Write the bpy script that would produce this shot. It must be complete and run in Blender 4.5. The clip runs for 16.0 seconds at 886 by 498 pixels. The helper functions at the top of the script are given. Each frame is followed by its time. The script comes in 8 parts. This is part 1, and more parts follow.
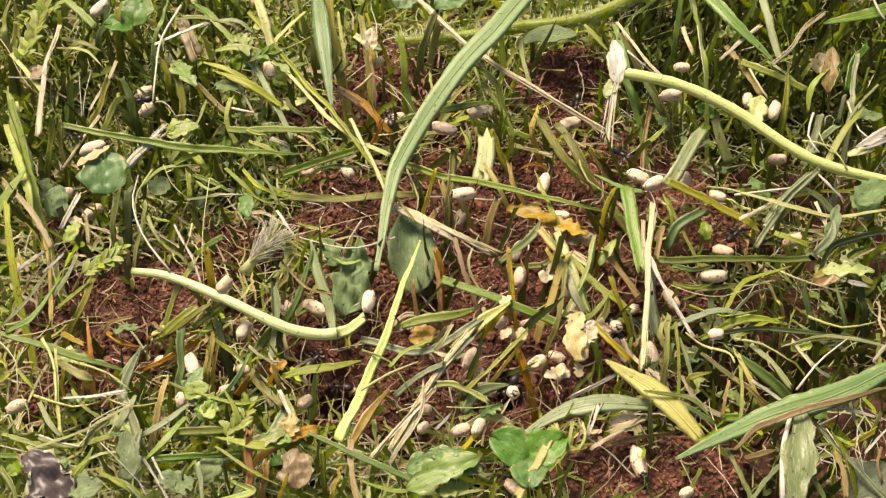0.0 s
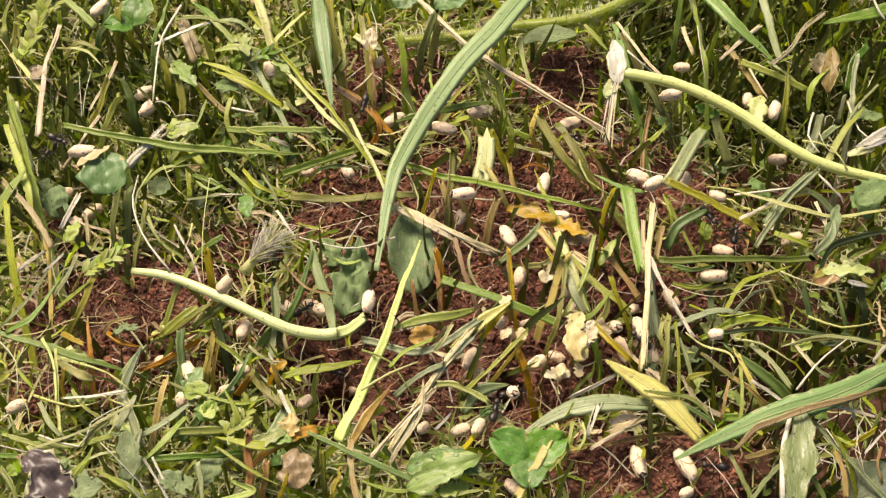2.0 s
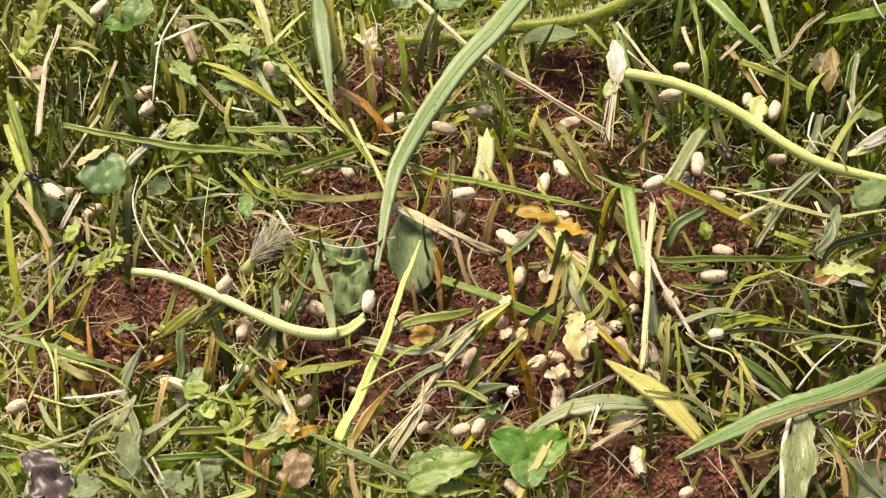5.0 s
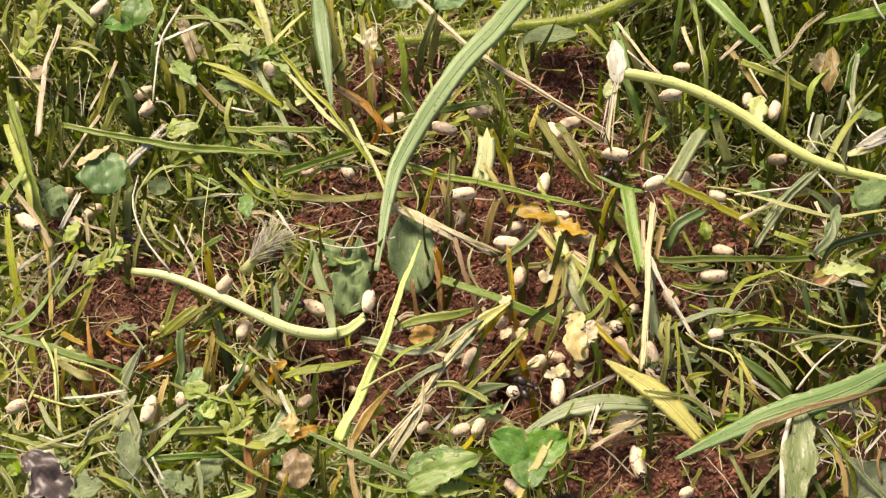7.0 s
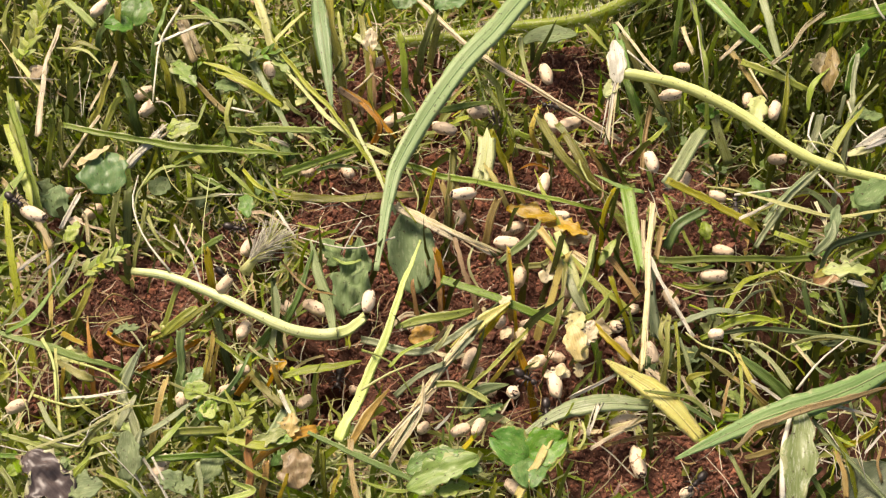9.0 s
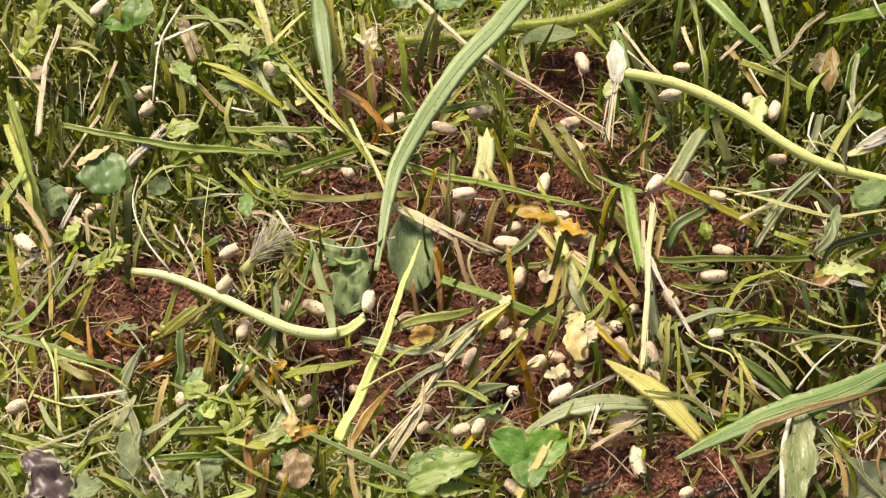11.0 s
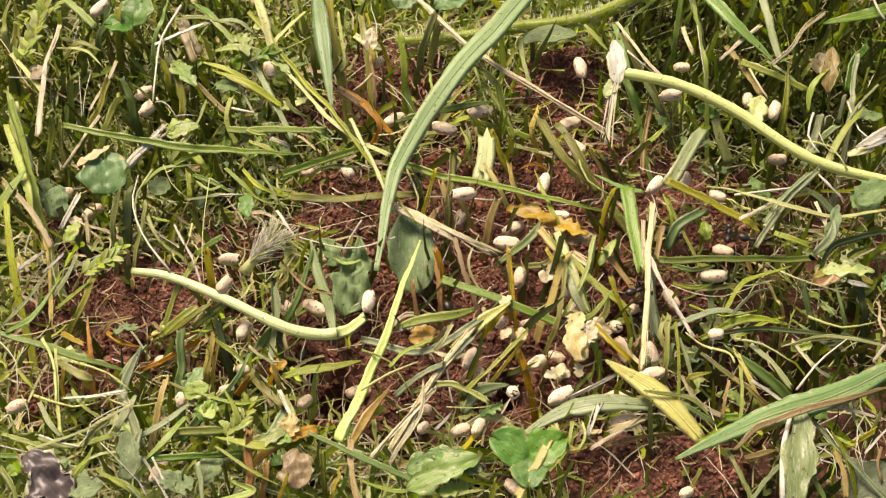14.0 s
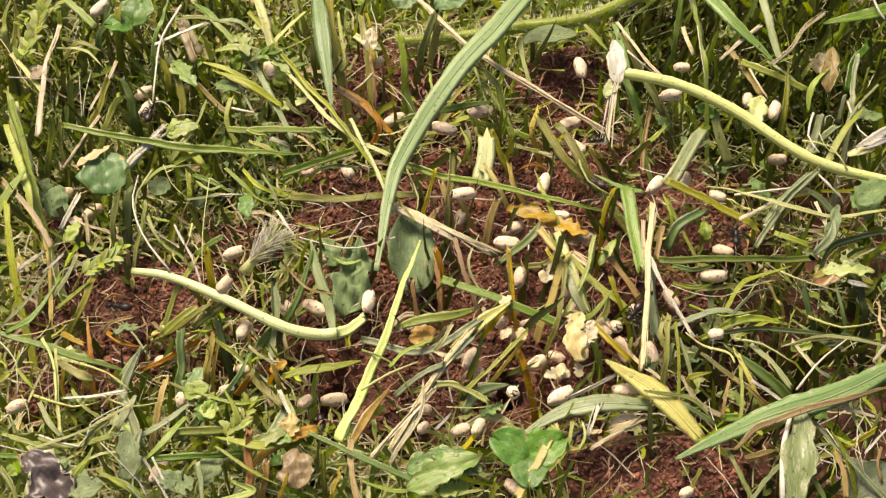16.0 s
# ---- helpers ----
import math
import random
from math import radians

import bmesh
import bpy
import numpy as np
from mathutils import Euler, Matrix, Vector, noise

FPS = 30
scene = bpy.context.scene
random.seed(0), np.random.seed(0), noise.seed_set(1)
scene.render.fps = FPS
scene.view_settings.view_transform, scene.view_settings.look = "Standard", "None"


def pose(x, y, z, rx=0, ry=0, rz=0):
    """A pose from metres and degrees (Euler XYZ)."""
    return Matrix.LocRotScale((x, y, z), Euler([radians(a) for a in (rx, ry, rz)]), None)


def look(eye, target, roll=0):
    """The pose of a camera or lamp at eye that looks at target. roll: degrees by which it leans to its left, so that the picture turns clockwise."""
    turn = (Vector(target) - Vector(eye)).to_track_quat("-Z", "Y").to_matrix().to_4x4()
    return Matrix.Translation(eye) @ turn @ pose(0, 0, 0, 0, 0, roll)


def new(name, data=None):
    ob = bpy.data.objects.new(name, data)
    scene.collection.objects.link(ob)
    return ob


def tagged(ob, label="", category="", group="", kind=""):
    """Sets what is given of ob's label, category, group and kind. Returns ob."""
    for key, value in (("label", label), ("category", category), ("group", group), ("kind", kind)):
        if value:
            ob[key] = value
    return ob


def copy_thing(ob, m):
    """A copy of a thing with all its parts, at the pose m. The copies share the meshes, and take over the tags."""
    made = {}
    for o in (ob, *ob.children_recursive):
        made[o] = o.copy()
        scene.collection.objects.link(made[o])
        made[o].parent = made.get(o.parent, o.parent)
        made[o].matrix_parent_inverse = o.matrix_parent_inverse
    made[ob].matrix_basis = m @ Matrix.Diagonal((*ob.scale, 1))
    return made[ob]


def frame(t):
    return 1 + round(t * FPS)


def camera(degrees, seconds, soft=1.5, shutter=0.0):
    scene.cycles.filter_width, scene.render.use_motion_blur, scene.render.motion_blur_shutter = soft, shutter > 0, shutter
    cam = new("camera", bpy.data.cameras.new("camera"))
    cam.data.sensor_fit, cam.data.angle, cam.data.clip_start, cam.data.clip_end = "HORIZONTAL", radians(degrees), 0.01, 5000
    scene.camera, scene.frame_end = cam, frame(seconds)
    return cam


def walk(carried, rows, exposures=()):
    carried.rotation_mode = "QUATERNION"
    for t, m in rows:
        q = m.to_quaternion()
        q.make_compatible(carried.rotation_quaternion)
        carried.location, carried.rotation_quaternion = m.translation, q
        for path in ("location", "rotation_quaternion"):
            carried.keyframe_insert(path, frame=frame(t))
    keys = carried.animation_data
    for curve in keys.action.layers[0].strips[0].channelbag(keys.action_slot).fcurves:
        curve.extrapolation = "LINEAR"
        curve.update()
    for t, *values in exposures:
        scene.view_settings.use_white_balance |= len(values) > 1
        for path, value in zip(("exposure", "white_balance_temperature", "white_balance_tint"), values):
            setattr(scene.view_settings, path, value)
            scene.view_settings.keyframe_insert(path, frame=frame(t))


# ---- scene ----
# A patch of lawn over a broken-open nest, 15 cm across, seen from 20 cm away. Plan numbers are in millimetres.
MM = 0.001
cam = camera(40, 16.0, soft=1.28, shutter=0.5)
EYE = (0.0, -0.1182, 0.1687)
walk(cam, [(0.0, look(EYE, (0, 0, 0))), (16.0, look(EYE, (0, 0, 0)))], [(0.0, 0.66, 7600, 17), (16.0, 0.66, 7600, 17)])

# ---- light: bright hazy daylight ----
SUN_ELEVATION, SUN_AZIMUTH = 58.0, -35.0          # degrees; azimuth clockwise from +y
world = bpy.data.worlds.new("sky")
scene.world = world
world.use_nodes = True
wn = world.node_tree.nodes
sky = wn.new("ShaderNodeTexSky")
sky.sky_type, sky.sun_disc = "NISHITA", False
sky.sun_elevation, sky.sun_rotation = radians(SUN_ELEVATION), radians(SUN_AZIMUTH)
sky.air_density, sky.dust_density, sky.ozone_density = 1.0, 4.0, 1.0
world.node_tree.links.new(sky.outputs[0], wn["Background"].inputs[0])
wn["Background"].inputs[1].default_value = 0.09
sun = new("sun", bpy.data.lights.new("sun", "SUN"))
sun.data.energy, sun.data.angle, sun.data.color = 4.2, radians(26), (1.0, 0.95, 0.87)
_e, _a = radians(SUN_ELEVATION), radians(SUN_AZIMUTH)
sun.matrix_world = look((math.cos(_e) * math.sin(_a), math.cos(_e) * math.cos(_a), math.sin(_e)), (0, 0, 0))


# ---- materials ----
def nodes_of(name):
    m = bpy.data.materials.new(name)
    m.use_nodes = True
    return m, m.node_tree.nodes, m.node_tree.links, m.node_tree.nodes["Principled BSDF"]


def noise_tex(n, l, vector, scale, detail=4.0, rough=0.6):
    t = n.new("ShaderNodeTexNoise")
    t.inputs["Scale"].default_value, t.inputs["Detail"].default_value, t.inputs["Roughness"].default_value = scale, detail, rough
    l.new(vector, t.inputs["Vector"])
    return t.outputs["Fac"]


def ramp(n, l, fac, stops):
    r = n.new("ShaderNodeValToRGB")
    while len(r.color_ramp.elements) < len(stops):
        r.color_ramp.elements.new(0.5)
    for e, (p, c) in zip(r.color_ramp.elements, stops):
        e.position, e.color = p, (*c, 1) if len(c) == 3 else c
    l.new(fac, r.inputs[0])
    return r.outputs["Color"]


def mix_col(n, l, fac, a, b, mode="MIX"):
    x = n.new("ShaderNodeMix")
    x.data_type, x.blend_type = "RGBA", mode
    for k, v in ((0, fac), (6, a), (7, b)):
        if isinstance(v, (int, float)):
            x.inputs[k].default_value = v
        elif isinstance(v, tuple):
            x.inputs[k].default_value = (*v, 1)
        else:
            l.new(v, x.inputs[k])
    return x.outputs[2]


def bump(n, l, bsdf, height, strength, dist):
    b = n.new("ShaderNodeBump")
    b.inputs["Strength"].default_value, b.inputs["Distance"].default_value = strength, dist
    l.new(height, b.inputs["Height"])
    l.new(b.outputs[0], bsdf.inputs["Normal"])


def plant(name, base, light, blotch, see_through=0.42, rough=0.36, streak=16.0, island=False, spread=0.35, blotches=0.35, rim=(0.55, 0.55, 0.3), scuff=(0.62, 0.66, 0.36), wear=0.32, rib=0.24):
    """Leaf tissue: veins along the blade, mottling, wilted spots, light through the leaf, each piece a little different."""
    m, n, l, p = nodes_of(name)
    uv, tc = n.new("ShaderNodeUVMap"), n.new("ShaderNodeTexCoord")
    mp = n.new("ShaderNodeMapping")
    mp.inputs["Scale"].default_value = (streak, 1.3, 1)
    l.new(uv.outputs[0], mp.inputs[0])
    veins = noise_tex(n, l, mp.outputs[0], 1.0, 3, 0.55)
    if island:
        rnd = n.new("ShaderNodeNewGeometry").outputs["Random Per Island"]
    else:
        rnd = n.new("ShaderNodeObjectInfo").outputs["Random"]
    col = mix_col(n, l, ramp(n, l, veins, [(0.35, (0, 0, 0)), (0.68, (1, 1, 1))]), base, light)
    across = n.new("ShaderNodeSeparateXYZ")              # parallel ribs of a grass leaf
    l.new(uv.outputs[0], across.inputs[0])
    turns = n.new("ShaderNodeMath")
    turns.operation = "MULTIPLY_ADD"
    turns.inputs[1].default_value = streak * 3.1
    l.new(across.outputs[0], turns.inputs[0])
    l.new(veins, turns.inputs[2])
    wave = n.new("ShaderNodeMath")
    wave.operation = "SINE"
    l.new(turns.outputs[0], wave.inputs[0])
    ribs = ramp(n, l, wave.outputs[0], [(0.1, (0, 0, 0)), (0.95, (rib,) * 3)])
    col = mix_col(n, l, ribs, col, tuple(min(1.0, c * 1.25 + 0.02) for c in light))
    mot = noise_tex(n, l, tc.outputs["Object"], 420.0, 5, 0.65)
    col = mix_col(n, l, ramp(n, l, mot, [(0.52, (0, 0, 0)), (0.72, (blotches,) * 3)]), col, blotch)
    fine = noise_tex(n, l, tc.outputs["Object"], 2600.0, 3, 0.6)
    hsv = n.new("ShaderNodeHueSaturation")
    for sock, lo, hi in (("Hue", 0.5 - 0.035 * spread / 0.35, 0.5 + 0.02), ("Saturation", 0.8, 1.15), ("Value", 1 - spread, 1 + spread)):
        w = n.new("ShaderNodeMapRange")
        w.inputs["To Min"].default_value, w.inputs["To Max"].default_value = lo, hi
        wv = n.new("ShaderNodeMath")
        wv.operation = "FRACT"
        mu = n.new("ShaderNodeMath")
        mu.operation = "MULTIPLY"
        mu.inputs[1].default_value = {"Hue": 1.0, "Saturation": 7.31, "Value": 13.7}[sock]
        l.new(rnd, mu.inputs[0])
        l.new(mu.outputs[0], wv.inputs[0])
        l.new(wv.outputs[0], w.inputs[0])
        l.new(w.outputs[0], hsv.inputs[sock])
    l.new(col, hsv.inputs["Color"])
    col = mix_col(n, l, ramp(n, l, fine, [(0.3, (0.25,) * 3), (0.7, (0, 0, 0))]), hsv.outputs[0], blotch)
    worn = n.new("ShaderNodeMapping")                    # bruised, bleached streaks
    worn.inputs["Scale"].default_value = (15.0, 6.0, 1)
    l.new(uv.outputs[0], worn.inputs[0])
    bruise = noise_tex(n, l, worn.outputs[0], 1.0, 6, 0.72)
    col = mix_col(n, l, ramp(n, l, bruise, [(0.52, (0, 0, 0)), (0.64, (wear,) * 3)]), col, scuff)
    grit = noise_tex(n, l, tc.outputs["Object"], 1500.0, 3, 0.65)     # soil specks
    col = mix_col(n, l, ramp(n, l, grit, [(0.62, (0, 0, 0)), (0.7, (0.8,) * 3)]), col, (0.07, 0.035, 0.02))
    if rim:
        sp = n.new("ShaderNodeSeparateXYZ")
        l.new(uv.outputs[0], sp.inputs[0])
        away = n.new("ShaderNodeMath")
        away.operation = "SUBTRACT"
        away.inputs[1].default_value = 0.5
        l.new(sp.outputs[0], away.inputs[0])
        far = n.new("ShaderNodeMath")
        far.operation = "ABSOLUTE"
        l.new(away.outputs[0], far.inputs[0])
        most = n.new("ShaderNodeMath")
        most.operation = "ADD"
        l.new(far.outputs[0], most.inputs[0])
        l.new(mot, most.inputs[1])
        col = mix_col(n, l, ramp(n, l, most.outputs[0], [(0.97, (0, 0, 0)), (1.06, (0.6,) * 3)]), col, rim)
    l.new(col, p.inputs["Base Color"])
    p.inputs["Roughness"].default_value = rough
    p.inputs["Specular IOR Level"].default_value = 0.45
    bump(n, l, p, mix_col(n, l, 0.6, ribs, bruise), 0.6, 0.00015)
    if see_through > 0:
        tr, mx = n.new("ShaderNodeBsdfTranslucent"), n.new("ShaderNodeMixShader")
        l.new(col, tr.inputs[0])
        mx.inputs[0].default_value = see_through
        l.new(p.outputs[0], mx.inputs[1])
        l.new(tr.outputs[0], mx.inputs[2])
        l.new(mx.outputs[0], n["Material Output"].inputs[0])
    return m


def soil(name, island, tones=((0.11, 0.042, 0.027), (0.24, 0.095, 0.06), (0.34, 0.165, 0.11))):
    m, n, l, p = nodes_of(name)
    tc = n.new("ShaderNodeTexCoord")
    a = noise_tex(n, l, tc.outputs["Object"], 90.0, 5, 0.6)
    b = noise_tex(n, l, tc.outputs["Object"], 1100.0, 6, 0.7)
    col = mix_col(n, l, ramp(n, l, a, [(0.35, (0, 0, 0)), (0.65, (1, 1, 1))]), tones[0], tones[1])
    col = mix_col(n, l, ramp(n, l, b, [(0.4, (0, 0, 0)), (0.75, (0.8,) * 3)]), col, tones[2])
    if island:
        rnd = n.new("ShaderNodeNewGeometry").outputs["Random Per Island"]
        col = mix_col(n, l, 1.0, col, ramp(n, l, rnd, [(0.0, (0.45, 0.42, 0.42)), (0.6, (1, 1, 1)), (1.0, (1.55, 1.45, 1.3))]), "MULTIPLY")
    l.new(col, p.inputs["Base Color"])
    p.inputs["Roughness"].default_value = 0.9
    p.inputs["Specular IOR Level"].default_value = 0.25
    bump(n, l, p, b, 0.9, 0.0006)
    return m


def plain(name, a, b, rough, scale, blotch=None, spec=0.5, strength=0.3, dist=0.0001):
    m, n, l, p = nodes_of(name)
    tc, oi = n.new("ShaderNodeTexCoord"), n.new("ShaderNodeObjectInfo")
    t = noise_tex(n, l, tc.outputs["Object"], scale, 5, 0.6)
    col = mix_col(n, l, t, a, b)
    if blotch:
        s = noise_tex(n, l, tc.outputs["Object"], scale * 2.2, 2, 0.5)
        col = mix_col(n, l, ramp(n, l, s, [(0.6, (0, 0, 0)), (0.65, (0.85,) * 3)]), col, blotch)
    col = mix_col(n, l, 1.0, col, ramp(n, l, oi.outputs["Random"], [(0, (0.8, 0.76, 0.7)), (1, (1.08, 1.08, 1.08))]), "MULTIPLY")
    l.new(col, p.inputs["Base Color"])
    p.inputs["Roughness"].default_value, p.inputs["Specular IOR Level"].default_value = rough, spec
    bump(n, l, p, t, strength, dist)
    return m


# ground tones set darker than the crumbs to imitate shade between the blades
SOIL = soil("topsoil_shade_dark", False, ((0.05, 0.022, 0.014), (0.12, 0.05, 0.031), (0.19, 0.088, 0.056)))
CRUMB = soil("red_nest_soil", True)
M = {
    "green": plant("grass_green", (0.1, 0.23, 0.025), (0.25, 0.42, 0.08), (0.2, 0.2, 0.04)),
    "fresh": plant("grass_fresh_broad", (0.26, 0.44, 0.12), (0.44, 0.6, 0.26), (0.36, 0.46, 0.16), spread=0.05, blotches=0.2, wear=0.25, rib=0.18),
    "blue": plant("grass_blue_green", (0.16, 0.29, 0.08), (0.29, 0.43, 0.17), (0.36, 0.42, 0.2), spread=0.06, blotches=0.2, wear=0.3),
    # darker copy of grass green, with shade low in the turf in its colour
    "dark": plant("grass_dark_shaded", (0.055, 0.11, 0.022), (0.14, 0.21, 0.05), (0.12, 0.1, 0.02), wear=0.15, rim=None),
    "olive": plant("grass_olive", (0.15, 0.19, 0.015), (0.34, 0.37, 0.05), (0.16, 0.11, 0.02), wear=0.3),
    "lime": plant("grass_lime", (0.23, 0.33, 0.03), (0.46, 0.55, 0.11), (0.34, 0.28, 0.05), spread=0.25),
    "pale": plant("grass_pale", (0.56, 0.59, 0.19), (0.74, 0.74, 0.36), (0.36, 0.36, 0.1), spread=0.1, blotches=0.25, scuff=(0.82, 0.8, 0.6)),
    "sap": plant("juicy_stalk", (0.56, 0.64, 0.19), (0.78, 0.82, 0.36), (0.4, 0.48, 0.12), 0.25, spread=0.06, blotches=0.2, rim=None, scuff=(0.84, 0.84, 0.56), wear=0.3),
    "silver": plant("grass_silver", (0.22, 0.29, 0.1), (0.42, 0.47, 0.23), (0.24, 0.26, 0.08), spread=0.2, scuff=(0.7, 0.72, 0.52), wear=0.55),
    "grey": plant("grass_grey_green", (0.2, 0.28, 0.11), (0.42, 0.48, 0.25), (0.28, 0.26, 0.12), spread=0.2),
    "gold": plant("grass_gold", (0.52, 0.53, 0.1), (0.74, 0.72, 0.26), (0.5, 0.26, 0.03), spread=0.1, blotches=0.8),
    "yellow": plant("grass_yellow", (0.46, 0.37, 0.03), (0.68, 0.56, 0.11), (0.3, 0.14, 0.02), spread=0.2, wear=0.3),
    "orange": plant("grass_orange", (0.46, 0.21, 0.018), (0.66, 0.39, 0.06), (0.16, 0.06, 0.015), spread=0.2, blotches=0.6, wear=0.2),
    "tan": plant("grass_tan", (0.32, 0.2, 0.065), (0.56, 0.41, 0.17), (0.14, 0.07, 0.03), spread=0.2, blotches=0.5),
    "straw": plant("straw", (0.42, 0.34, 0.16), (0.7, 0.63, 0.4), (0.3, 0.18, 0.08), 0.15, spread=0.2, blotches=0.5, scuff=(0.8, 0.75, 0.55)),
    "white": plant("bleached_fibre", (0.46, 0.42, 0.3), (0.72, 0.7, 0.58), (0.4, 0.34, 0.22), 0.15, spread=0.2, scuff=(0.85, 0.84, 0.78)),
    "brown": plant("dead_leaf_brown", (0.06, 0.042, 0.034), (0.12, 0.092, 0.078), (0.03, 0.02, 0.016), 0.1, spread=0.15, blotches=0.6, scuff=(0.17, 0.14, 0.12), rib=0.08),
    "cream": plant("cream_flake", (0.46, 0.38, 0.17), (0.68, 0.6, 0.3), (0.4, 0.28, 0.12), 0.25, spread=0.1, blotches=0.5, scuff=(0.8, 0.73, 0.46), rib=0.05),
    "sage": plant("wilted_leaf_sage", (0.12, 0.2, 0.06), (0.24, 0.34, 0.125), (0.22, 0.25, 0.09), rough=0.65, spread=0.1, streak=7, wear=0.3, rim=None, rib=0.06),
    "clover": plant("clover_green", (0.06, 0.19, 0.025), (0.14, 0.32, 0.055), (0.3, 0.34, 0.1), spread=0.08, streak=7, rim=(0.5, 0.42, 0.16), wear=0.2, rib=0.05),
}
LEAFY = {                                           # broad soft leaves, without the ribs of grass
    "green": plant("leaf_green", (0.1, 0.24, 0.035), (0.24, 0.42, 0.09), (0.22, 0.26, 0.06), streak=6, rib=0.05, spread=0.25),
    "lime": plant("leaf_lime", (0.21, 0.35, 0.04), (0.43, 0.56, 0.13), (0.34, 0.32, 0.08), streak=6, rib=0.05, spread=0.2),
    "grey": M["sage"],
    "silver": plant("leaf_silver", (0.18, 0.25, 0.08), (0.32, 0.38, 0.16), (0.22, 0.24, 0.08), streak=8, rib=0.08, spread=0.1, scuff=(0.76, 0.78, 0.62), wear=0.6),
    "dark": plant("leaf_dark", (0.07, 0.11, 0.045), (0.13, 0.18, 0.08), (0.1, 0.1, 0.05), rough=0.6, streak=6, rib=0.05, spread=0.1, wear=0.15),
    "pale": plant("leaf_pale", (0.5, 0.56, 0.19), (0.72, 0.74, 0.36), (0.4, 0.38, 0.12), streak=6, rib=0.05, spread=0.1),
    "orange": plant("leaf_orange", (0.44, 0.22, 0.025), (0.64, 0.4, 0.08), (0.18, 0.08, 0.02), streak=6, rib=0.05, spread=0.2, blotches=0.6, wear=0.2),
    "tan": plant("leaf_tan", (0.28, 0.2, 0.07), (0.46, 0.36, 0.15), (0.13, 0.07, 0.03), streak=6, rib=0.05, spread=0.2, blotches=0.5, wear=0.2),
    "yellow": plant("leaf_yellow", (0.48, 0.36, 0.05), (0.66, 0.52, 0.13), (0.3, 0.15, 0.03), streak=6, rib=0.05, spread=0.2, wear=0.2),
}
LAWN = plant("lawn_green", (0.085, 0.165, 0.006), (0.23, 0.35, 0.025), (0.19, 0.17, 0.02), island=True, spread=0.5, wear=0.14, rim=None)
LAWN_LIGHT = plant("lawn_light", (0.22, 0.34, 0.02), (0.48, 0.58, 0.1), (0.32, 0.28, 0.04), island=True, spread=0.35, wear=0.2, rim=None)
THATCH = plant("thatch", (0.34, 0.24, 0.09), (0.6, 0.5, 0.27), (0.16, 0.09, 0.03), 0.15, island=True, spread=0.4)
FIBRE = plant("rootlets", (0.2, 0.09, 0.04), (0.38, 0.22, 0.11), (0.16, 0.07, 0.04), 0.1, island=True, spread=0.3)
FILAMENT = plant("filaments", (0.3, 0.36, 0.07), (0.62, 0.62, 0.32), (0.5, 0.42, 0.2), 0.2, island=True, spread=0.4)
MOSS = plant("moss", (0.08, 0.125, 0.008), (0.21, 0.26, 0.022), (0.1, 0.1, 0.02), island=True, spread=0.4, wear=0.1, rim=None)
# near-black green: the shade among thick turf is put into this colour
TUFT_SHADE = plant("tuft_shade_dark", (0.03, 0.052, 0.005), (0.09, 0.13, 0.015), (0.1, 0.08, 0.015), island=True, spread=0.4, wear=0.1, rim=None)
BLEACHED = plant("dry_fibres", (0.45, 0.41, 0.28), (0.7, 0.67, 0.54), (0.4, 0.3, 0.16), 0.2, island=True, spread=0.25)
SHRED = plant("shredded_grass", (0.36, 0.44, 0.14), (0.62, 0.66, 0.36), (0.4, 0.4, 0.16), 0.3, island=True, spread=0.4, scuff=(0.76, 0.76, 0.58), wear=0.5, rim=None)
COCOON = plain("cocoon_silk", (0.58, 0.43, 0.28), (0.8, 0.67, 0.49), 0.6, 620.0, (0.16, 0.08, 0.04), strength=0.8, dist=0.0004)
CAP = plain("cocoon_cap", (0.02, 0.014, 0.01), (0.06, 0.035, 0.02), 0.6, 3000.0)
ANT = plain("ant_shell", (0.012, 0.009, 0.008), (0.035, 0.024, 0.018), 0.4, 900.0)


# ---- mesh tools ----
def mesh(name, verts, faces, material, uvs=None, smooth=True):
    me = bpy.data.meshes.new(name)
    me.from_pydata([tuple(v) for v in verts], [], faces)
    if uvs is not None:
        layer = me.uv_layers.new(name="UVMap")
        idx = np.empty(len(me.loops), dtype=np.int32)
        me.loops.foreach_get("vertex_index", idx)
        layer.data.foreach_set("uv", np.asarray(uvs, dtype=np.float32)[idx].ravel())
    me.materials.append(material)
    if smooth:
        me.polygons.foreach_set("use_smooth", [True] * len(me.polygons))
    me.update()
    return me


def part(name, me, parent, label="", at=None):
    ob = new(name, me)
    ob.parent = parent
    if at is not None:
        ob.matrix_basis = at
    return tagged(ob, label)


def spline(points, count):
    """Evenly stepped points along a smooth curve through 2 to 6 points."""
    p = [Vector(q) for q in points]
    p = [p[0] * 2 - p[1], *p, p[-1] * 2 - p[-2]]
    spans, out = len(p) - 3, []
    for k in range(count):
        s = k / (count - 1) * spans
        i = min(int(s), spans - 1)
        t = s - i
        a, b, c, d = p[i:i + 4]
        out.append(0.5 * ((2 * b) + (c - a) * t + (2 * a - 5 * b + 4 * c - d) * t * t + (3 * b - a - 3 * c + d) * t ** 3))
    return out


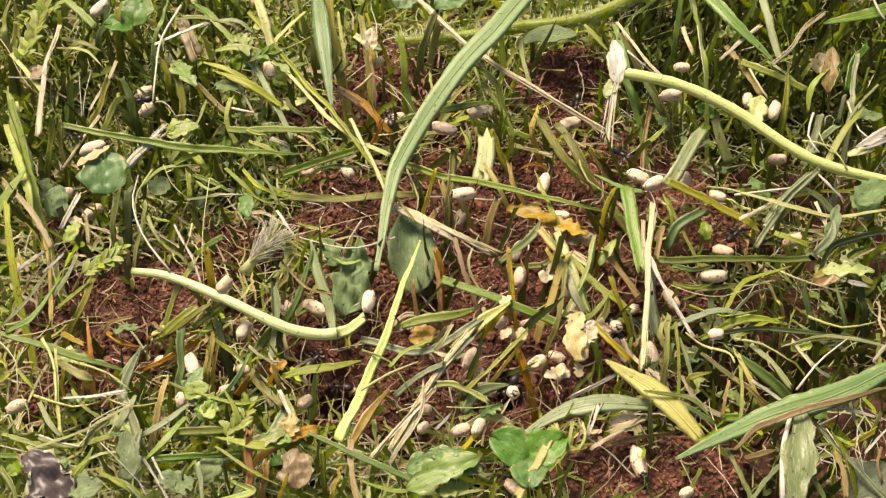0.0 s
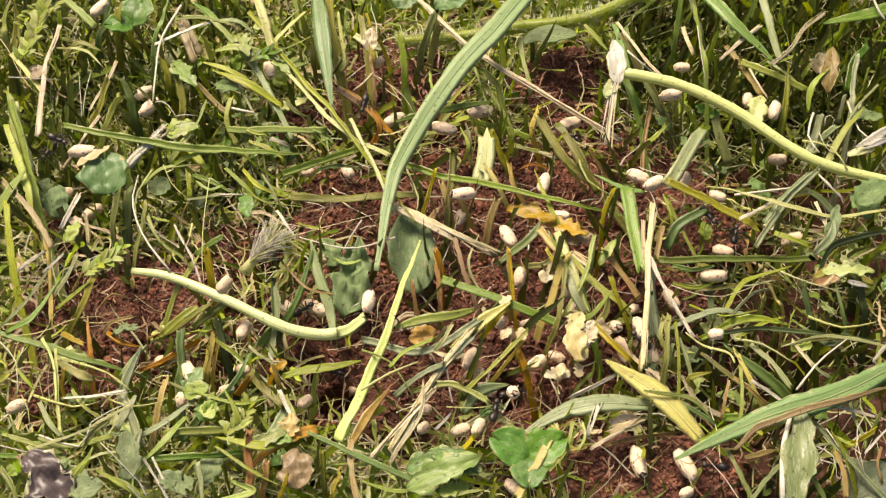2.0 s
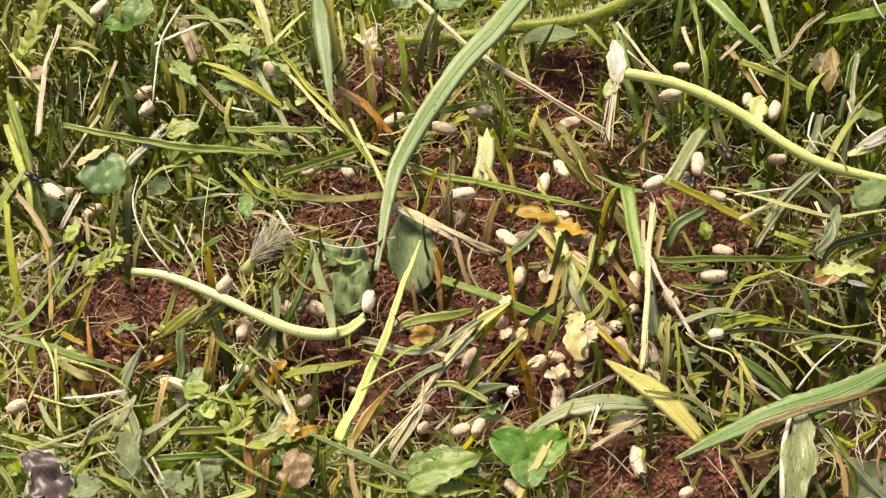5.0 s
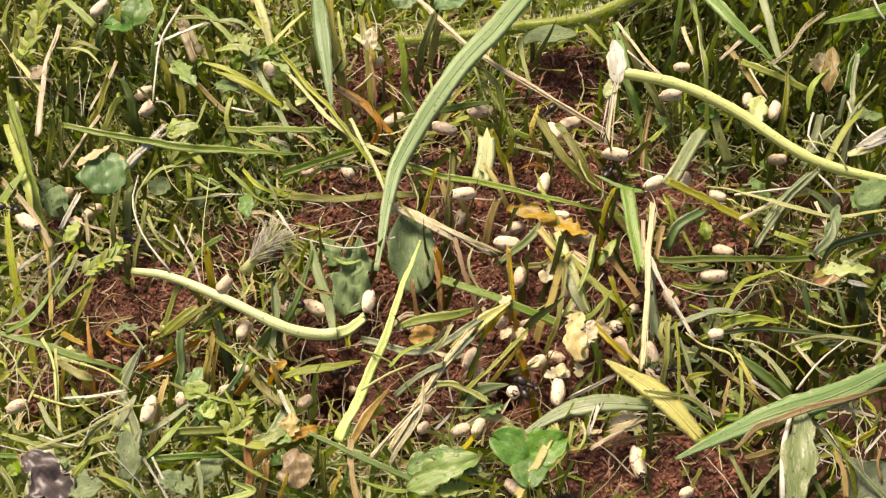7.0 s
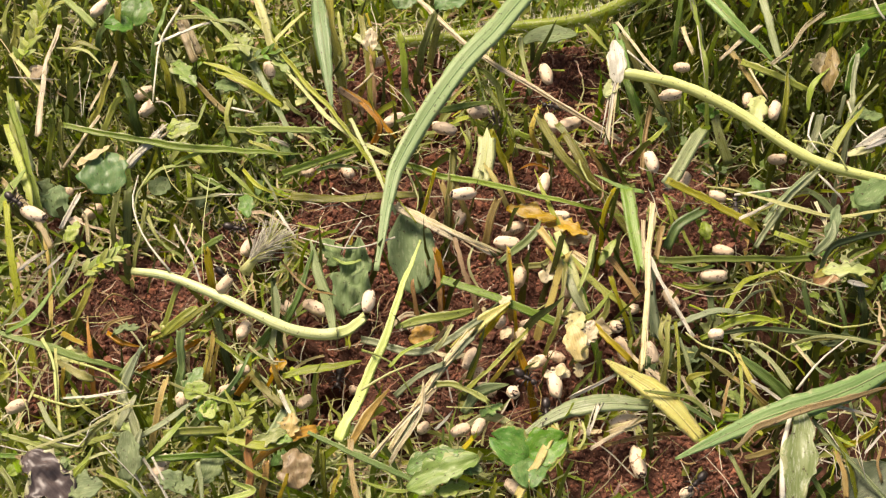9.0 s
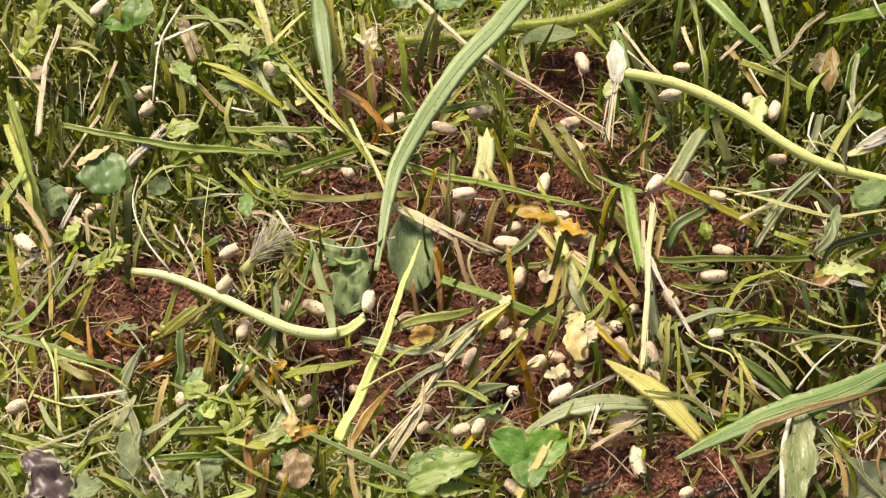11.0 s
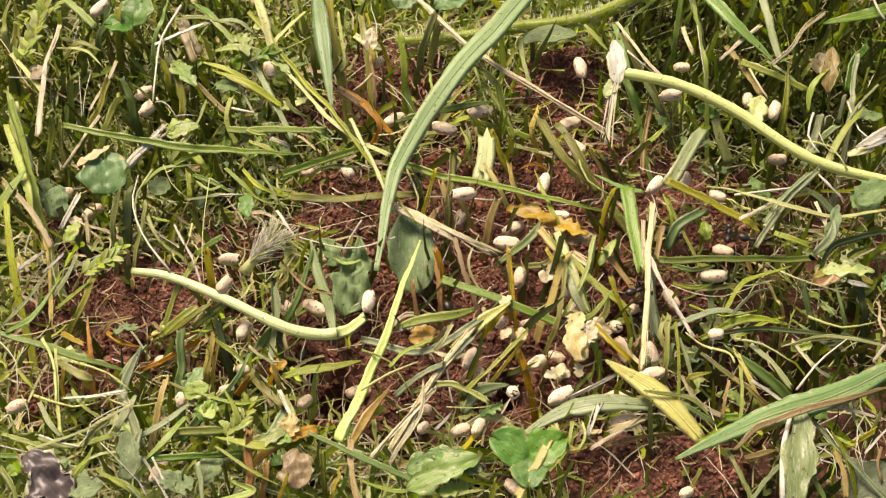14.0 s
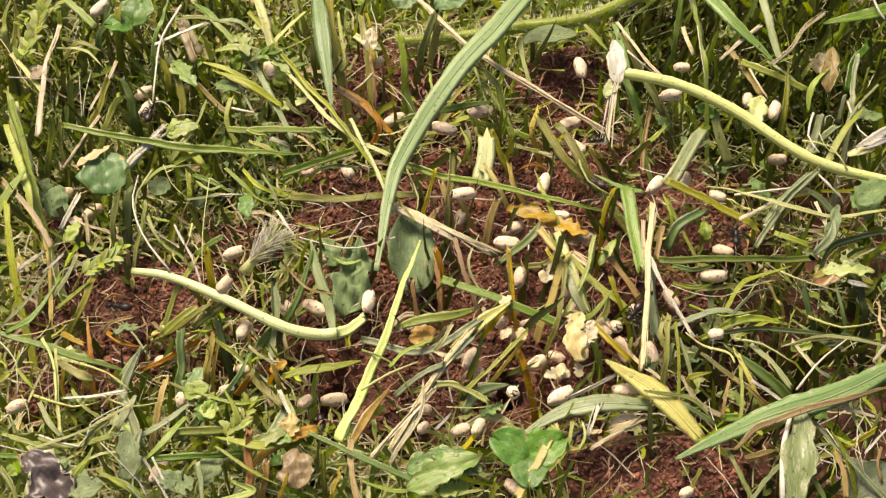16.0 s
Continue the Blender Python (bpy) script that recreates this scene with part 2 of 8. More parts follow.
def rings_mesh(name, rings, uv_rings, material, closed_loop=True):
    n = len(rings[0])
    verts = [v for r in rings for v in r]
    uvs = [u for r in uv_rings for u in r]
    faces = []
    for i in range(len(rings) - 1):
        for j in range(n if closed_loop else n - 1):
            k = (j + 1) % n
            faces.append((i * n + j, i * n + k, (i + 1) * n + k, (i + 1) * n + j))
    if closed_loop:
        faces += [tuple(range(n))[::-1], tuple((len(rings) - 1) * n + j for j in range(n))]
    return mesh(name, verts, faces, material, uvs)


def profile(kind, t):
    if kind == "tip":
        return (0.62 + 0.38 * min(1, t * 3)) * min(1.0, 0.06 + (1 - t) * 2.2) ** 0.8
    if kind == "long":
        return (0.8 + 0.2 * min(1, t * 3)) * max(0.05, 1 - t) ** 0.55
    if kind == "both":
        return max(0.08, math.sin(math.pi * min(1, max(0, t)))) ** 0.42
    return 1.0 - 0.12 * t


def ribbon(name, points, width, material, kind, fold=0.25, thick=0.2, roll=0.0, rng=random):
    """A leaf blade: creased along the midrib, thin but closed, uneven edge; mm in, metres out, origin at its first point."""
    length = sum((Vector(b) - Vector(a)).length for a, b in zip(points, points[1:]))
    count = max(8, min(60, int(length / 0.75)))
    c = spline(points, count)
    sway = rng.random() * 50
    rings, uvr, line = [], [], []
    phase = rng.random() * 9
    for i, q in enumerate(c):
        tan = (c[min(i + 1, count - 1)] - c[max(i - 1, 0)]).normalized()
        up = Vector((0.0, -0.35, 0.95))
        side = tan.cross(up)
        side = side.normalized() if side.length > 0.05 else Vector((1, 0, 0))
        nor = side.cross(tan).normalized()
        wob = Vector((noise.noise(Vector((sway, i * 0.13, 0))), noise.noise(Vector((sway, i * 0.13, 5))), noise.noise(Vector((sway, i * 0.13, 9))))) * (min(0.45, 0.12 + 0.16 * width) if width < 2.4 else 0.15)
        q = q + wob
        a = radians(roll + (34 if width < 2.4 else 14) * noise.noise(Vector((sway + 7, i * 0.075, 2))))
        side, nor = side * math.cos(a) + nor * math.sin(a), nor * math.cos(a) - side * math.sin(a)
        t = i / (count - 1)
        w = 0.5 * width * profile(kind, t)
        rag = (min(0.5, 0.45 / width) if k_edge else 0.1 for k_edge in (1, 0, 0, 0, 1))
        jags = [1 + r * (noise.noise(Vector((i * 0.4, k * 3.0, sway))) + 0.7 * noise.noise(Vector((i * 1.3, k * 3.0, sway + 4))) - 0.15) for k, r in enumerate(rag)]
        jag = lambda k: jags[k]
        if kind == "cut" and i == count - 1:
            ends = [rng.uniform(-1.3, 1.1) * min(1.3, 0.3 + width * 0.4) for _ in range(5)]
        else:
            ends = [0] * 5
        ring, uvs = [], []
        for k, (x, z) in enumerate(((-1, fold), (-0.5, fold * 0.45), (0, 0), (0.5, fold * 0.45), (1, fold))):
            ring.append(q + side * (x * w * jag(k)) + nor * (z * w) + tan * ends[k])
            uvs.append((x * 0.5 + 0.5, t * length / 20))
        for k, (x, z) in enumerate(((0.5, fold * 0.45), (0, -0.35 * thick / max(w, 0.1)), (-0.5, fold * 0.45))):
            ring.append(q + side * (x * w * jag(3 - k)) + nor * (z * w - thick) + tan * ends[3 - k])
            uvs.append((x * 0.5 + 0.5, t * length / 20))
        rings.append([(v - c[0]) * MM for v in ring])
        uvr.append(uvs)
        line.append(q - nor * 0.01)
    return rings_mesh(name, rings, uvr, material), c[0] * MM, line


def tube(name, points, r0, r1, material, sides=8, lumps=0.06, rng=random):
    length = sum((Vector(b) - Vector(a)).length for a, b in zip(points, points[1:]))
    count = max(5, min(24, int(length / 2.0)))
    c = spline(points, count)
    rings, uvr = [], []
    for i, q in enumerate(c):
        tan = (c[min(i + 1, count - 1)] - c[max(i - 1, 0)]).normalized()
        side = tan.cross(Vector((0.1, -0.3, 0.95))).normalized()
        nor = side.cross(tan)
        t = i / (count - 1)
        r = (r0 + (r1 - r0) * t) * (1 + rng.uniform(-lumps, lumps))
        rings.append([(q + (side * math.cos(2 * math.pi * k / sides) + nor * math.sin(2 * math.pi * k / sides)) * r * (1 + 0.05 * (k % 2)) - c[0]) * MM for k in range(sides)])
        uvr.append([(k / sides, t * length / 20) for k in range(sides)])
    return rings_mesh(name, rings, uvr, material), c[0] * MM


# plan of the open soil (x, y, half widths, how open) and of the hollows (x, y, radius, depth), mm
NEST_SOIL = [
    (31.1, -40.3, 16.1, 7.4, 1.00), (23.9, 37.5, 11.6, 11.9, 1.00), (33.0, 21.1, 7.1, 6.3, 1.00), (-47.0, -9.0, 15.8, 8.2, 1.00),
    (-19.8, 6.1, 7.8, 6.1, 1.00), (45.2, 4.9, 8.7, 5.5, 1.00), (-16.1, -27.4, 7.1, 6.1, 1.00), (14.0, -21.8, 12.6, 9.0, 1.00),
    (29.9, -14.5, 5.5, 8.0, 1.00), (5.3, -4.5, 5.7, 5.9, 1.00), (-10.9, 36.1, 6.3, 7.9, 1.00), (-9.1, -29.9, 7.0, 5.5, 1.00),
    (-24.8, 29.8, 6.4, 5.8, 1.00), (31.8, 18.5, 9.1, 6.6, 1.00), (49.0, 4.9, 8.2, 5.1, 1.00), (-66.2, 4.3, 5.3, 3.6, 1.00), (-53.4, -26.9, 4.9, 3.5, 1.00), (-36.9, 1.9, 6.7, 5.0, 1.00),
    (-15.0, 31.2, 4.7, 5.6, 1.00), (-4.1, 39.0, 4.8, 5.8, 1.00), (-51.5, -19.2, 5.4, 3.2, 1.00), (40.2, -9.0, 5.1, 5.1, 1.00), (-20.2, -19.8, 6.3, 3.4, 1.00), (-19.2, 13.4, 7.9, 5.7, 1.00),
    (39.4, -41.2, 7.0, 6.0, 1.00), (-34.0, 1.3, 6.7, 6.0, 1.00), (-64.0, -26.9, 5.3, 4.4, 1.00), (-23.5, -12.3, 5.5, 4.6, 1.00), (38.1, -6.8, 3.8, 3.5, 1.00),
]
THIN_TURF = [
    (7.2, -4.5, 34.0, 33.1, 0.95), (-51.0, -13.4, 23.9, 15.0, 0.85), (-9.9, 37.5, 15.8, 15.8, 0.87), (39.3, 13.4, 11.9, 9.9, 0.9),
    (-19.5, -17.7, 10.9, 13.6, 0.8),
]
OPEN_SOIL = NEST_SOIL + THIN_TURF
HOLLOWS = [
    (-16.3, -26.9, 3.4, 16.0), (30.9, -13.4, 4.1, 11.0), (-66.3, 33.3, 3.6, 14.0), (-56.6, 31.9, 3.1, 14.0),
    (0.6, 42.6, 4.3, 5.0), (59.6, -17.7, 5.5, 7.0), (69.4, -14.5, 3.7, 7.0), (10.3, -26.9, 2.3, 11.0),
    (56.2, 13.4, 6.0, 5.0), (28.0, 36.1, 4.2, 4.0), (-21.5, -21.8, 2.0, 9.0), (-30.4, -26.9, 3.5, 4.0),
    (-61.7, -15.5, 5.5, 3.0), (48.9, -22.9, 6.3, 8.0), (58.0, -21.8, 5.4, 8.0), (51.2, -13.4, 4.6, 6.0),
    (64.6, 10.9, 5.9, 7.0), (52.3, 21.1, 5.1, 6.0), (61.8, 30.5, 6.2, 6.0), (46.5, 50.8, 5.5, 5.0),
    (64.6, -33.7, 4.3, 6.0),
]


# ---- ground: one sheet, fine in the middle, out to the horizon ----
def relief_tables():
    """Openness of the turf (0 thick turf, 1 open soil) and depth of the hollows, on a grid of half a millimetre."""
    gx, gy = np.meshgrid(np.arange(-150, 150.5, 0.5), np.arange(-130, 130.5, 0.5))
    bared, dip = np.zeros_like(gx), np.zeros_like(gx)
    for cx, cy, rx, ry, share in OPEN_SOIL:
        d = ((gx - cx) / rx) ** 2 + ((gy - cy) / ry) ** 2
        bared = np.maximum(bared, share * np.clip(1.6 - d * 1.1, 0, 1))
    for hx, hy, r, d in HOLLOWS:
        dip -= d * np.exp(-((gx - hx) ** 2 + (gy - hy) ** 2) / (r * r))
    return bared.tolist(), dip.tolist()


BARED, DIP = relief_tables()


def bare(x, y):
    if abs(x) > 149 or abs(y) > 129:
        return 0.0
    return BARED[int((y + 130) * 2)][int((x + 150) * 2)]


def hollow(x, y):
    if abs(x) > 149 or abs(y) > 129:
        return 0.0
    return DIP[int((y + 130) * 2)][int((x + 150) * 2)]


def soil_z(x, y):
    z = 1.6 * noise.noise(Vector((x / 17, y / 17, 3.1))) + 0.9 * noise.noise(Vector((x / 6, y / 6, 7.7))) + 0.5 * noise.noise(Vector((x / 2.2, y / 2.2, 1.3))) + 0.3 * noise.noise(Vector((x / 0.9, y / 0.9, 4.3)))
    return z + hollow(x, y) - 1.0 - 7.0 * (1 - bare(x, y))


def axis(step, half, far):
    a, s = [0.0], step
    while a[-1] < far:
        if a[-1] > half:
            s *= 1.35
        a.append(a[-1] + s)
    return [-v for v in a[:0:-1]] + a


def build_ground():
    xs, ys = axis(0.5, 82, 60000), axis(0.5, 62, 60000)
    verts = []
    for y in ys:
        for x in xs:
            near = abs(x) < 140 and abs(y) < 120
            z = soil_z(x, y) if near else 1.6 * noise.noise(Vector((x / 17, y / 17, 3.1))) - 1.0
            verts.append((x * MM, y * MM, z * MM))
    nx = len(xs)
    faces = [(j * nx + i, j * nx + i + 1, (j + 1) * nx + i + 1, (j + 1) * nx + i) for j in range(len(ys) - 1) for i in range(nx - 1)]
    ob = new("ground", mesh("ground", verts, faces, SOIL))
    tagged(ob, "brown topsoil under the lawn, darkened for shade in its gaps", "ground", kind="structure")


def scatter(name, label, category, count, material, seed, area, length, width, rise, keep, flat=False, curl=0.35, ragged=0.18):
    """Many thin blades as one sheet of stuff. rise: how steeply they stand (0 lying, 1 upright)."""
    rng = random.Random(seed)
    verts, faces, uvs = [], [], []
    made = tries = 0
    while made < count and tries < count * 6:
        tries += 1
        x, y = rng.uniform(area[0], area[1]), rng.uniform(area[2], area[3])
        if rng.random() > keep(x, y):
            continue
        made += 1
        ln, w = rng.uniform(*length), rng.uniform(*width) * 0.5
        az = rng.uniform(0, 2 * math.pi)
        el = rng.uniform(*rise)
        z = soil_z(x, y) + (rng.uniform(0.1, 6.5) if flat else -0.5)
        ch, cv = math.cos(el), math.sin(el)
        d = Vector((math.cos(az) * ch, math.sin(az) * ch, cv))
        bend = Vector((rng.uniform(-1, 1), rng.uniform(-1, 1), rng.uniform(-1.0, 0.25))) * curl
        side = d.cross(Vector((rng.uniform(-0.6, 0.6), rng.uniform(-0.6, 0.2), 1))).normalized()
        nor = side.cross(d)
        q, base, n = Vector((x, y, z)), len(verts), 7
        cut = rng.random() < 0.45
        for i in range(n):
            t = i / (n - 1)
            wob = curl * 0.25 * math.sin(t * 7 + x * 3)
            p = q + (d * t + bend * t * t + side * wob * t) * ln
            ww = w * ((1 - 0.15 * t) if cut else (1.0, 1.0, 0.97, 0.9, 0.75, 0.45, 0.06)[i])
            for k in (-1, 0, 1):
                verts.append((p + side * (k * ww * (1 + rng.uniform(-ragged * 2, ragged))) + nor * (abs(k) * 0.3 * ww)) * MM)
                uvs.append((k * 0.5 + 0.5, t * ln / 20 + x))
        for i in range(n - 1):
            for k in (0, 1):
                a = base + i * 3 + k
                faces.append((a, a + 1, a + 4, a + 3))
    ob = new(name, mesh(name, verts, faces, material, uvs))
    return tagged(ob, label, category, kind="stuff")


def build_crumbs(name, label, count, seed, size, where):
    """Soil crumbs: uneven little lumps, one sheet of stuff."""
    rng = random.Random(seed)
    bm = bmesh.new()
    bmesh.ops.create_icosphere(bm, subdivisions=1, radius=1.0)
    base = [v.co.copy() for v in bm.verts]
    tris = [tuple(v.index for v in f.verts) for f in bm.faces]
    bm.free()
    verts, faces, made = [], [], 0
    for _ in range(count * 5):
        if made >= count:
            break
        x, y = rng.uniform(-92, 92), rng.uniform(-66, 66)
        if rng.random() > where(x, y):
            continue
        made += 1
        r = size[0] * (size[1] / size[0]) ** (rng.random() ** 2.6)
        z = soil_z(x, y) + r * 0.35
        turn = Euler((rng.random() * 6, rng.random() * 6, rng.random() * 6)).to_matrix()
        sc = Vector((rng.uniform(0.7, 1.3), rng.uniform(0.6, 1.1), rng.uniform(0.5, 0.9))) * r
        o = len(verts)
        for b in base:
            k = 1 + rng.uniform(-0.45, 0.4)
            verts.append((Vector((x, y, z)) + turn @ Vector((b.x * sc.x, b.y * sc.y, b.z * sc.z)) * k) * MM)
        faces += [tuple(o + i for i in t) for t in tris]
    ob = new(name, mesh(name, verts, faces, CRUMB, smooth=False))
    tagged(ob, label, "soil", kind="stuff")


# ---- plants and litter, one function a kind ----
WORDS = {
    "green": "fresh green grass blade lying across the turf", "fresh": "broad light green grass blade", "blue": "broad blue-green grass blade with fine veins",
    "dark": "dark green grass blade, shade of the low turf in its colour", "olive": "olive green grass blade with brown flecks",
    "lime": "yellow-green cut grass blade on the turf", "pale": "pale green cut grass stalk on the turf",
    "sap": "pale yellow-green juicy plant stalk", "grey": "dull grey-green wilting grass blade", "yellow": "yellowed wilting grass blade in the turf",
    "orange": "orange-brown dying grass blade in the turf", "silver": "pale silvery green wilting grass blade", "gold": "yellow-green grass blade with orange patches",
    "tan": "tan dead grass blade among the soil",
    "straw": "dry beige straw lying on the turf", "white": "bleached white grass fibre on the turf",
    "sage": "wilted dull blue-green leaf", "cream": "crumbling cream-coloured flake on the soil", "brown": "dead brown grass blade with curled edge", "clover": "dark green clover leaf",
}
litter = random.Random(5)


def torn(mat, width, *points, label=""):
    """A dry blade split along its fibres: one wider strip and thin strands that part from it."""
    me, at, _ = ribbon("straw", points, width * 0.8, M[mat], "cut", fold=0.4, roll=litter.uniform(-25, 25), rng=litter)
    ob = new("straw", me)
    ob.location = at
    for _ in range(2 if width < 1.2 else 4):
        off = Vector((litter.uniform(-1, 1), litter.uniform(-1, 1), litter.uniform(0, 0.6))) * width * 0.4
        spread = Vector((litter.uniform(-1, 1), litter.uniform(-1, 1), litter.uniform(-0.3, 0.5))) * width * 0.4
        line = [tuple(Vector(p) + off + spread * (k / (len(points) - 1)) ** 2) for k, p in enumerate(points)]
        me, to, _ = ribbon("strand", line, max(0.14, width * litter.uniform(0.12, 0.3)), M[litter.choice((mat, mat, "straw"))], litter.choice(("cut", "tip")), rng=litter)
        part("strand", me, ob, at=Matrix.Translation(to - at))
    return tagged(ob, label or WORDS[mat], "straw", "loose straws")


def blade(mat, width, kind, *points, label=""):
    if mat in ("straw", "white") and width > 0.6 and kind == "cut":
        return torn(mat, width, *points, label=label)
    if kind != "both" and points[-1][2] - points[0][2] > 4.5:      # a rooted shoot reaches down to the soil
        a, b = Vector(points[0]), Vector(points[1])
        drop = (a.z - soil_z(a.x, a.y) + 0.6) / max(b.z - a.z, 0.5)
        points = ((*(a + (a - b) * min(drop, 3.0) * 0.6).xy, soil_z(a.x, a.y) - 0.6), *points)
    me, at, line = ribbon("grass_blade", points, width, M[mat], kind, fold=litter.uniform(0.08, 0.2) if label else litter.uniform(0.1, 0.55), roll=litter.uniform(-7, 7) if label else litter.uniform(-32, 32), rng=litter)
    dry, standing = mat in ("straw", "white"), max(p[2] for p in points) - min(p[2] for p in points) > 4.5
    short = sum((Vector(b) - Vector(a)).length for a, b in zip(points, points[1:])) < 8.5
    ob = new("straw" if dry else "grass_shoot" if standing else "grass_snippet" if short else "grass_clipping", me)
    ob.location = at
    if width > 2.4:
        rib, root = tube("midrib", line[:-2], 0.13, 0.06, M[{"fresh": "blue", "blue": "silver", "green": "lime", "grey": "silver"}.get(mat, mat)], 6, rng=litter)
        part("midrib", rib, ob, "slightly paler raised midrib", Matrix.Translation(root - at))
    return tagged(ob, label or WORDS[mat], "straw" if dry else "grass", "loose straws" if dry else "grass shoots" if standing else "grass clippings")


def stalk(mat, r0, r1, *points, label=""):
    me, at = tube("grass_stalk", points, r0, r1, M[mat], rng=litter)
    ob = new("plant_stalk", me)
    ob.location = at
    return tagged(ob, label or WORDS[mat], "stalk", "plant stalks")


def fibre(mat, r, *points):
    me, at = tube("fibre", points, r, r * 0.5, M[mat], sides=5, rng=litter)
    ob = new("plant_fibre", me)
    ob.location = at
    return tagged(ob, "thin pale dry plant fibre on the turf", "plant fibre", "plant fibres")


def leaf_mesh(name, length, width, material, seed, notch=0.0, ragged=0.08, cup=0.18, crumple=0.05):
    """A leaf or leaflet lying in the xy plane, stem end at the origin, tip along +y; closed and thin."""
    rng = random.Random(seed)
    nu, nv = 17, 13
    top, bot, uvs = [], [], []
    ph = rng.random() * 10
    for i in range(nu):
        t = i / (nu - 1)
        w = width * 0.5 * max(0.03, math.sin(math.pi * min(1, t ** 0.8 * 0.97 + 0.02))) ** 0.6
        for j in range(nv):
            s = j / (nv - 1) * 2 - 1
            edge = abs(s) ** 3
            bite = max(0.0, noise.noise(Vector((t * 4 + ph, s * 1.5, ph * 0.7))) - 0.12) * 1.3
            x = s * w * (1 + edge * (ragged * 1.6 * noise.noise(Vector((t * 9 + ph, s * 2, 4.4))) - bite * (0.25 + 2.2 * ragged)))
            y = t * length - notch * length * t * (1 - abs(s)) ** 2
            z = cup * abs(s) * w + crumple * length * noise.noise(Vector((x * 0.6 + ph, y * 0.6, ph))) + 0.5 * crumple * length * noise.noise(Vector((x * 1.7, y * 1.7 + ph, ph))) + 0.012 * math.sin(abs(s) * 6 - t * 30) + 0.06 * length * math.sin(t * 3)
            top.append(Vector((x, y, z)) * MM)
            bot.append(Vector((x, y, z - 0.14)) * MM)
            uvs.append((s * 0.5 + 0.5, t))
    n, faces = nu * nv, []
    for i in range(nu - 1):
        for j in range(nv - 1):
            a = i * nv + j
            faces.append((a, a + 1, a + nv + 1, a + nv))
            faces.append((n + a, n + a + nv, n + a + nv + 1, n + a + 1))
    rim = [j for j in range(nv)] + [i * nv + nv - 1 for i in range(1, nu)] + [(nu - 1) * nv + j for j in range(nv - 2, -1, -1)] + [i * nv for i in range(nu - 2, 0, -1)]
    faces += [(a, n + a, n + b, b) for a, b in zip(rim, rim[1:] + rim[:1])]
    return mesh(name, top + bot, faces, material, uvs + uvs)


def leaf(mat, length, width, at, turn, pitch=12, roll=0, label="", category="leaf", notch=0.0, crumple=0.05, ragged=0.08):
    ob = new("fallen_leaf", leaf_mesh("fallen_leaf", length, width, LEAFY.get(mat, M[mat]), litter.random(), notch, ragged, 0.15, crumple))
    ob.matrix_basis = pose(at[0] * MM, at[1] * MM, at[2] * MM, pitch, roll, turn)
    return tagged(ob, label or "small wilted leaf lying on the turf", category, "small leaves")


def clover(mat, at, leaflets, label):
    """leaflets: (length, width, turn in degrees)."""
    ob = new("clover")
    ob.location = Vector(at) * MM
    for k, (ln, w, turn) in enumerate(leaflets):
        part("leaflet", leaf_mesh("leaflet", ln, w, M[mat], 40 + k + at[0], 0.24, 0.07, 0.2, 0.06), ob, at=pose(0, 0, 0, 14, 0, turn))
    me, _ = tube("leaf_stem", [(0, 0, 0), (0.6, 0.8, -at[2] * 0.5), (0.8, 2.0, -at[2] - 1)], 0.35, 0.45, M["olive"])
    part("leaf_stem", me, ob, "thin green leaf stem")
    return tagged(ob, label, "clover", "clovers")


def ellipsoid(name, rx, ry, rz, material, seg=16, rows=10, at=(0, 0, 0), lump=0.0, seed=0.0, blunt=1.0):
    verts, faces = [], []
    for i in range(rows + 1):
        a = math.pi * (0.02 + 0.96 * i / rows)
        for k in range(seg):
            b = 2 * math.pi * k / seg
            v = Vector((math.cos(a), math.sin(a) ** blunt * math.cos(b), math.sin(a) ** blunt * math.sin(b)))
            f = 1 + lump * noise.noise(v * 1.7 + Vector((seed, 0, 0)))
            verts.append(Vector((at[0] + v.x * rx * f, at[1] + v.y * ry * f, at[2] + v.z * rz * f)) * MM)
    for i in range(rows):
        for k in range(seg):
            faces.append((i * seg + k, i * seg + (k + 1) % seg, (i + 1) * seg + (k + 1) % seg, (i + 1) * seg + k))
    faces += [tuple(range(seg))[::-1], tuple(rows * seg + k for k in range(seg))]
    return mesh(name, verts, faces, material)


def cocoon_model(capped, seed):
    """An ant cocoon 4.6 mm long along x, blunt at both ends; a dark cap at one end of some."""
    ob = new("ant_cocoon", ellipsoid("ant_cocoon", 2.3, 1.12, 1.12, COCOON, lump=0.2, seed=seed, blunt=0.68))
    if capped:
        part("dark_cap", ellipsoid("dark_cap", 0.42, 0.6, 0.62, CAP, 12, 6, lump=0.3), ob, "blackish spot at the cocoon's end", pose(1.98 * MM, 0.06 * MM, 0.2 * MM, 0, -10, 0))
    return ob


COCOONS = {}


def cocoon(capped, length, at, turn, pitch=0, label=""):
    key = (capped, len(COCOONS) % 3) if len(COCOONS) < 6 and (capped, len(COCOONS) % 3) not in COCOONS else None
    if key:
        ob = COCOONS[key] = cocoon_model(capped, 3.7 * len(COCOONS))
        ob.matrix_basis = pose(at[0] * MM, at[1] * MM, at[2] * MM, 0, -pitch, turn)
    else:
        same = [c for (c_, _), c in COCOONS.items() if c_ == capped] or list(COCOONS.values())
        ob = copy_thing(litter.choice(same), pose(at[0] * MM, at[1] * MM, at[2] * MM, litter.uniform(-40, 40), -pitch, turn))
    s = length / 4.6
    ob.scale = (s, 0.5 + 0.5 * s, 0.5 + 0.5 * s)
    return tagged(ob, label or ("cream ant cocoon with a black end spot" if capped else "cream silky ant cocoon on the soil"), "ant cocoon", "ant cocoons")


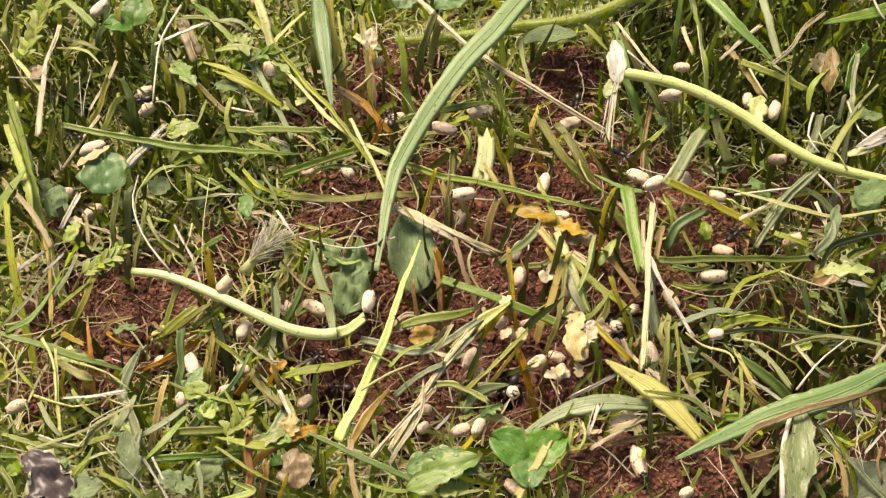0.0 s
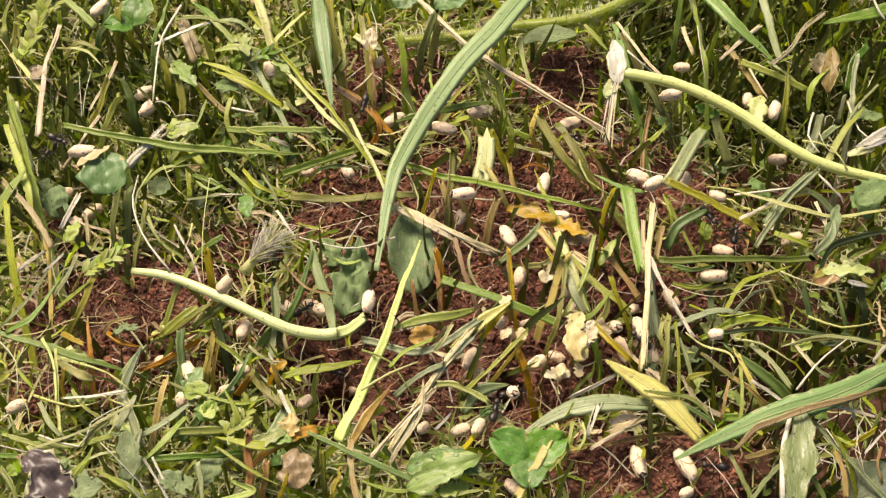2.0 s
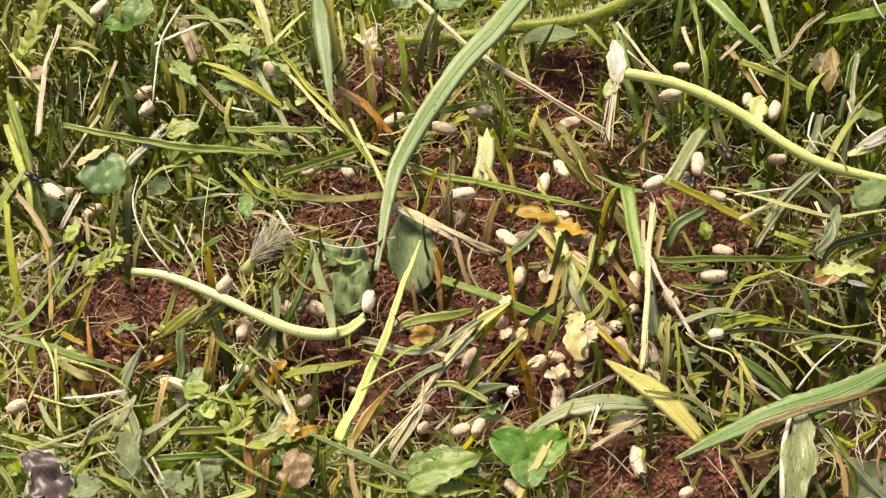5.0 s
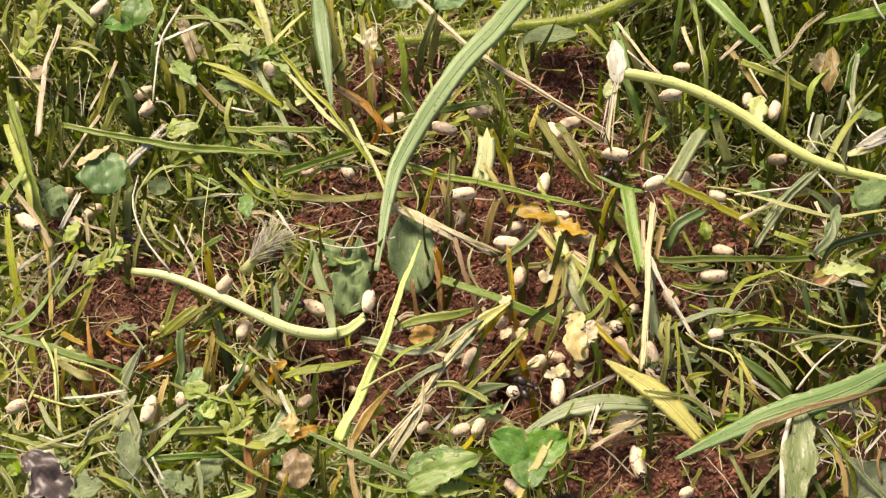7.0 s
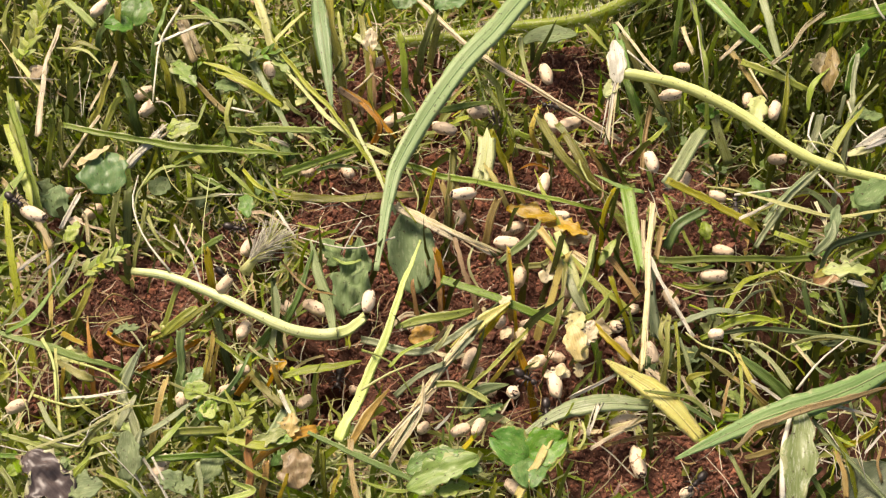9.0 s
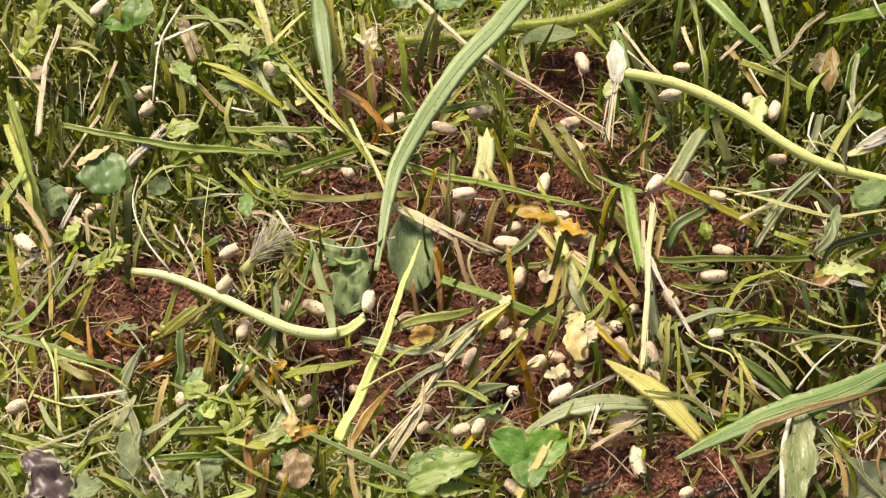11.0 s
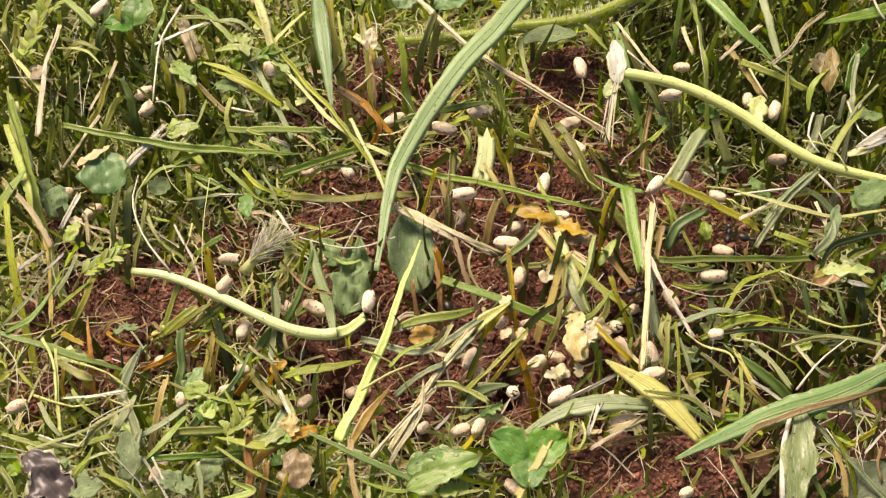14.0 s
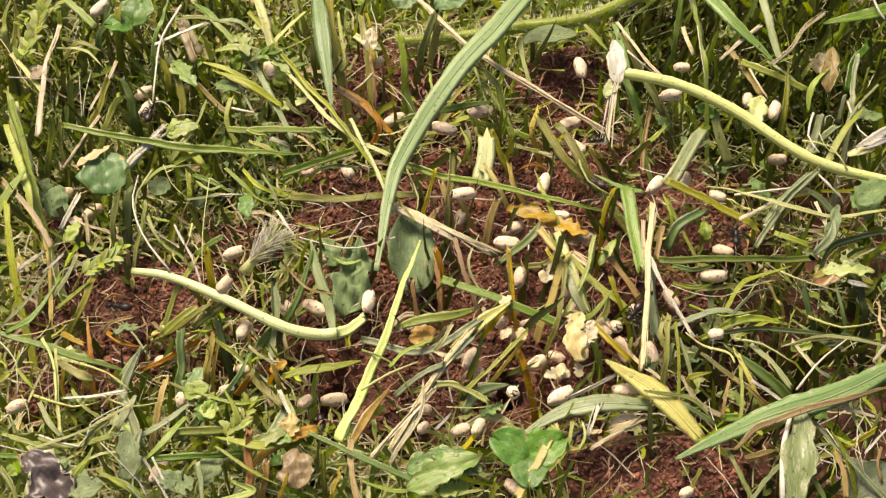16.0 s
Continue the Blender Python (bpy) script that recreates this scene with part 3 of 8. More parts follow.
def ant_model():
    """A dark worker ant 4.4 mm long, heading along +x, feet at z = 0."""
    ob = new("ant")
    ob.scale = (1.05, 1.05, 1.05)
    part("abdomen", ellipsoid("abdomen", 0.95, 0.66, 0.62, ANT, 14, 8, (0, 0, 0)), ob, at=pose(-1.35 * MM, 0, 0.95 * MM, 0, 8, 0))
    part("thorax", ellipsoid("thorax", 0.72, 0.34, 0.38, ANT, 12, 8, lump=0.2), ob, at=pose(0.1 * MM, 0, 0.95 * MM))
    part("waist", ellipsoid("waist", 0.16, 0.2, 0.3, ANT, 8, 6), ob, at=pose(-0.58 * MM, 0, 0.9 * MM))
    part("head", ellipsoid("head", 0.5, 0.46, 0.38, ANT, 12, 8), ob, at=pose(1.2 * MM, 0, 0.95 * MM, 0, 14, 0))
    for s in (-1, 1):
        for x0, x1, y1 in ((0.4, 1.0, 1.6), (0.1, 0.0, 1.9), (-0.2, -1.1, 1.9)):
            me, at = tube("leg", [(x0, 0.2 * s, 0.85), ((x0 + x1) / 2, y1 * 0.55 * s, 1.25), (x1, y1 * s, 0.02)], 0.12, 0.06, ANT, 5)
            part("leg", me, ob, at=Matrix.Translation(at))
        me, at = tube("antenna", [(1.5, 0.15 * s, 1.1), (1.95, 0.6 * s, 1.35), (2.5, 0.5 * s, 1.0)], 0.07, 0.06, ANT, 5)
        part("antenna", me, ob, at=Matrix.Translation(at))
    return tagged(ob, "small dark brown worker ant on the nest", "ant", "ants")


def seed_head(at, turn, length, count):
    """A feathery grass seed head: a short core and a brush of fine bristles, opening along +x."""
    rng = random.Random(77)
    ob = new("seed_head")
    ob.matrix_basis = pose(at[0] * MM, at[1] * MM, at[2] * MM, 0, -20, turn)
    me, _ = tube("core", [(-2.5, 0, -1.0), (0, 0, 0), (length * 0.35, 0, 0.3)], 1.0, 0.45, M["pale"])
    part("core", me, ob, "green core of the seed head", Matrix.Translation((-2.5 * MM, 0, -1.0 * MM)))
    for _ in range(count):
        a, b = rng.uniform(-0.6, 0.6), rng.uniform(-0.3, 0.6)
        ln, x0 = length * rng.uniform(0.5, 1.0), rng.uniform(-1.5, length * 0.35)
        end = (x0 + ln * math.cos(a) * math.cos(b), ln * math.sin(a), ln * math.sin(b))
        me, _ = tube("bristle", [(x0, 0, 0.1), ((x0 + end[0]) / 2, end[1] * 0.4, end[2] * 0.45 + 0.3), end], 0.12, 0.04, M[rng.choice(("pale", "white", "white"))], 4)
        part("bristle", me, ob, at=Matrix.Translation((x0 * MM, 0, 0.1 * MM)))
    return tagged(ob, "feathery pale green grass seed head with bristles", "seed head")


def bristles(thing, points, radius, count):
    """Fine hairs along a stem, as one part of it."""
    rng = random.Random(31)
    c = spline(points, count)
    verts, faces = [], []
    for q in c:
        for _ in range(3):
            a = rng.uniform(0, 2 * math.pi)
            d = Vector((rng.uniform(-0.5, 0.5), math.cos(a), math.sin(a))).normalized()
            p, e = q + d * radius * 0.8, q + d * (radius + rng.uniform(0.8, 2.4))
            s = d.cross(Vector((1, 0.2, 0.1))).normalized() * 0.09
            o = len(verts)
            verts += [(v - Vector(points[0])) * MM for v in (p - s, p + s, p + d.cross(s), e)]
            faces += [(o, o + 1, o + 3), (o + 1, o + 2, o + 3), (o + 2, o, o + 3)]
    ob = part("hair", mesh("hair", verts, faces, M["white"]), thing, "fine whitish stem hairs")
    tagged(ob, kind="stuff")


def sprig(mat, points, count, size):
    """A leafy moss-like sprig: a thin stem with many small pointed leaves along it, mm."""
    rng = random.Random(points[0][0])
    ob = new("moss_sprig")
    ob.location = Vector(points[0]) * MM
    me, _ = tube("stem", points, 0.3, 0.15, M["olive"], 6)
    part("stem", me, ob)
    c = spline(points, count)
    shape = leaf_mesh("leaf", size, size * 0.42, M[mat], 3, 0, 0.05, 0.3, 0.02)
    for k, q in enumerate(c):
        tan = (c[min(k + 1, count - 1)] - c[max(k - 1, 0)]).normalized()
        turn = math.degrees(math.atan2(tan.y, tan.x)) - 90
        for s in (-1, 1):
            at = (q - Vector(points[0])) * MM
            part("leaf", shape, ob, at=pose(*at, rng.uniform(5, 40), 0, turn + s * rng.uniform(25, 60)))
    return tagged(ob, "yellow-green moss sprig with tiny pointed leaves", "moss", "moss sprigs")


def strew(count, seed, mats, length, width, keep, rise):
    """Loose cut grass that came to lie at random over the turf."""
    rng = random.Random(seed)
    made = 0
    while made < count:
        x, y = rng.uniform(-82, 82), rng.uniform(-52, 56)
        if rng.random() > keep(x, y):
            continue
        made += 1
        ln, az, z = rng.uniform(*length), rng.uniform(0, 2 * math.pi), soil_z(x, y) + rng.uniform(1.0, 7.0)
        e = rng.uniform(*rise)
        d = Vector((math.cos(az), math.sin(az), e)) * ln
        side = Vector((-d.y, d.x, 0)) * rng.uniform(-0.25, 0.25)
        a = Vector((x, y, z))
        m = rng.choice(mats)
        if rng.random() < 0.25:
            fibre("white" if m == "straw" else m, rng.uniform(0.08, 0.2), tuple(a), tuple(a + d * 0.5 + side * 2), tuple(a + d + side * rng.uniform(-2, 3)))
        else:
            blade(m, rng.uniform(*width), rng.choice(("cut", "tip", "tip", "both")), tuple(a), tuple(a + d * 0.5 + side + Vector((0, 0, 0.4))), tuple(a + d))


def fragments(count, seed, mats, spots):
    """Small torn bits of leaf heaped loosely round some spots: (x, y, spread) in mm."""
    rng = random.Random(seed)
    for k in range(count):
        cx, cy, r = spots[k % len(spots)]
        x, y = rng.gauss(cx, r), rng.gauss(cy, r)
        ln = rng.uniform(2.0, 5.0)
        leaf(rng.choice(mats), ln, ln * rng.uniform(0.35, 0.8), (x, y, soil_z(x, y) + rng.uniform(4, 9)), rng.uniform(0, 360), rng.uniform(-10, 40), rng.uniform(-35, 35),
             "small torn light green leaf fragment on the turf", "leaf fragment", crumple=0.14, ragged=0.5)


build_ground()

turf = lambda x, y: max(0.0, 1 - 1.15 * bare(x, y)) * (0.25 if x > 36 and y < 30 else 0.75 if x < -40 and y > 8 else 1.0)
dim = lambda x, y: max(0.0, 1 - 1.05 * bare(x, y)) * (0.12 if x > 36 else 1.0)     # fewer pale clippings lie in the thick tufts
BED = (-100, 100, -72, 80)
scatter("lawn_grass", "short mown green lawn grass", "grass", 4000, LAWN, 11, BED, (7, 19), (0.4, 1.5), (0.6, 1.45), turf, False, 0.14)
scatter("lawn_grass", "fresh light green lawn grass", "grass", 1500, LAWN_LIGHT, 12, BED, (6, 16), (0.3, 1.2), (0.35, 1.3), dim, False, 0.16)
scatter("grass_clippings", "short mown grass clippings scattered on the turf", "grass clippings", 5200, LAWN_LIGHT, 13, BED, (2.5, 9), (0.2, 0.9), (-0.15, 0.6), dim, True, 0.16, 0.42)
scatter("thatch", "dry beige thatch and straw bits among the grass", "thatch", 2200, THATCH, 14, BED, (3, 10), (0.2, 0.8), (-0.2, 0.5), dim, True)
scatter("rootlets", "reddish brown rootlets and fibres on the soil", "rootlets", 4800, FIBRE, 15, BED, (1.0, 4.5), (0.1, 0.35), (-0.2, 0.5), lambda x, y: 0.5 + (0.4 * bare(x, y) if x < 5 else 0.0), True, 0.4)
scatter("filaments", "thin curled green and white plant filaments", "plant filaments", 4400, FILAMENT, 17, BED, (3, 12), (0.12, 0.36), (-0.1, 0.7), dim, True, 0.35)
scatter("moss", "olive green moss between the grass", "moss", 2800, MOSS, 18, BED, (1.0, 2.6), (0.35, 0.9), (0.0, 1.2), turf, True, 0.3)
# tufts whose colour carries the shade of the right and upper-left turf
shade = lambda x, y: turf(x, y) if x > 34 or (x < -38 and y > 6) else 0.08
scatter("tuft_grass", "dense dark green standing grass tufts, shade put into their colour", "grass", 2600, TUFT_SHADE, 23, BED, (9, 19), (0.5, 1.6), (0.95, 1.5), shade, False, 0.12)
scatter("dry_fibres", "straight bleached dry grass fibres", "plant fibres", 1500, BLEACHED, 24, BED, (3, 12), (0.1, 0.3), (-0.1, 0.6), lambda x, y: 1 - 0.8 * bare(x, y), True, 0.15)
scatter("filaments", "fine pale green plant filaments in a loose web", "plant filaments", 650, FILAMENT, 19, (-84, 10, -56, 0), (4, 14), (0.12, 0.34), (-0.1, 0.5), turf, True, 0.8)
scatter("filaments", "fine pale green plant filaments in a loose web", "plant filaments", 70, FILAMENT, 25, (34, 82, -12, 44), (4, 13), (0.1, 0.3), (-0.1, 0.6), lambda x, y: 1.0, True, 0.7)
scatter("moss", "yellow-green moss between the grass", "moss", 900, MOSS, 26, (30, 84, -30, 46), (1.2, 3.2), (0.3, 0.8), (0.1, 1.3), lambda x, y: 1.0, True, 0.4, 0.35)
for seed, area, count in ((41, (-84, -8, -56, -14), 420), (42, (40, 84, -4, 36), 150), (43, (-84, -12, 12, 56), 340)):
    scatter("dry_fibres", "shredded pale green grass fibres on the turf", "plant fibres", count, SHRED, seed, area, (4, 13), (0.14, 0.42), (-0.15, 0.5), turf, True, 0.12)
ring = lambda x, y: 0.0 if abs(x) < 100 and -72 < y < 80 else 1.0
scatter("lawn_grass", "short green lawn grass around the nest", "grass", 9000, LAWN, 16, (-400, 400, -400, 400), (9, 20), (1.5, 3.0), (0.4, 1.3), ring)
afar = lambda x, y: 0.0 if abs(x) < 390 and abs(y) < 390 else 1.0
scatter("lawn_grass", "green lawn stretching away around the nest", "grass", 9000, LAWN, 20, (-1500, 1500, -1500, 1500), (25, 45), (5, 9), (0.4, 1.2), afar)
build_crumbs("soil_crumbs", "fine reddish-brown crumbs of loose nest soil", 52000, 21, (0.13, 0.6), bare)
build_crumbs("soil_lumps", "small reddish-brown lumps of nest soil", 1100, 22, (0.5, 1.2), bare)

# the broad arching blade and its neighbours
blade("fresh", 4.8, "long", (15.0, 46.8, 14.0), (8.8, 37.0, 14.0), (3.0, 29.3, 13.5), (-6.6, 11.2, 12.0), (-9.0, 1.4, 11.0), (-10.5, -10.6, 9.0), label="broad arching blue-green grass blade with fine veins")
stalk("sap", 0.63, 0.99, (-49.4, -9.9, 8.0), (-43.1, -11.6, 9.0), (-33.8, -15.9, 9.0), (-24.8, -20.2, 8.0), (-19.6, -21.0, 7.0), (-16.1, -20.8, 7.0), label="pale cut clover stalk bent at one end")
blade("sap", 1.8, "cut", (-16.9, -21.0, 7.0), (-14.4, -20.0, 7.0), (-12.2, -18.3, 8.0))
stalk("sap", 0.99, 0.84, (30.8, 29.4, 12.0), (40.8, 26.5, 12.0), (50.1, 21.4, 11.0), (58.8, 13.9, 10.0), (65.2, 10.6, 9.0), (76.3, 7.8, 8.0), label="pale yellow-green plant stalk lying over the turf")
creeper = stalk("lime", 1.05, 1.37, (-8.8, 43.6, 5.0), (1.7, 44.6, 5.0), (12.3, 46.2, 6.0), (22.8, 46.7, 7.0), (30.2, 48.4, 8.0), (39.0, 53.6, 9.0), label="hairy light green creeping stem with bristles")
blade("blue", 3.7, "tip", (68.1, -28.7, 12.0), (57.0, -34.3, 12.0), (46.1, -37.6, 11.0), (33.0, -43.4, 10.0), label="large green grass blade with a dry brown edge")
blade("tan", 1.1, "both", (64.7, -33.4, 13.0), (56.5, -35.9, 13.0), (48.8, -38.2, 13.0), (44.3, -39.8, 12.0), (41.3, -42.5, 11.0), label="dry tan grass sheath along a green blade")
blade("gold", 3.3, "tip", (37.4, -39.4, 8.0), (33.7, -34.8, 9.0), (29.1, -30.3, 9.0), (24.5, -26.8, 9.0), label="yellow-green grass blade with orange patch")
blade("silver", 2.9, "tip", (30.8, -33.3, 7.0), (24.8, -33.5, 8.0), (18.1, -34.3, 7.0), (11.0, -37.6, 5.0))
blade("straw", 1.6, "cut", (-7.9, 3.4, 8.0), (0.6, -1.9, 8.0), (8.4, -5.9, 7.0))
blade("straw", 1.1, "cut", (-7.8, 2.0, 9.0), (-0.4, -2.3, 8.0), (2.4, -3.4, 7.0))
blade("sap", 2.0, "long", (-15.3, -39.3, 7.0), (-11.3, -29.8, 8.0), (-7.0, -15.9, 9.0), (-3.8, -4.5, 9.0), label="pale green grass blade with a torn end")
blade("green", 1.6, "cut", (-0.1, -11.3, 8.0), (8.5, -15.0, 8.0), (18.1, -19.0, 7.0))
blade("straw", 1.3, "cut", (-5.2, 51.4, 9.0), (5.7, 37.5, 9.0), (17.6, 28.1, 8.0), (30.6, 19.0, 6.0))
blade("green", 1.5, "tip", (-65.3, 18.9, 10.0), (-46.0, 13.5, 11.0), (-34.7, 12.9, 10.0), (-23.4, 13.5, 9.0))
blade("lime", 1.3, "cut", (-37.1, 18.1, 10.0), (-30.3, 17.6, 10.0), (-20.2, 17.8, 10.0))
blade("lime", 1.4, "cut", (-26.5, 7.5, 11.0), (-21.1, 9.9, 11.0), (-13.8, 13.9, 10.0))
blade("blue", 3.4, "tip", (-23.0, 46.8, 14.0), (-21.4, 36.8, 14.0), (-19.1, 22.1, 11.0))
blade("lime", 1.3, "long", (-35.9, 46.6, 10.0), (-26.4, 31.4, 11.0), (-18.7, 20.0, 12.0), (-11.7, 9.6, 11.0), (-4.5, -1.1, 9.0))
blade("pale", 0.9, "cut", (-28.5, 32.4, 10.0), (-17.7, 17.7, 11.0), (-8.9, 11.9, 10.0))
blade("pale", 0.7, "cut", (-15.8, 18.7, 12.0), (-11.1, 8.4, 11.0), (-7.8, 0.6, 9.0))
blade("green", 1.5, "long", (-9.0, 12.7, 8.0), (1.5, 8.2, 9.0), (10.9, 5.8, 9.0), (21.0, 2.9, 9.0), (30.9, 1.1, 7.0))
blade("olive", 1.6, "cut", (-25.6, 6.4, 6.0), (-15.6, 6.1, 6.0), (-3.2, 7.0, 6.0))
blade("green", 2.4, "cut", (30.4, 5.8, 9.0), (30.8, -1.7, 9.0), (31.4, -10.6, 9.0))
blade("straw", 1.1, "cut", (34.1, 1.4, 11.0), (32.3, -8.7, 11.0), (31.1, -19.6, 10.0), (30.2, -27.4, 8.0))
blade("tan", 1.1, "cut", (35.4, -1.7, 9.0), (33.8, -8.4, 9.0))
blade("white", 0.9, "cut", (32.4, -9.2, 11.0), (35.5, -16.5, 10.0), (38.3, -22.5, 9.0))
blade("grey", 2.1, "cut", (33.2, -8.1, 7.0), (32.7, -17.7, 7.0), (33.0, -21.2, 6.0))
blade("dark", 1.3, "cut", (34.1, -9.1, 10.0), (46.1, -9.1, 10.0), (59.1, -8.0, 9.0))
blade("grey", 2.6, "cut", (37.4, 7.2, 8.0), (39.5, 10.0, 9.0), (43.8, 17.2, 10.0))
blade("olive", 1.5, "cut", (36.9, 6.8, 10.0), (44.3, 3.1, 9.0), (51.7, -1.9, 8.0))
blade("white", 1.5, "cut", (30.3, 27.8, 12.0), (29.0, 22.1, 11.0), (27.8, 15.6, 9.0))
blade("yellow", 1.4, "cut", (16.5, -37.8, 9.0), (13.4, -43.6, 9.0), (10.0, -49.6, 9.0))
blade("green", 1.0, "tip", (-19.6, -38.7, 9.0), (-11.6, -42.7, 9.0), (-5.2, -45.3, 8.0), (5.3, -50.0, 7.0))
blade("green", 1.0, "cut", (-44.2, -42.4, 8.0), (-36.1, -42.1, 8.0), (-28.9, -41.5, 8.0))
blade("green", 1.2, "tip", (-69.1, -20.9, 8.0), (-58.9, -24.4, 8.0), (-52.9, -25.8, 7.0), (-45.0, -28.2, 6.0))
stalk("white", 0.33, 0.41, (50.0, -37.5, 11.0), (48.1, -42.8, 11.0), (47.2, -50.0, 10.0))
blade("lime", 1.5, "cut", (-6.8, 31.1, 4.0), (-6.9, 33.3, 9.0), (-7.7, 37.5, 13.0))
blade("olive", 1.6, "cut", (-4.8, 36.9, 3.0), (-3.3, 38.9, 9.0), (-1.2, 42.1, 14.0))
blade("olive", 1.5, "cut", (-2.5, 39.0, 3.0), (-1.7, 40.9, 7.0), (-0.8, 42.6, 11.0))
blade("yellow", 1.2, "cut", (-43.2, -36.7, 4.0), (-41.8, -34.1, 8.0), (-40.9, -30.4, 10.0))
blade("orange", 1.4, "cut", (-27.6, -48.3, 5.0), (-27.7, -44.0, 8.0), (-27.8, -39.7, 11.0))
blade("orange", 1.2, "tip", (-53.9, -27.3, 4.0), (-53.7, -24.4, 8.0), (-54.8, -19.0, 9.0))
blade("yellow", 1.0, "cut", (11.0, -12.6, 3.0), (10.7, -10.3, 7.0), (10.4, -6.9, 10.0))
blade("orange", 1.0, "cut", (-0.4, -12.6, 3.0), (-0.8, -9.6, 6.0), (-1.3, -5.5, 8.0))
blade("tan", 1.5, "cut", (7.0, -1.4, 3.0), (8.0, 0.9, 7.0), (9.3, 3.9, 10.0))
blade("orange", 1.2, "cut", (13.7, -29.5, 3.0), (12.7, -27.2, 6.0), (11.5, -24.2, 8.0))
blade("yellow", 1.1, "cut", (28.5, -25.8, 7.0), (25.6, -22.9, 8.0), (22.5, -18.3, 8.0))
blade("yellow", 1.6, "cut", (16.4, -15.2, 3.0), (18.1, -11.4, 7.0), (19.6, -8.0, 10.0))
blade("green", 1.3, "tip", (22.9, -16.5, 5.0), (21.1, -12.0, 8.0), (16.8, -4.3, 11.0))
blade("lime", 1.2, "tip", (22.7, -20.0, 4.0), (25.7, -16.3, 8.0), (21.9, -10.2, 10.0))
blade("grey", 1.2, "cut", (-12.7, -20.6, 5.0), (-2.1, -24.4, 8.0), (8.5, -16.3, 8.0))
blade("straw", 1.4, "cut", (-7.8, -40.4, 6.0), (-2.0, -30.3, 8.0), (4.0, -22.0, 9.0))
blade("grey", 1.2, "cut", (-7.0, -39.5, 6.0), (-1.2, -29.3, 8.0), (4.8, -22.0, 9.0))
blade("lime", 1.7, "both", (-7.4, -19.8, 7.0), (-1.2, -18.6, 8.0), (5.0, -16.5, 7.0))
blade("gold", 2.1, "tip", (1.4, -22.7, 5.0), (5.8, -19.4, 8.0), (10.6, -16.4, 9.0))
blade("olive", 1.8, "tip", (-24.4, -28.2, 6.0), (-18.3, -27.3, 7.0), (-12.4, -25.8, 7.0))
blade("grey", 1.8, "tip", (-26.5, -24.7, 5.0), (-25.9, -17.7, 7.0), (-26.6, -11.6, 9.0))
blade("green", 1.5, "tip", (-27.9, -20.0, 4.0), (-23.4, -15.6, 7.0), (-20.4, -4.0, 9.0))
blade("grey", 1.9, "tip", (-17.2, -19.6, 5.0), (-19.2, -11.4, 7.0), (-21.7, -4.5, 9.0))
blade("tan", 1.1, "cut", (-62.8, -6.2, 9.0), (-66.5, -0.2, 10.0), (-73.0, 6.8, 10.0))
blade("lime", 1.3, "cut", (-68.0, -11.8, 6.0), (-69.6, -5.1, 9.0), (-70.9, 1.4, 11.0))
blade("green", 2.0, "tip", (-73.4, -0.4, 8.0), (-71.1, 4.5, 10.0), (-69.2, 8.4, 11.0))
blade("lime", 1.8, "cut", (-66.7, 1.2, 5.0), (-69.6, 10.0, 9.0), (-73.9, 22.9, 13.0))
blade("lime", 1.5, "tip", (-75.0, 19.1, 10.0), (-69.2, 6.8, 10.0), (-66.8, -1.0, 8.0))
blade("pale", 1.0, "cut", (-77.4, 35.8, 10.0), (-74.7, 32.4, 10.0), (-70.5, 27.2, 9.0))
blade("olive", 1.8, "cut", (-60.3, 42.4, 4.0), (-59.5, 43.2, 9.0), (-59.5, 46.0, 12.0))
fibre("white", 0.26, (-48.2, 47.0, 11.0), (-50.7, 38.3, 11.0), (-50.9, 31.0, 10.0), (-50.8, 25.2, 9.0))
blade("white", 0.8, "cut", (-51.9, 37.9, 10.0), (-46.4, 40.5, 11.0), (-42.6, 42.6, 11.0))
blade("tan", 1.7, "cut", (-44.8, 35.7, 8.0), (-46.7, 40.3, 9.0), (-48.6, 44.4, 10.0))
blade("tan", 1.4, "cut", (-44.5, 37.8, 8.0), (-46.1, 41.8, 9.0), (-48.0, 45.1, 10.0))
blade("lime", 1.5, "cut", (-25.4, 42.8, 8.0), (-26.5, 46.6, 10.0), (-28.1, 50.4, 12.0))
blade("olive", 1.8, "cut", (-18.3, 33.4, 6.0), (-19.9, 40.8, 10.0), (-21.1, 47.9, 13.0))
blade("olive", 1.5, "cut", (-13.2, 31.5, 5.0), (-13.7, 37.5, 9.0), (-14.9, 44.1, 11.0))
blade("green", 1.4, "both", (-8.3, 21.5, 8.0), (-0.4, 23.3, 9.0), (8.5, 25.2, 9.0))
blade("pale", 3.4, "cut", (6.5, 8.2, 8.0), (7.3, 12.5, 9.0), (7.5, 17.2, 10.0), label="pale yellow-green leaf fragment standing in the turf")
blade("olive", 1.7, "cut", (25.6, 9.5, 5.0), (19.9, 14.5, 8.0), (16.7, 21.1, 10.0))
blade("olive", 1.6, "cut", (26.5, 8.3, 5.0), (23.6, 12.1, 8.0), (20.9, 17.5, 9.0))
blade("yellow", 1.1, "cut", (11.0, 4.7, 5.0), (9.1, 7.2, 8.0), (7.2, 11.2, 9.0))
blade("olive", 1.6, "cut", (0.6, 1.9, 4.0), (1.0, 6.0, 8.0), (1.5, 12.9, 10.0))
blade("yellow", 0.9, "cut", (-3.7, 1.6, 6.0), (-2.7, 4.8, 8.0), (-1.3, 9.2, 10.0))
blade("green", 3.0, "long", (48.5, 48.9, 12.0), (52.7, 41.6, 12.0), (59.4, 34.7, 9.0))
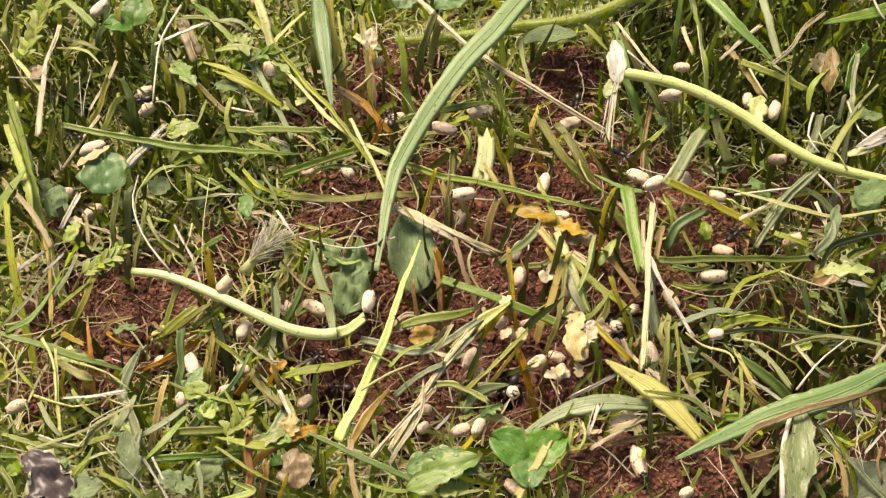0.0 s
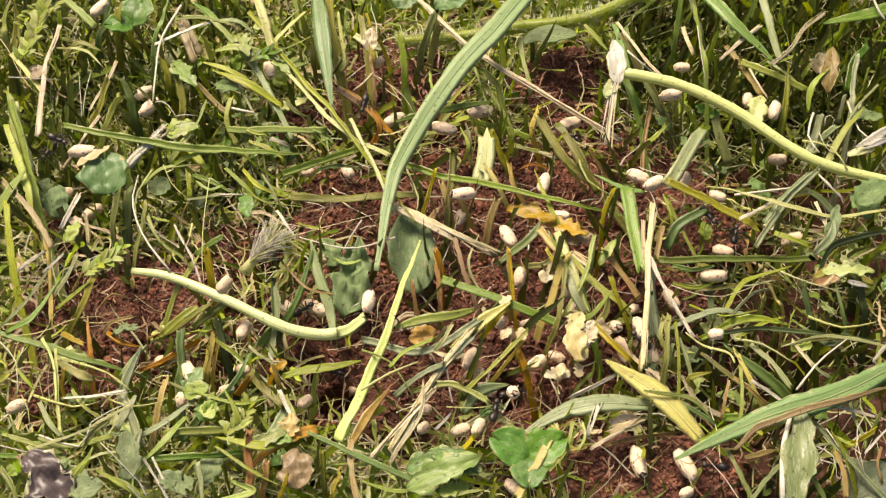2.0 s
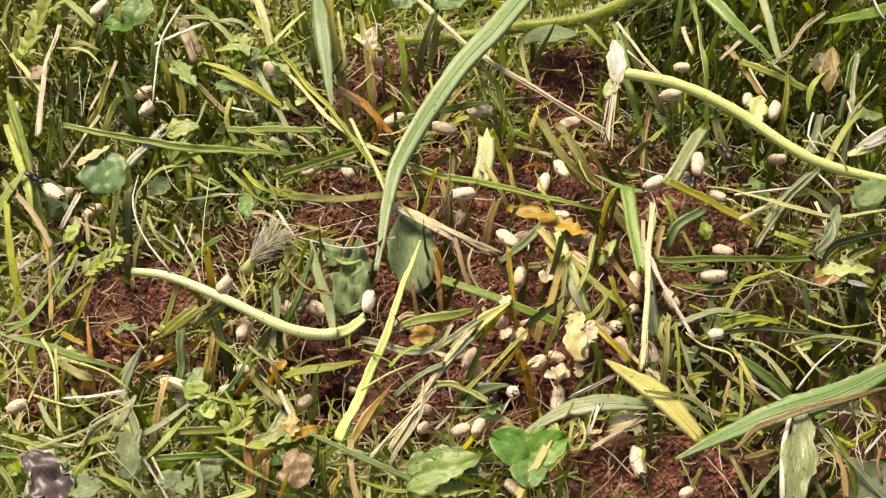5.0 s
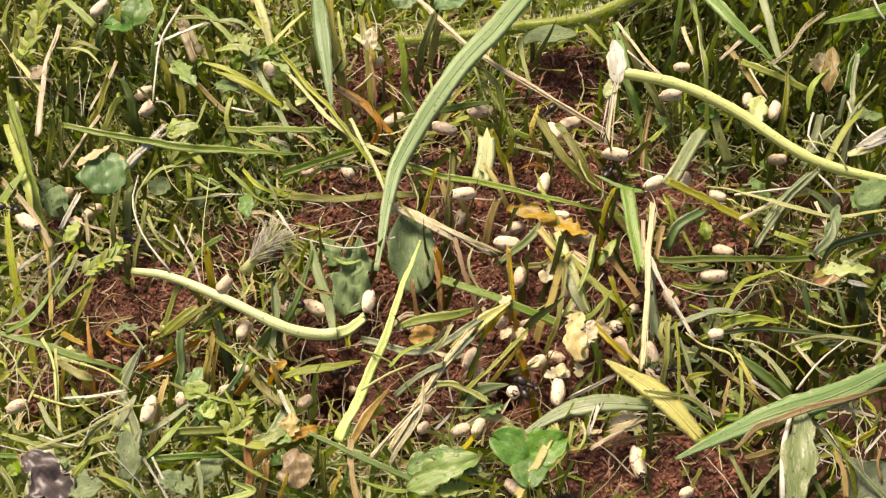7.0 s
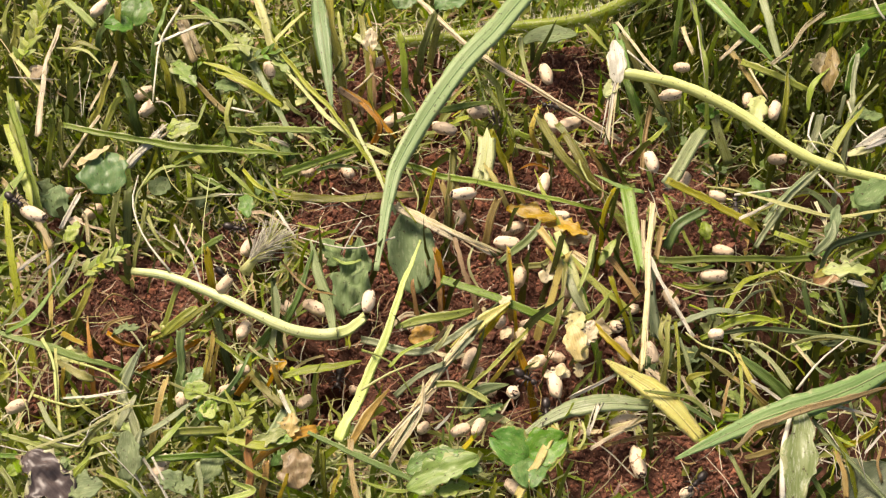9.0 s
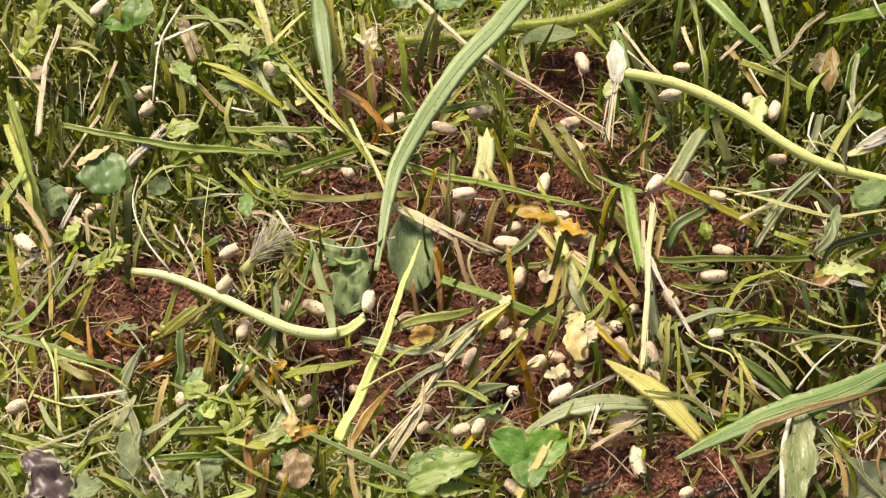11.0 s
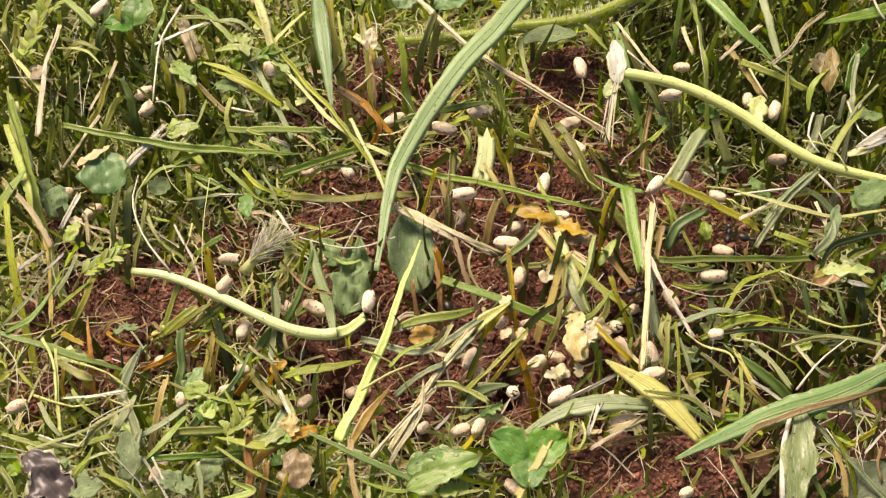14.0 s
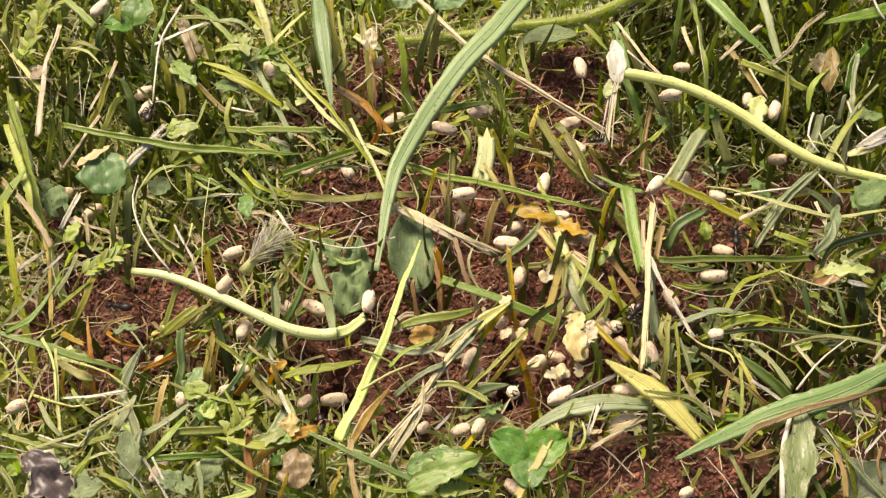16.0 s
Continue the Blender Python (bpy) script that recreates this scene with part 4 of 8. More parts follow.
blade("lime", 1.4, "cut", (53.7, 35.7, 8.0), (59.0, 31.9, 9.0), (64.8, 28.8, 8.0))
blade("straw", 1.0, "cut", (49.9, 35.4, 9.0), (53.7, 38.6, 10.0), (57.9, 42.9, 10.0))
blade("lime", 1.0, "cut", (47.6, 33.4, 6.0), (46.9, 40.3, 9.0), (45.8, 48.2, 12.0))
blade("straw", 0.9, "cut", (31.5, 42.6, 11.0), (34.9, 35.5, 11.0), (38.7, 28.7, 11.0))
blade("green", 1.4, "tip", (34.1, 25.2, 6.0), (32.4, 31.5, 8.0), (30.2, 39.8, 11.0))
blade("olive", 1.5, "cut", (39.2, 28.4, 4.0), (35.2, 34.3, 8.0), (32.2, 39.8, 11.0))
blade("green", 3.7, "long", (83.1, 47.3, 10.0), (75.9, 44.1, 11.0), (68.9, 42.3, 11.0))
blade("green", 1.8, "cut", (71.8, 28.8, 8.0), (73.2, 33.7, 10.0), (76.1, 36.9, 11.0))
blade("lime", 1.4, "tip", (64.1, 10.8, 8.0), (68.0, 16.6, 10.0), (72.6, 22.1, 11.0))
blade("white", 1.7, "tip", (76.5, 17.7, 11.0), (72.7, 15.1, 11.0), (69.4, 13.3, 11.0))
blade("white", 1.1, "tip", (75.5, 15.1, 11.0), (70.8, 13.0, 11.0))
blade("olive", 0.8, "cut", (48.7, 0.2, 8.0), (53.5, 2.3, 9.0), (59.3, 5.1, 10.0))
blade("white", 0.7, "cut", (48.0, -1.1, 10.0), (50.7, 0.4, 10.0), (54.0, 2.4, 10.0))
blade("grey", 1.6, "tip", (59.6, -6.6, 8.0), (62.1, -4.7, 10.0), (62.8, -2.0, 11.0))
blade("olive", 1.9, "both", (58.8, -11.0, 8.0), (62.7, -11.2, 10.0), (68.5, -12.0, 8.0))
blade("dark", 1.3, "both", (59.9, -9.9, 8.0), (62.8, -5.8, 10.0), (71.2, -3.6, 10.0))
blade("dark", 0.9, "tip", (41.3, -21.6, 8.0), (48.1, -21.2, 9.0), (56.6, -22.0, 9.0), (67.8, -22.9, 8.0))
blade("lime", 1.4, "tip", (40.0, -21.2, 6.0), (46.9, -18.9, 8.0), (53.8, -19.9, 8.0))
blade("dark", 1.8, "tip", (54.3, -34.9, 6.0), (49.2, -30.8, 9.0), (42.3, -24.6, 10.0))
blade("yellow", 0.8, "cut", (48.4, -34.9, 6.0), (45.9, -30.8, 9.0), (43.9, -25.6, 10.0))
blade("white", 0.6, "cut", (45.4, -31.4, 11.0), (47.6, -33.0, 11.0), (49.7, -35.2, 11.0))
blade("lime", 0.7, "tip", (29.6, -32.3, 10.0), (36.1, -33.7, 10.0), (39.5, -35.9, 8.0))
blade("olive", 0.7, "cut", (34.5, -34.6, 9.0), (35.4, -25.6, 10.0), (35.5, -20.6, 10.0))
blade("olive", 1.0, "cut", (33.7, -28.6, 5.0), (33.9, -25.0, 9.0), (34.5, -20.2, 11.0))
blade("straw", 0.7, "cut", (21.6, -40.0, 6.0), (24.6, -38.1, 6.0), (29.9, -35.4, 6.0))
blade("straw", 1.6, "cut", (24.8, -36.7, 5.0), (27.3, -36.3, 6.0), (29.9, -34.9, 6.0))
blade("tan", 0.7, "cut", (24.1, -38.0, 3.0), (29.1, -37.1, 4.0), (35.1, -36.2, 4.0))
blade("olive", 0.7, "cut", (35.9, -45.3, 3.0), (37.6, -42.6, 5.0))
blade("yellow", 1.0, "cut", (57.8, -40.5, 8.0), (60.0, -40.1, 9.0), (62.4, -38.8, 10.0))
blade("olive", 1.1, "tip", (59.2, -48.3, 6.0), (57.9, -42.7, 9.0), (55.9, -38.8, 10.0))
blade("white", 0.7, "cut", (57.4, -35.1, 10.0), (62.8, -36.9, 10.0))
blade("green", 1.5, "tip", (-37.7, -35.9, 8.0), (-39.6, -39.2, 9.0), (-43.3, -43.1, 8.0))
blade("green", 1.5, "cut", (-39.9, -30.6, 5.0), (-39.7, -26.4, 8.0), (-39.6, -22.7, 11.0))
blade("yellow", 0.9, "cut", (-36.0, -29.6, 5.0), (-35.4, -26.4, 8.0), (-34.8, -22.6, 10.0))
blade("dark", 1.4, "cut", (-32.9, -25.7, 5.0), (-34.1, -22.4, 8.0), (-35.0, -19.6, 10.0))
blade("lime", 0.5, "tip", (-37.8, -32.3, 10.0), (-30.1, -34.6, 10.0), (-25.8, -33.2, 9.0))
blade("pale", 0.5, "cut", (-59.5, -41.8, 9.0), (-51.7, -38.8, 10.0), (-45.1, -35.2, 11.0))
blade("white", 0.4, "cut", (-55.8, -33.7, 10.0), (-50.9, -33.2, 10.0), (-46.5, -32.5, 10.0))
blade("pale", 0.6, "cut", (-55.9, -38.7, 8.0), (-57.1, -32.7, 9.0), (-58.3, -25.6, 10.0))
blade("lime", 1.5, "tip", (-40.7, -38.7, 8.0), (-34.7, -38.7, 9.0), (-29.2, -37.8, 8.0))
blade("lime", 1.6, "tip", (-21.7, -39.1, 8.0), (-26.2, -41.4, 10.0), (-33.0, -39.6, 9.0))
blade("lime", 1.1, "tip", (-29.2, -39.1, 7.0), (-29.8, -36.9, 10.0), (-32.2, -32.8, 11.0))
blade("silver", 1.6, "cut", (-43.7, -40.5, 8.0), (-45.3, -36.4, 9.0), (-47.7, -31.8, 9.0))
blade("silver", 1.4, "both", (-45.7, -45.8, 8.0), (-44.6, -42.7, 9.0), (-43.8, -38.3, 9.0))
blade("orange", 2.4, "tip", (-18.6, -37.3, 7.0), (-23.3, -39.6, 8.0), (-28.2, -43.1, 6.0))
blade("orange", 1.6, "tip", (-13.6, -39.5, 6.0), (-11.6, -35.4, 7.0), (-8.0, -30.7, 7.0))
blade("straw", 1.0, "cut", (-10.1, -42.3, 8.0), (-5.3, -36.4, 9.0), (-1.2, -31.8, 9.0))
blade("straw", 0.9, "cut", (-7.6, -43.1, 8.0), (-3.6, -36.4, 9.0), (-2.8, -31.4, 10.0))
blade("white", 0.5, "cut", (-42.8, -42.7, 9.0), (-40.5, -45.8, 8.0), (-38.7, -48.8, 7.0))
blade("white", 0.4, "cut", (-41.5, -42.7, 9.0), (-39.7, -45.8, 8.0))
blade("lime", 1.2, "both", (-30.3, -45.3, 7.0), (-26.7, -47.5, 8.0), (-33.1, -49.2, 7.0))
blade("lime", 1.0, "tip", (-54.4, -47.5, 6.0), (-52.4, -45.3, 9.0), (-50.1, -43.2, 10.0))
blade("lime", 1.1, "tip", (-41.1, -49.2, 7.0), (-44.9, -47.1, 9.0), (-49.3, -44.5, 9.0))
blade("lime", 0.6, "tip", (-32.8, -41.0, 9.0), (-27.6, -44.5, 9.0), (-22.8, -46.6, 8.0))
blade("green", 1.5, "tip", (8.8, -6.8, 5.0), (14.3, -3.3, 8.0), (16.2, -0.6, 9.0))
blade("lime", 0.8, "cut", (19.1, -17.7, 7.0), (22.8, -10.2, 10.0), (23.9, -5.4, 11.0))
blade("lime", 1.0, "cut", (-4.6, -30.7, 7.0), (1.4, -30.3, 8.0), (7.2, -33.6, 8.0))
blade("grey", 1.9, "tip", (3.1, -33.4, 5.0), (5.6, -30.7, 7.0), (9.9, -29.7, 7.0))
blade("lime", 0.8, "cut", (3.0, -31.6, 7.0), (7.3, -27.9, 9.0), (13.4, -21.6, 10.0))
blade("yellow", 0.8, "cut", (4.7, -37.2, 5.0), (2.6, -40.4, 6.0))
fibre("white", 0.18, (-7.7, -4.0, 9.0), (-14.9, -6.2, 9.0), (-23.2, -4.0, 9.0))
fibre("white", 0.23, (-39.6, 4.1, 9.0), (-36.6, 3.9, 10.0), (-32.9, 3.9, 10.0))
fibre("white", 0.22, (-43.0, -11.2, 10.0), (-47.6, -5.4, 11.0), (-50.1, 0.6, 12.0), (-50.0, 6.4, 12.0))
blade("white", 1.1, "cut", (-61.4, -3.0, 10.0), (-60.2, -0.3, 11.0), (-59.4, 3.1, 11.0))
blade("white", 1.5, "cut", (-53.1, 10.6, 9.0), (-50.5, 13.5, 10.0), (-47.2, 15.8, 11.0))
fibre("white", 0.30, (-38.1, 24.8, 8.0), (-32.8, 22.6, 9.0))
fibre("white", 0.19, (-13.3, 0.2, 8.0), (-15.1, -2.5, 7.0), (-16.5, -5.2, 6.0))
fibre("white", 0.20, (33.1, 36.5, 10.0), (39.6, 29.2, 9.0))
fibre("white", 0.23, (48.2, 4.6, 9.0), (59.4, 5.6, 10.0))
blade("straw", 1.1, "cut", (-69.1, 40.8, 12.0), (-70.1, 33.5, 11.0), (-70.2, 27.0, 10.0), (-69.7, 18.1, 8.0))
fibre("white", 0.11, (-75.8, 28.2, 12.0), (-71.3, 27.9, 12.0), (-66.8, 27.6, 12.0))
fibre("straw", 0.10, (-80.3, 39.6, 10.0), (-77.6, 35.8, 10.0), (-75.0, 31.0, 10.0), (-71.8, 27.2, 9.0))
blade("lime", 1.7, "tip", (-71.3, 11.6, 7.0), (-73.2, 17.9, 10.0), (-75.6, 26.2, 12.0))
blade("pale", 0.8, "cut", (-69.7, 11.6, 7.0), (-72.1, 17.5, 9.0), (-73.5, 22.8, 11.0))
blade("olive", 1.2, "cut", (-68.6, 15.0, 4.0), (-67.4, 18.3, 8.0), (-67.2, 20.5, 11.0))
blade("olive", 1.1, "cut", (-65.3, 14.0, 4.0), (-65.7, 17.0, 8.0), (-65.4, 19.3, 11.0))
blade("green", 1.0, "tip", (-52.6, 40.2, 8.0), (-51.0, 43.8, 11.0), (-50.1, 47.6, 13.0))
blade("lime", 1.5, "cut", (-63.1, 41.5, 11.0), (-66.2, 44.2, 12.0), (-69.8, 48.3, 12.0))
blade("dark", 1.8, "cut", (-64.1, 43.8, 4.0), (-62.3, 45.0, 8.0), (-61.2, 47.3, 11.0))
fibre("white", 0.09, (-66.5, 35.7, 5.0), (-64.9, 29.3, 6.0), (-63.4, 23.3, 7.0))
fibre("white", 0.09, (-64.4, 36.4, 5.0), (-64.1, 29.3, 6.0), (-63.3, 23.8, 7.0))
blade("straw", 0.6, "cut", (-59.0, 35.9, 8.0), (-60.2, 30.1, 8.0), (-61.8, 24.0, 8.0))
blade("straw", 0.7, "cut", (-59.6, 21.8, 9.0), (-62.2, 16.4, 8.0), (-64.5, 12.1, 7.0))
blade("olive", 1.5, "cut", (-62.0, 22.8, 4.0), (-60.1, 26.1, 8.0), (-58.6, 29.0, 11.0))
blade("lime", 1.3, "cut", (-60.0, 17.2, 4.0), (-58.3, 21.9, 8.0), (-56.3, 25.4, 11.0))
blade("dark", 1.6, "cut", (-54.0, 22.8, 4.0), (-55.0, 25.9, 8.0), (-56.1, 29.6, 10.0))
fibre("white", 0.11, (-50.3, 25.1, 9.0), (-48.4, 24.2, 10.0), (-46.8, 22.2, 10.0), (-45.6, 20.3, 9.0))
fibre("white", 0.11, (-46.3, 21.8, 9.0), (-44.3, 21.3, 10.0), (-42.3, 21.8, 9.0))
blade("lime", 0.6, "both", (-43.0, 17.3, 9.0), (-41.9, 20.9, 10.0), (-40.9, 23.8, 11.0))
blade("green", 1.2, "tip", (-39.8, 41.9, 10.0), (-43.1, 45.0, 11.0), (-46.0, 47.1, 12.0))
blade("white", 1.3, "cut", (-47.9, 19.6, 9.0), (-50.7, 16.8, 8.0))
blade("pale", 1.9, "cut", (-34.6, 48.1, 13.0), (-32.4, 41.9, 12.0), (-30.7, 36.8, 10.0))
fibre("pale", 0.11, (-29.4, 41.9, 11.0), (-25.9, 46.7, 11.0), (-23.2, 49.7, 11.0))
blade("grey", 1.3, "cut", (-35.5, 37.6, 8.0), (-30.4, 27.5, 8.0), (-26.0, 18.5, 7.0))
fibre("pale", 0.10, (-29.8, 36.2, 10.0), (-25.9, 38.6, 10.0), (-21.8, 41.8, 10.0))
blade("pale", 0.6, "tip", (-19.2, 44.5, 12.0), (-18.3, 39.3, 10.0), (-17.4, 34.5, 8.0))
blade("yellow", 0.9, "cut", (-9.4, 33.4, 4.0), (-10.0, 36.6, 7.0), (-11.5, 38.6, 11.0))
blade("tan", 0.8, "cut", (-12.3, 30.0, 4.0), (-12.6, 33.1, 7.0), (-13.1, 36.1, 9.0))
blade("orange", 1.4, "cut", (-18.4, 30.9, 6.0), (-13.7, 27.4, 6.0), (-9.1, 20.9, 5.0))
fibre("straw", 0.10, (-13.2, 33.8, 7.0), (-9.5, 30.1, 8.0), (-6.8, 25.4, 7.0))
fibre("straw", 0.10, (-9.5, 30.1, 8.0), (-6.9, 27.2, 8.0), (-4.8, 23.8, 7.0))
blade("yellow", 0.6, "cut", (-14.0, 45.0, 11.0), (-13.2, 42.8, 10.0))
blade("yellow", 0.9, "tip", (-39.4, 31.9, 9.0), (-35.4, 29.2, 9.0), (-31.5, 26.3, 9.0))
blade("olive", 1.0, "tip", (-27.7, 27.3, 7.0), (-26.1, 24.9, 7.0), (-23.7, 23.4, 7.0))
blade("grey", 0.6, "cut", (-38.7, 34.5, 8.0), (-35.4, 28.1, 8.0), (-32.4, 22.8, 7.0))
blade("olive", 0.8, "cut", (5.5, 34.0, 8.0), (8.2, 28.5, 8.0), (11.2, 22.8, 7.0), (12.5, 19.4, 6.0))
blade("lime", 1.0, "cut", (14.0, 39.9, 10.0), (14.7, 33.6, 9.0), (15.5, 29.0, 7.0))
blade("olive", 1.2, "cut", (19.7, 20.9, 8.0), (22.7, 15.8, 8.0), (24.2, 11.6, 7.0))
blade("green", 1.2, "cut", (31.0, 42.3, 11.0), (32.2, 37.2, 10.0), (33.3, 32.6, 8.0))
blade("green", 0.9, "cut", (33.2, 41.5, 11.0), (33.9, 37.9, 10.0), (34.6, 35.0, 8.0))
blade("lime", 0.9, "tip", (25.9, 44.2, 9.0), (28.4, 41.3, 8.0), (30.4, 39.2, 7.0))
blade("green", 1.3, "cut", (32.4, 32.2, 8.0), (33.8, 29.0, 7.0), (35.5, 26.8, 5.0))
blade("dark", 1.2, "cut", (35.7, 31.5, 8.0), (37.4, 28.1, 7.0), (39.0, 25.3, 5.0))
blade("tan", 1.2, "cut", (36.7, 25.7, 7.0), (35.3, 20.0, 6.0), (34.0, 13.2, 5.0))
blade("lime", 0.8, "cut", (35.3, 16.8, 8.0), (37.0, 18.3, 8.0), (38.6, 20.0, 9.0))
fibre("grey", 0.10, (32.4, 43.8, 11.0), (36.3, 45.2, 11.0), (41.2, 47.3, 11.0))
blade("green", 1.2, "cut", (42.9, 41.7, 5.0), (43.2, 44.7, 9.0), (43.9, 48.3, 12.0))
blade("silver", 1.1, "cut", (47.6, 41.7, 7.0), (46.4, 44.8, 10.0), (45.4, 48.3, 12.0))
fibre("white", 0.12, (46.2, 41.8, 11.0), (46.3, 36.2, 10.0), (46.8, 30.6, 8.0))
blade("straw", 0.8, "cut", (44.0, 43.5, 9.0), (44.4, 40.0, 9.0), (45.5, 37.3, 8.0))
blade("silver", 1.6, "cut", (58.7, 48.3, 12.0), (59.4, 41.2, 11.0), (60.5, 35.0, 9.0))
blade("straw", 0.8, "cut", (58.2, 32.2, 11.0), (61.9, 35.1, 12.0), (65.2, 40.2, 12.0), (69.4, 43.9, 12.0))
blade("tan", 1.1, "cut", (51.9, 40.6, 7.0), (54.3, 35.2, 7.0), (57.0, 29.5, 6.0))
blade("straw", 0.4, "cut", (55.1, 34.0, 8.0), (56.0, 30.8, 8.0), (57.6, 28.1, 7.0))
blade("grey", 0.6, "tip", (58.3, 35.0, 9.0), (61.2, 31.7, 9.0), (63.9, 29.2, 8.0))
blade("olive", 1.5, "tip", (59.3, 21.5, 4.0), (60.3, 26.1, 8.0), (61.4, 33.1, 11.0))
blade("silver", 1.2, "cut", (71.6, 22.9, 6.0), (72.4, 28.6, 9.0), (73.6, 34.4, 11.0))
blade("silver", 0.8, "cut", (69.2, 22.1, 7.0), (69.6, 23.9, 9.0), (70.1, 25.8, 11.0))
blade("silver", 1.5, "cut", (61.9, 13.2, 6.0), (64.3, 18.1, 8.0), (65.0, 21.7, 10.0))
blade("silver", 1.2, "cut", (63.4, 16.1, 7.0), (65.9, 18.3, 8.0), (68.2, 19.8, 9.0))
fibre("white", 0.09, (65.4, 18.9, 10.0), (65.7, 20.2, 11.0), (67.0, 19.8, 11.0), (66.4, 18.1, 10.0))
fibre("white", 0.08, (64.2, 17.2, 10.0), (64.8, 13.9, 10.0), (66.6, 13.1, 9.0))
blade("yellow", 0.8, "cut", (-64.4, -3.1, 9.0), (-62.6, -9.9, 8.0), (-61.0, -19.4, 6.0))
fibre("pale", 0.10, (-46.5, 9.4, 11.0), (-44.9, 6.2, 10.0), (-41.9, 3.1, 10.0))
blade("pale", 0.6, "cut", (-42.1, 3.1, 10.0), (-39.3, 3.4, 10.0), (-36.2, 3.9, 10.0))
blade("olive", 1.5, "cut", (-54.2, -2.0, 4.0), (-53.8, 0.7, 8.0), (-53.1, 3.9, 11.0))
blade("dark", 1.9, "cut", (-52.2, -3.7, 3.0), (-52.1, 0.7, 7.0), (-52.1, 5.6, 10.0))
blade("lime", 0.9, "cut", (-50.4, -5.4, 4.0), (-49.2, -1.6, 8.0), (-48.6, 2.4, 10.0))
blade("lime", 0.6, "both", (-45.5, -4.6, 8.0), (-47.3, -1.7, 9.0), (-48.9, 2.0, 9.0))
blade("lime", 0.6, "both", (-47.6, 0.1, 9.0), (-46.0, -0.6, 9.0), (-44.3, -0.9, 9.0))
blade("olive", 1.3, "cut", (-58.9, -19.0, 4.0), (-56.4, -16.3, 8.0), (-54.8, -12.1, 10.0))
blade("lime", 0.8, "tip", (-60.4, -17.1, 8.0), (-57.4, -14.9, 9.0), (-55.0, -13.0, 10.0))
blade("white", 0.4, "cut", (-43.1, -2.9, 11.0), (-40.2, -7.8, 10.0), (-38.0, -13.0, 9.0))
fibre("pale", 0.10, (-38.5, 6.3, 11.0), (-38.5, -2.0, 11.0), (-38.2, -8.5, 10.0), (-37.5, -13.2, 9.0))
blade("lime", 1.1, "cut", (-43.2, -14.7, 5.0), (-41.0, -11.7, 8.0), (-39.2, -8.9, 10.0))
blade("green", 1.1, "cut", (-39.6, -6.8, 8.0), (-37.6, -5.6, 9.0), (-35.2, -4.5, 10.0))
blade("white", 0.5, "cut", (-63.4, -10.8, 9.0), (-61.7, -10.2, 10.0), (-60.2, -8.2, 10.0))
blade("silver", 0.6, "cut", (-60.9, -14.6, 8.0), (-59.3, -11.9, 9.0), (-58.1, -8.2, 10.0))
blade("silver", 0.6, "tip", (-67.8, -20.8, 9.0), (-64.3, -15.2, 9.0), (-61.4, -8.3, 10.0))
blade("straw", 0.8, "cut", (-57.7, -3.9, 7.0), (-58.0, -1.6, 8.0), (-58.6, 0.8, 9.0))
blade("tan", 0.6, "cut", (-71.3, -3.8, 8.0), (-68.5, -6.6, 8.0), (-65.8, -10.3, 8.0))
blade("lime", 1.3, "cut", (-43.6, -20.4, 6.0), (-40.8, -19.0, 8.0), (-38.2, -17.2, 9.0))
fibre("lime", 0.10, (-32.2, 4.8, 9.0), (-28.2, 2.7, 9.0), (-24.1, 2.5, 9.0), (-22.0, 1.7, 8.0))
blade("silver", 0.5, "cut", (-30.3, 9.1, 9.0), (-28.7, 6.2, 9.0), (-27.3, 3.4, 8.0))
blade("white", 0.5, "cut", (-27.3, 1.3, 9.0), (-25.6, -1.1, 9.0), (-24.0, -3.0, 8.0))
fibre("straw", 0.10, (-25.1, -4.1, 9.0), (-17.8, -1.5, 9.0), (-10.4, 0.8, 9.0))
blade("tan", 0.4, "cut", (-25.7, -8.7, 9.0), (-21.2, -13.8, 9.0), (-17.0, -14.4, 8.0))
blade("dark", 1.1, "cut", (-26.0, -19.2, 4.0), (-26.5, -15.6, 7.0), (-26.8, -12.5, 9.0))
blade("yellow", 0.7, "both", (-15.8, -5.0, 7.0), (-15.1, -3.9, 7.0), (-14.8, -2.3, 7.0))
blade("silver", 1.5, "cut", (19.7, -11.4, 9.0), (20.7, -14.8, 9.0), (22.4, -17.5, 7.0))
blade("yellow", 1.0, "cut", (26.0, -2.2, 4.0), (26.3, 0.7, 8.0), (28.1, 4.7, 10.0))
blade("lime", 0.8, "tip", (23.2, -9.4, 5.0), (23.9, -7.5, 8.0), (24.7, -4.2, 10.0))
blade("olive", 0.9, "cut", (29.3, -18.2, 4.0), (28.0, -15.6, 7.0), (26.6, -11.9, 9.0))
blade("tan", 1.3, "cut", (31.6, -12.9, 4.0), (29.0, -9.6, 6.0), (25.8, -6.0, 8.0))
blade("olive", 0.8, "cut", (37.2, 3.4, 9.0), (38.9, -1.6, 8.0), (40.8, -6.8, 7.0))
blade("pale", 0.8, "tip", (72.6, 1.5, 9.0), (63.8, -0.6, 10.0), (56.4, 0.7, 11.0), (49.9, 3.2, 11.0), (43.2, 4.9, 11.0))
blade("grey", 1.1, "cut", (50.5, -5.3, 8.0), (54.0, -0.1, 9.0), (57.2, 3.9, 10.0), (62.6, 8.8, 11.0))
blade("grey", 0.8, "cut", (52.2, -1.1, 9.0), (55.6, 3.1, 10.0), (60.6, 7.7, 11.0))
blade("white", 0.4, "cut", (62.1, 7.5, 11.0), (63.6, 4.9, 11.0), (65.5, 2.9, 10.0))
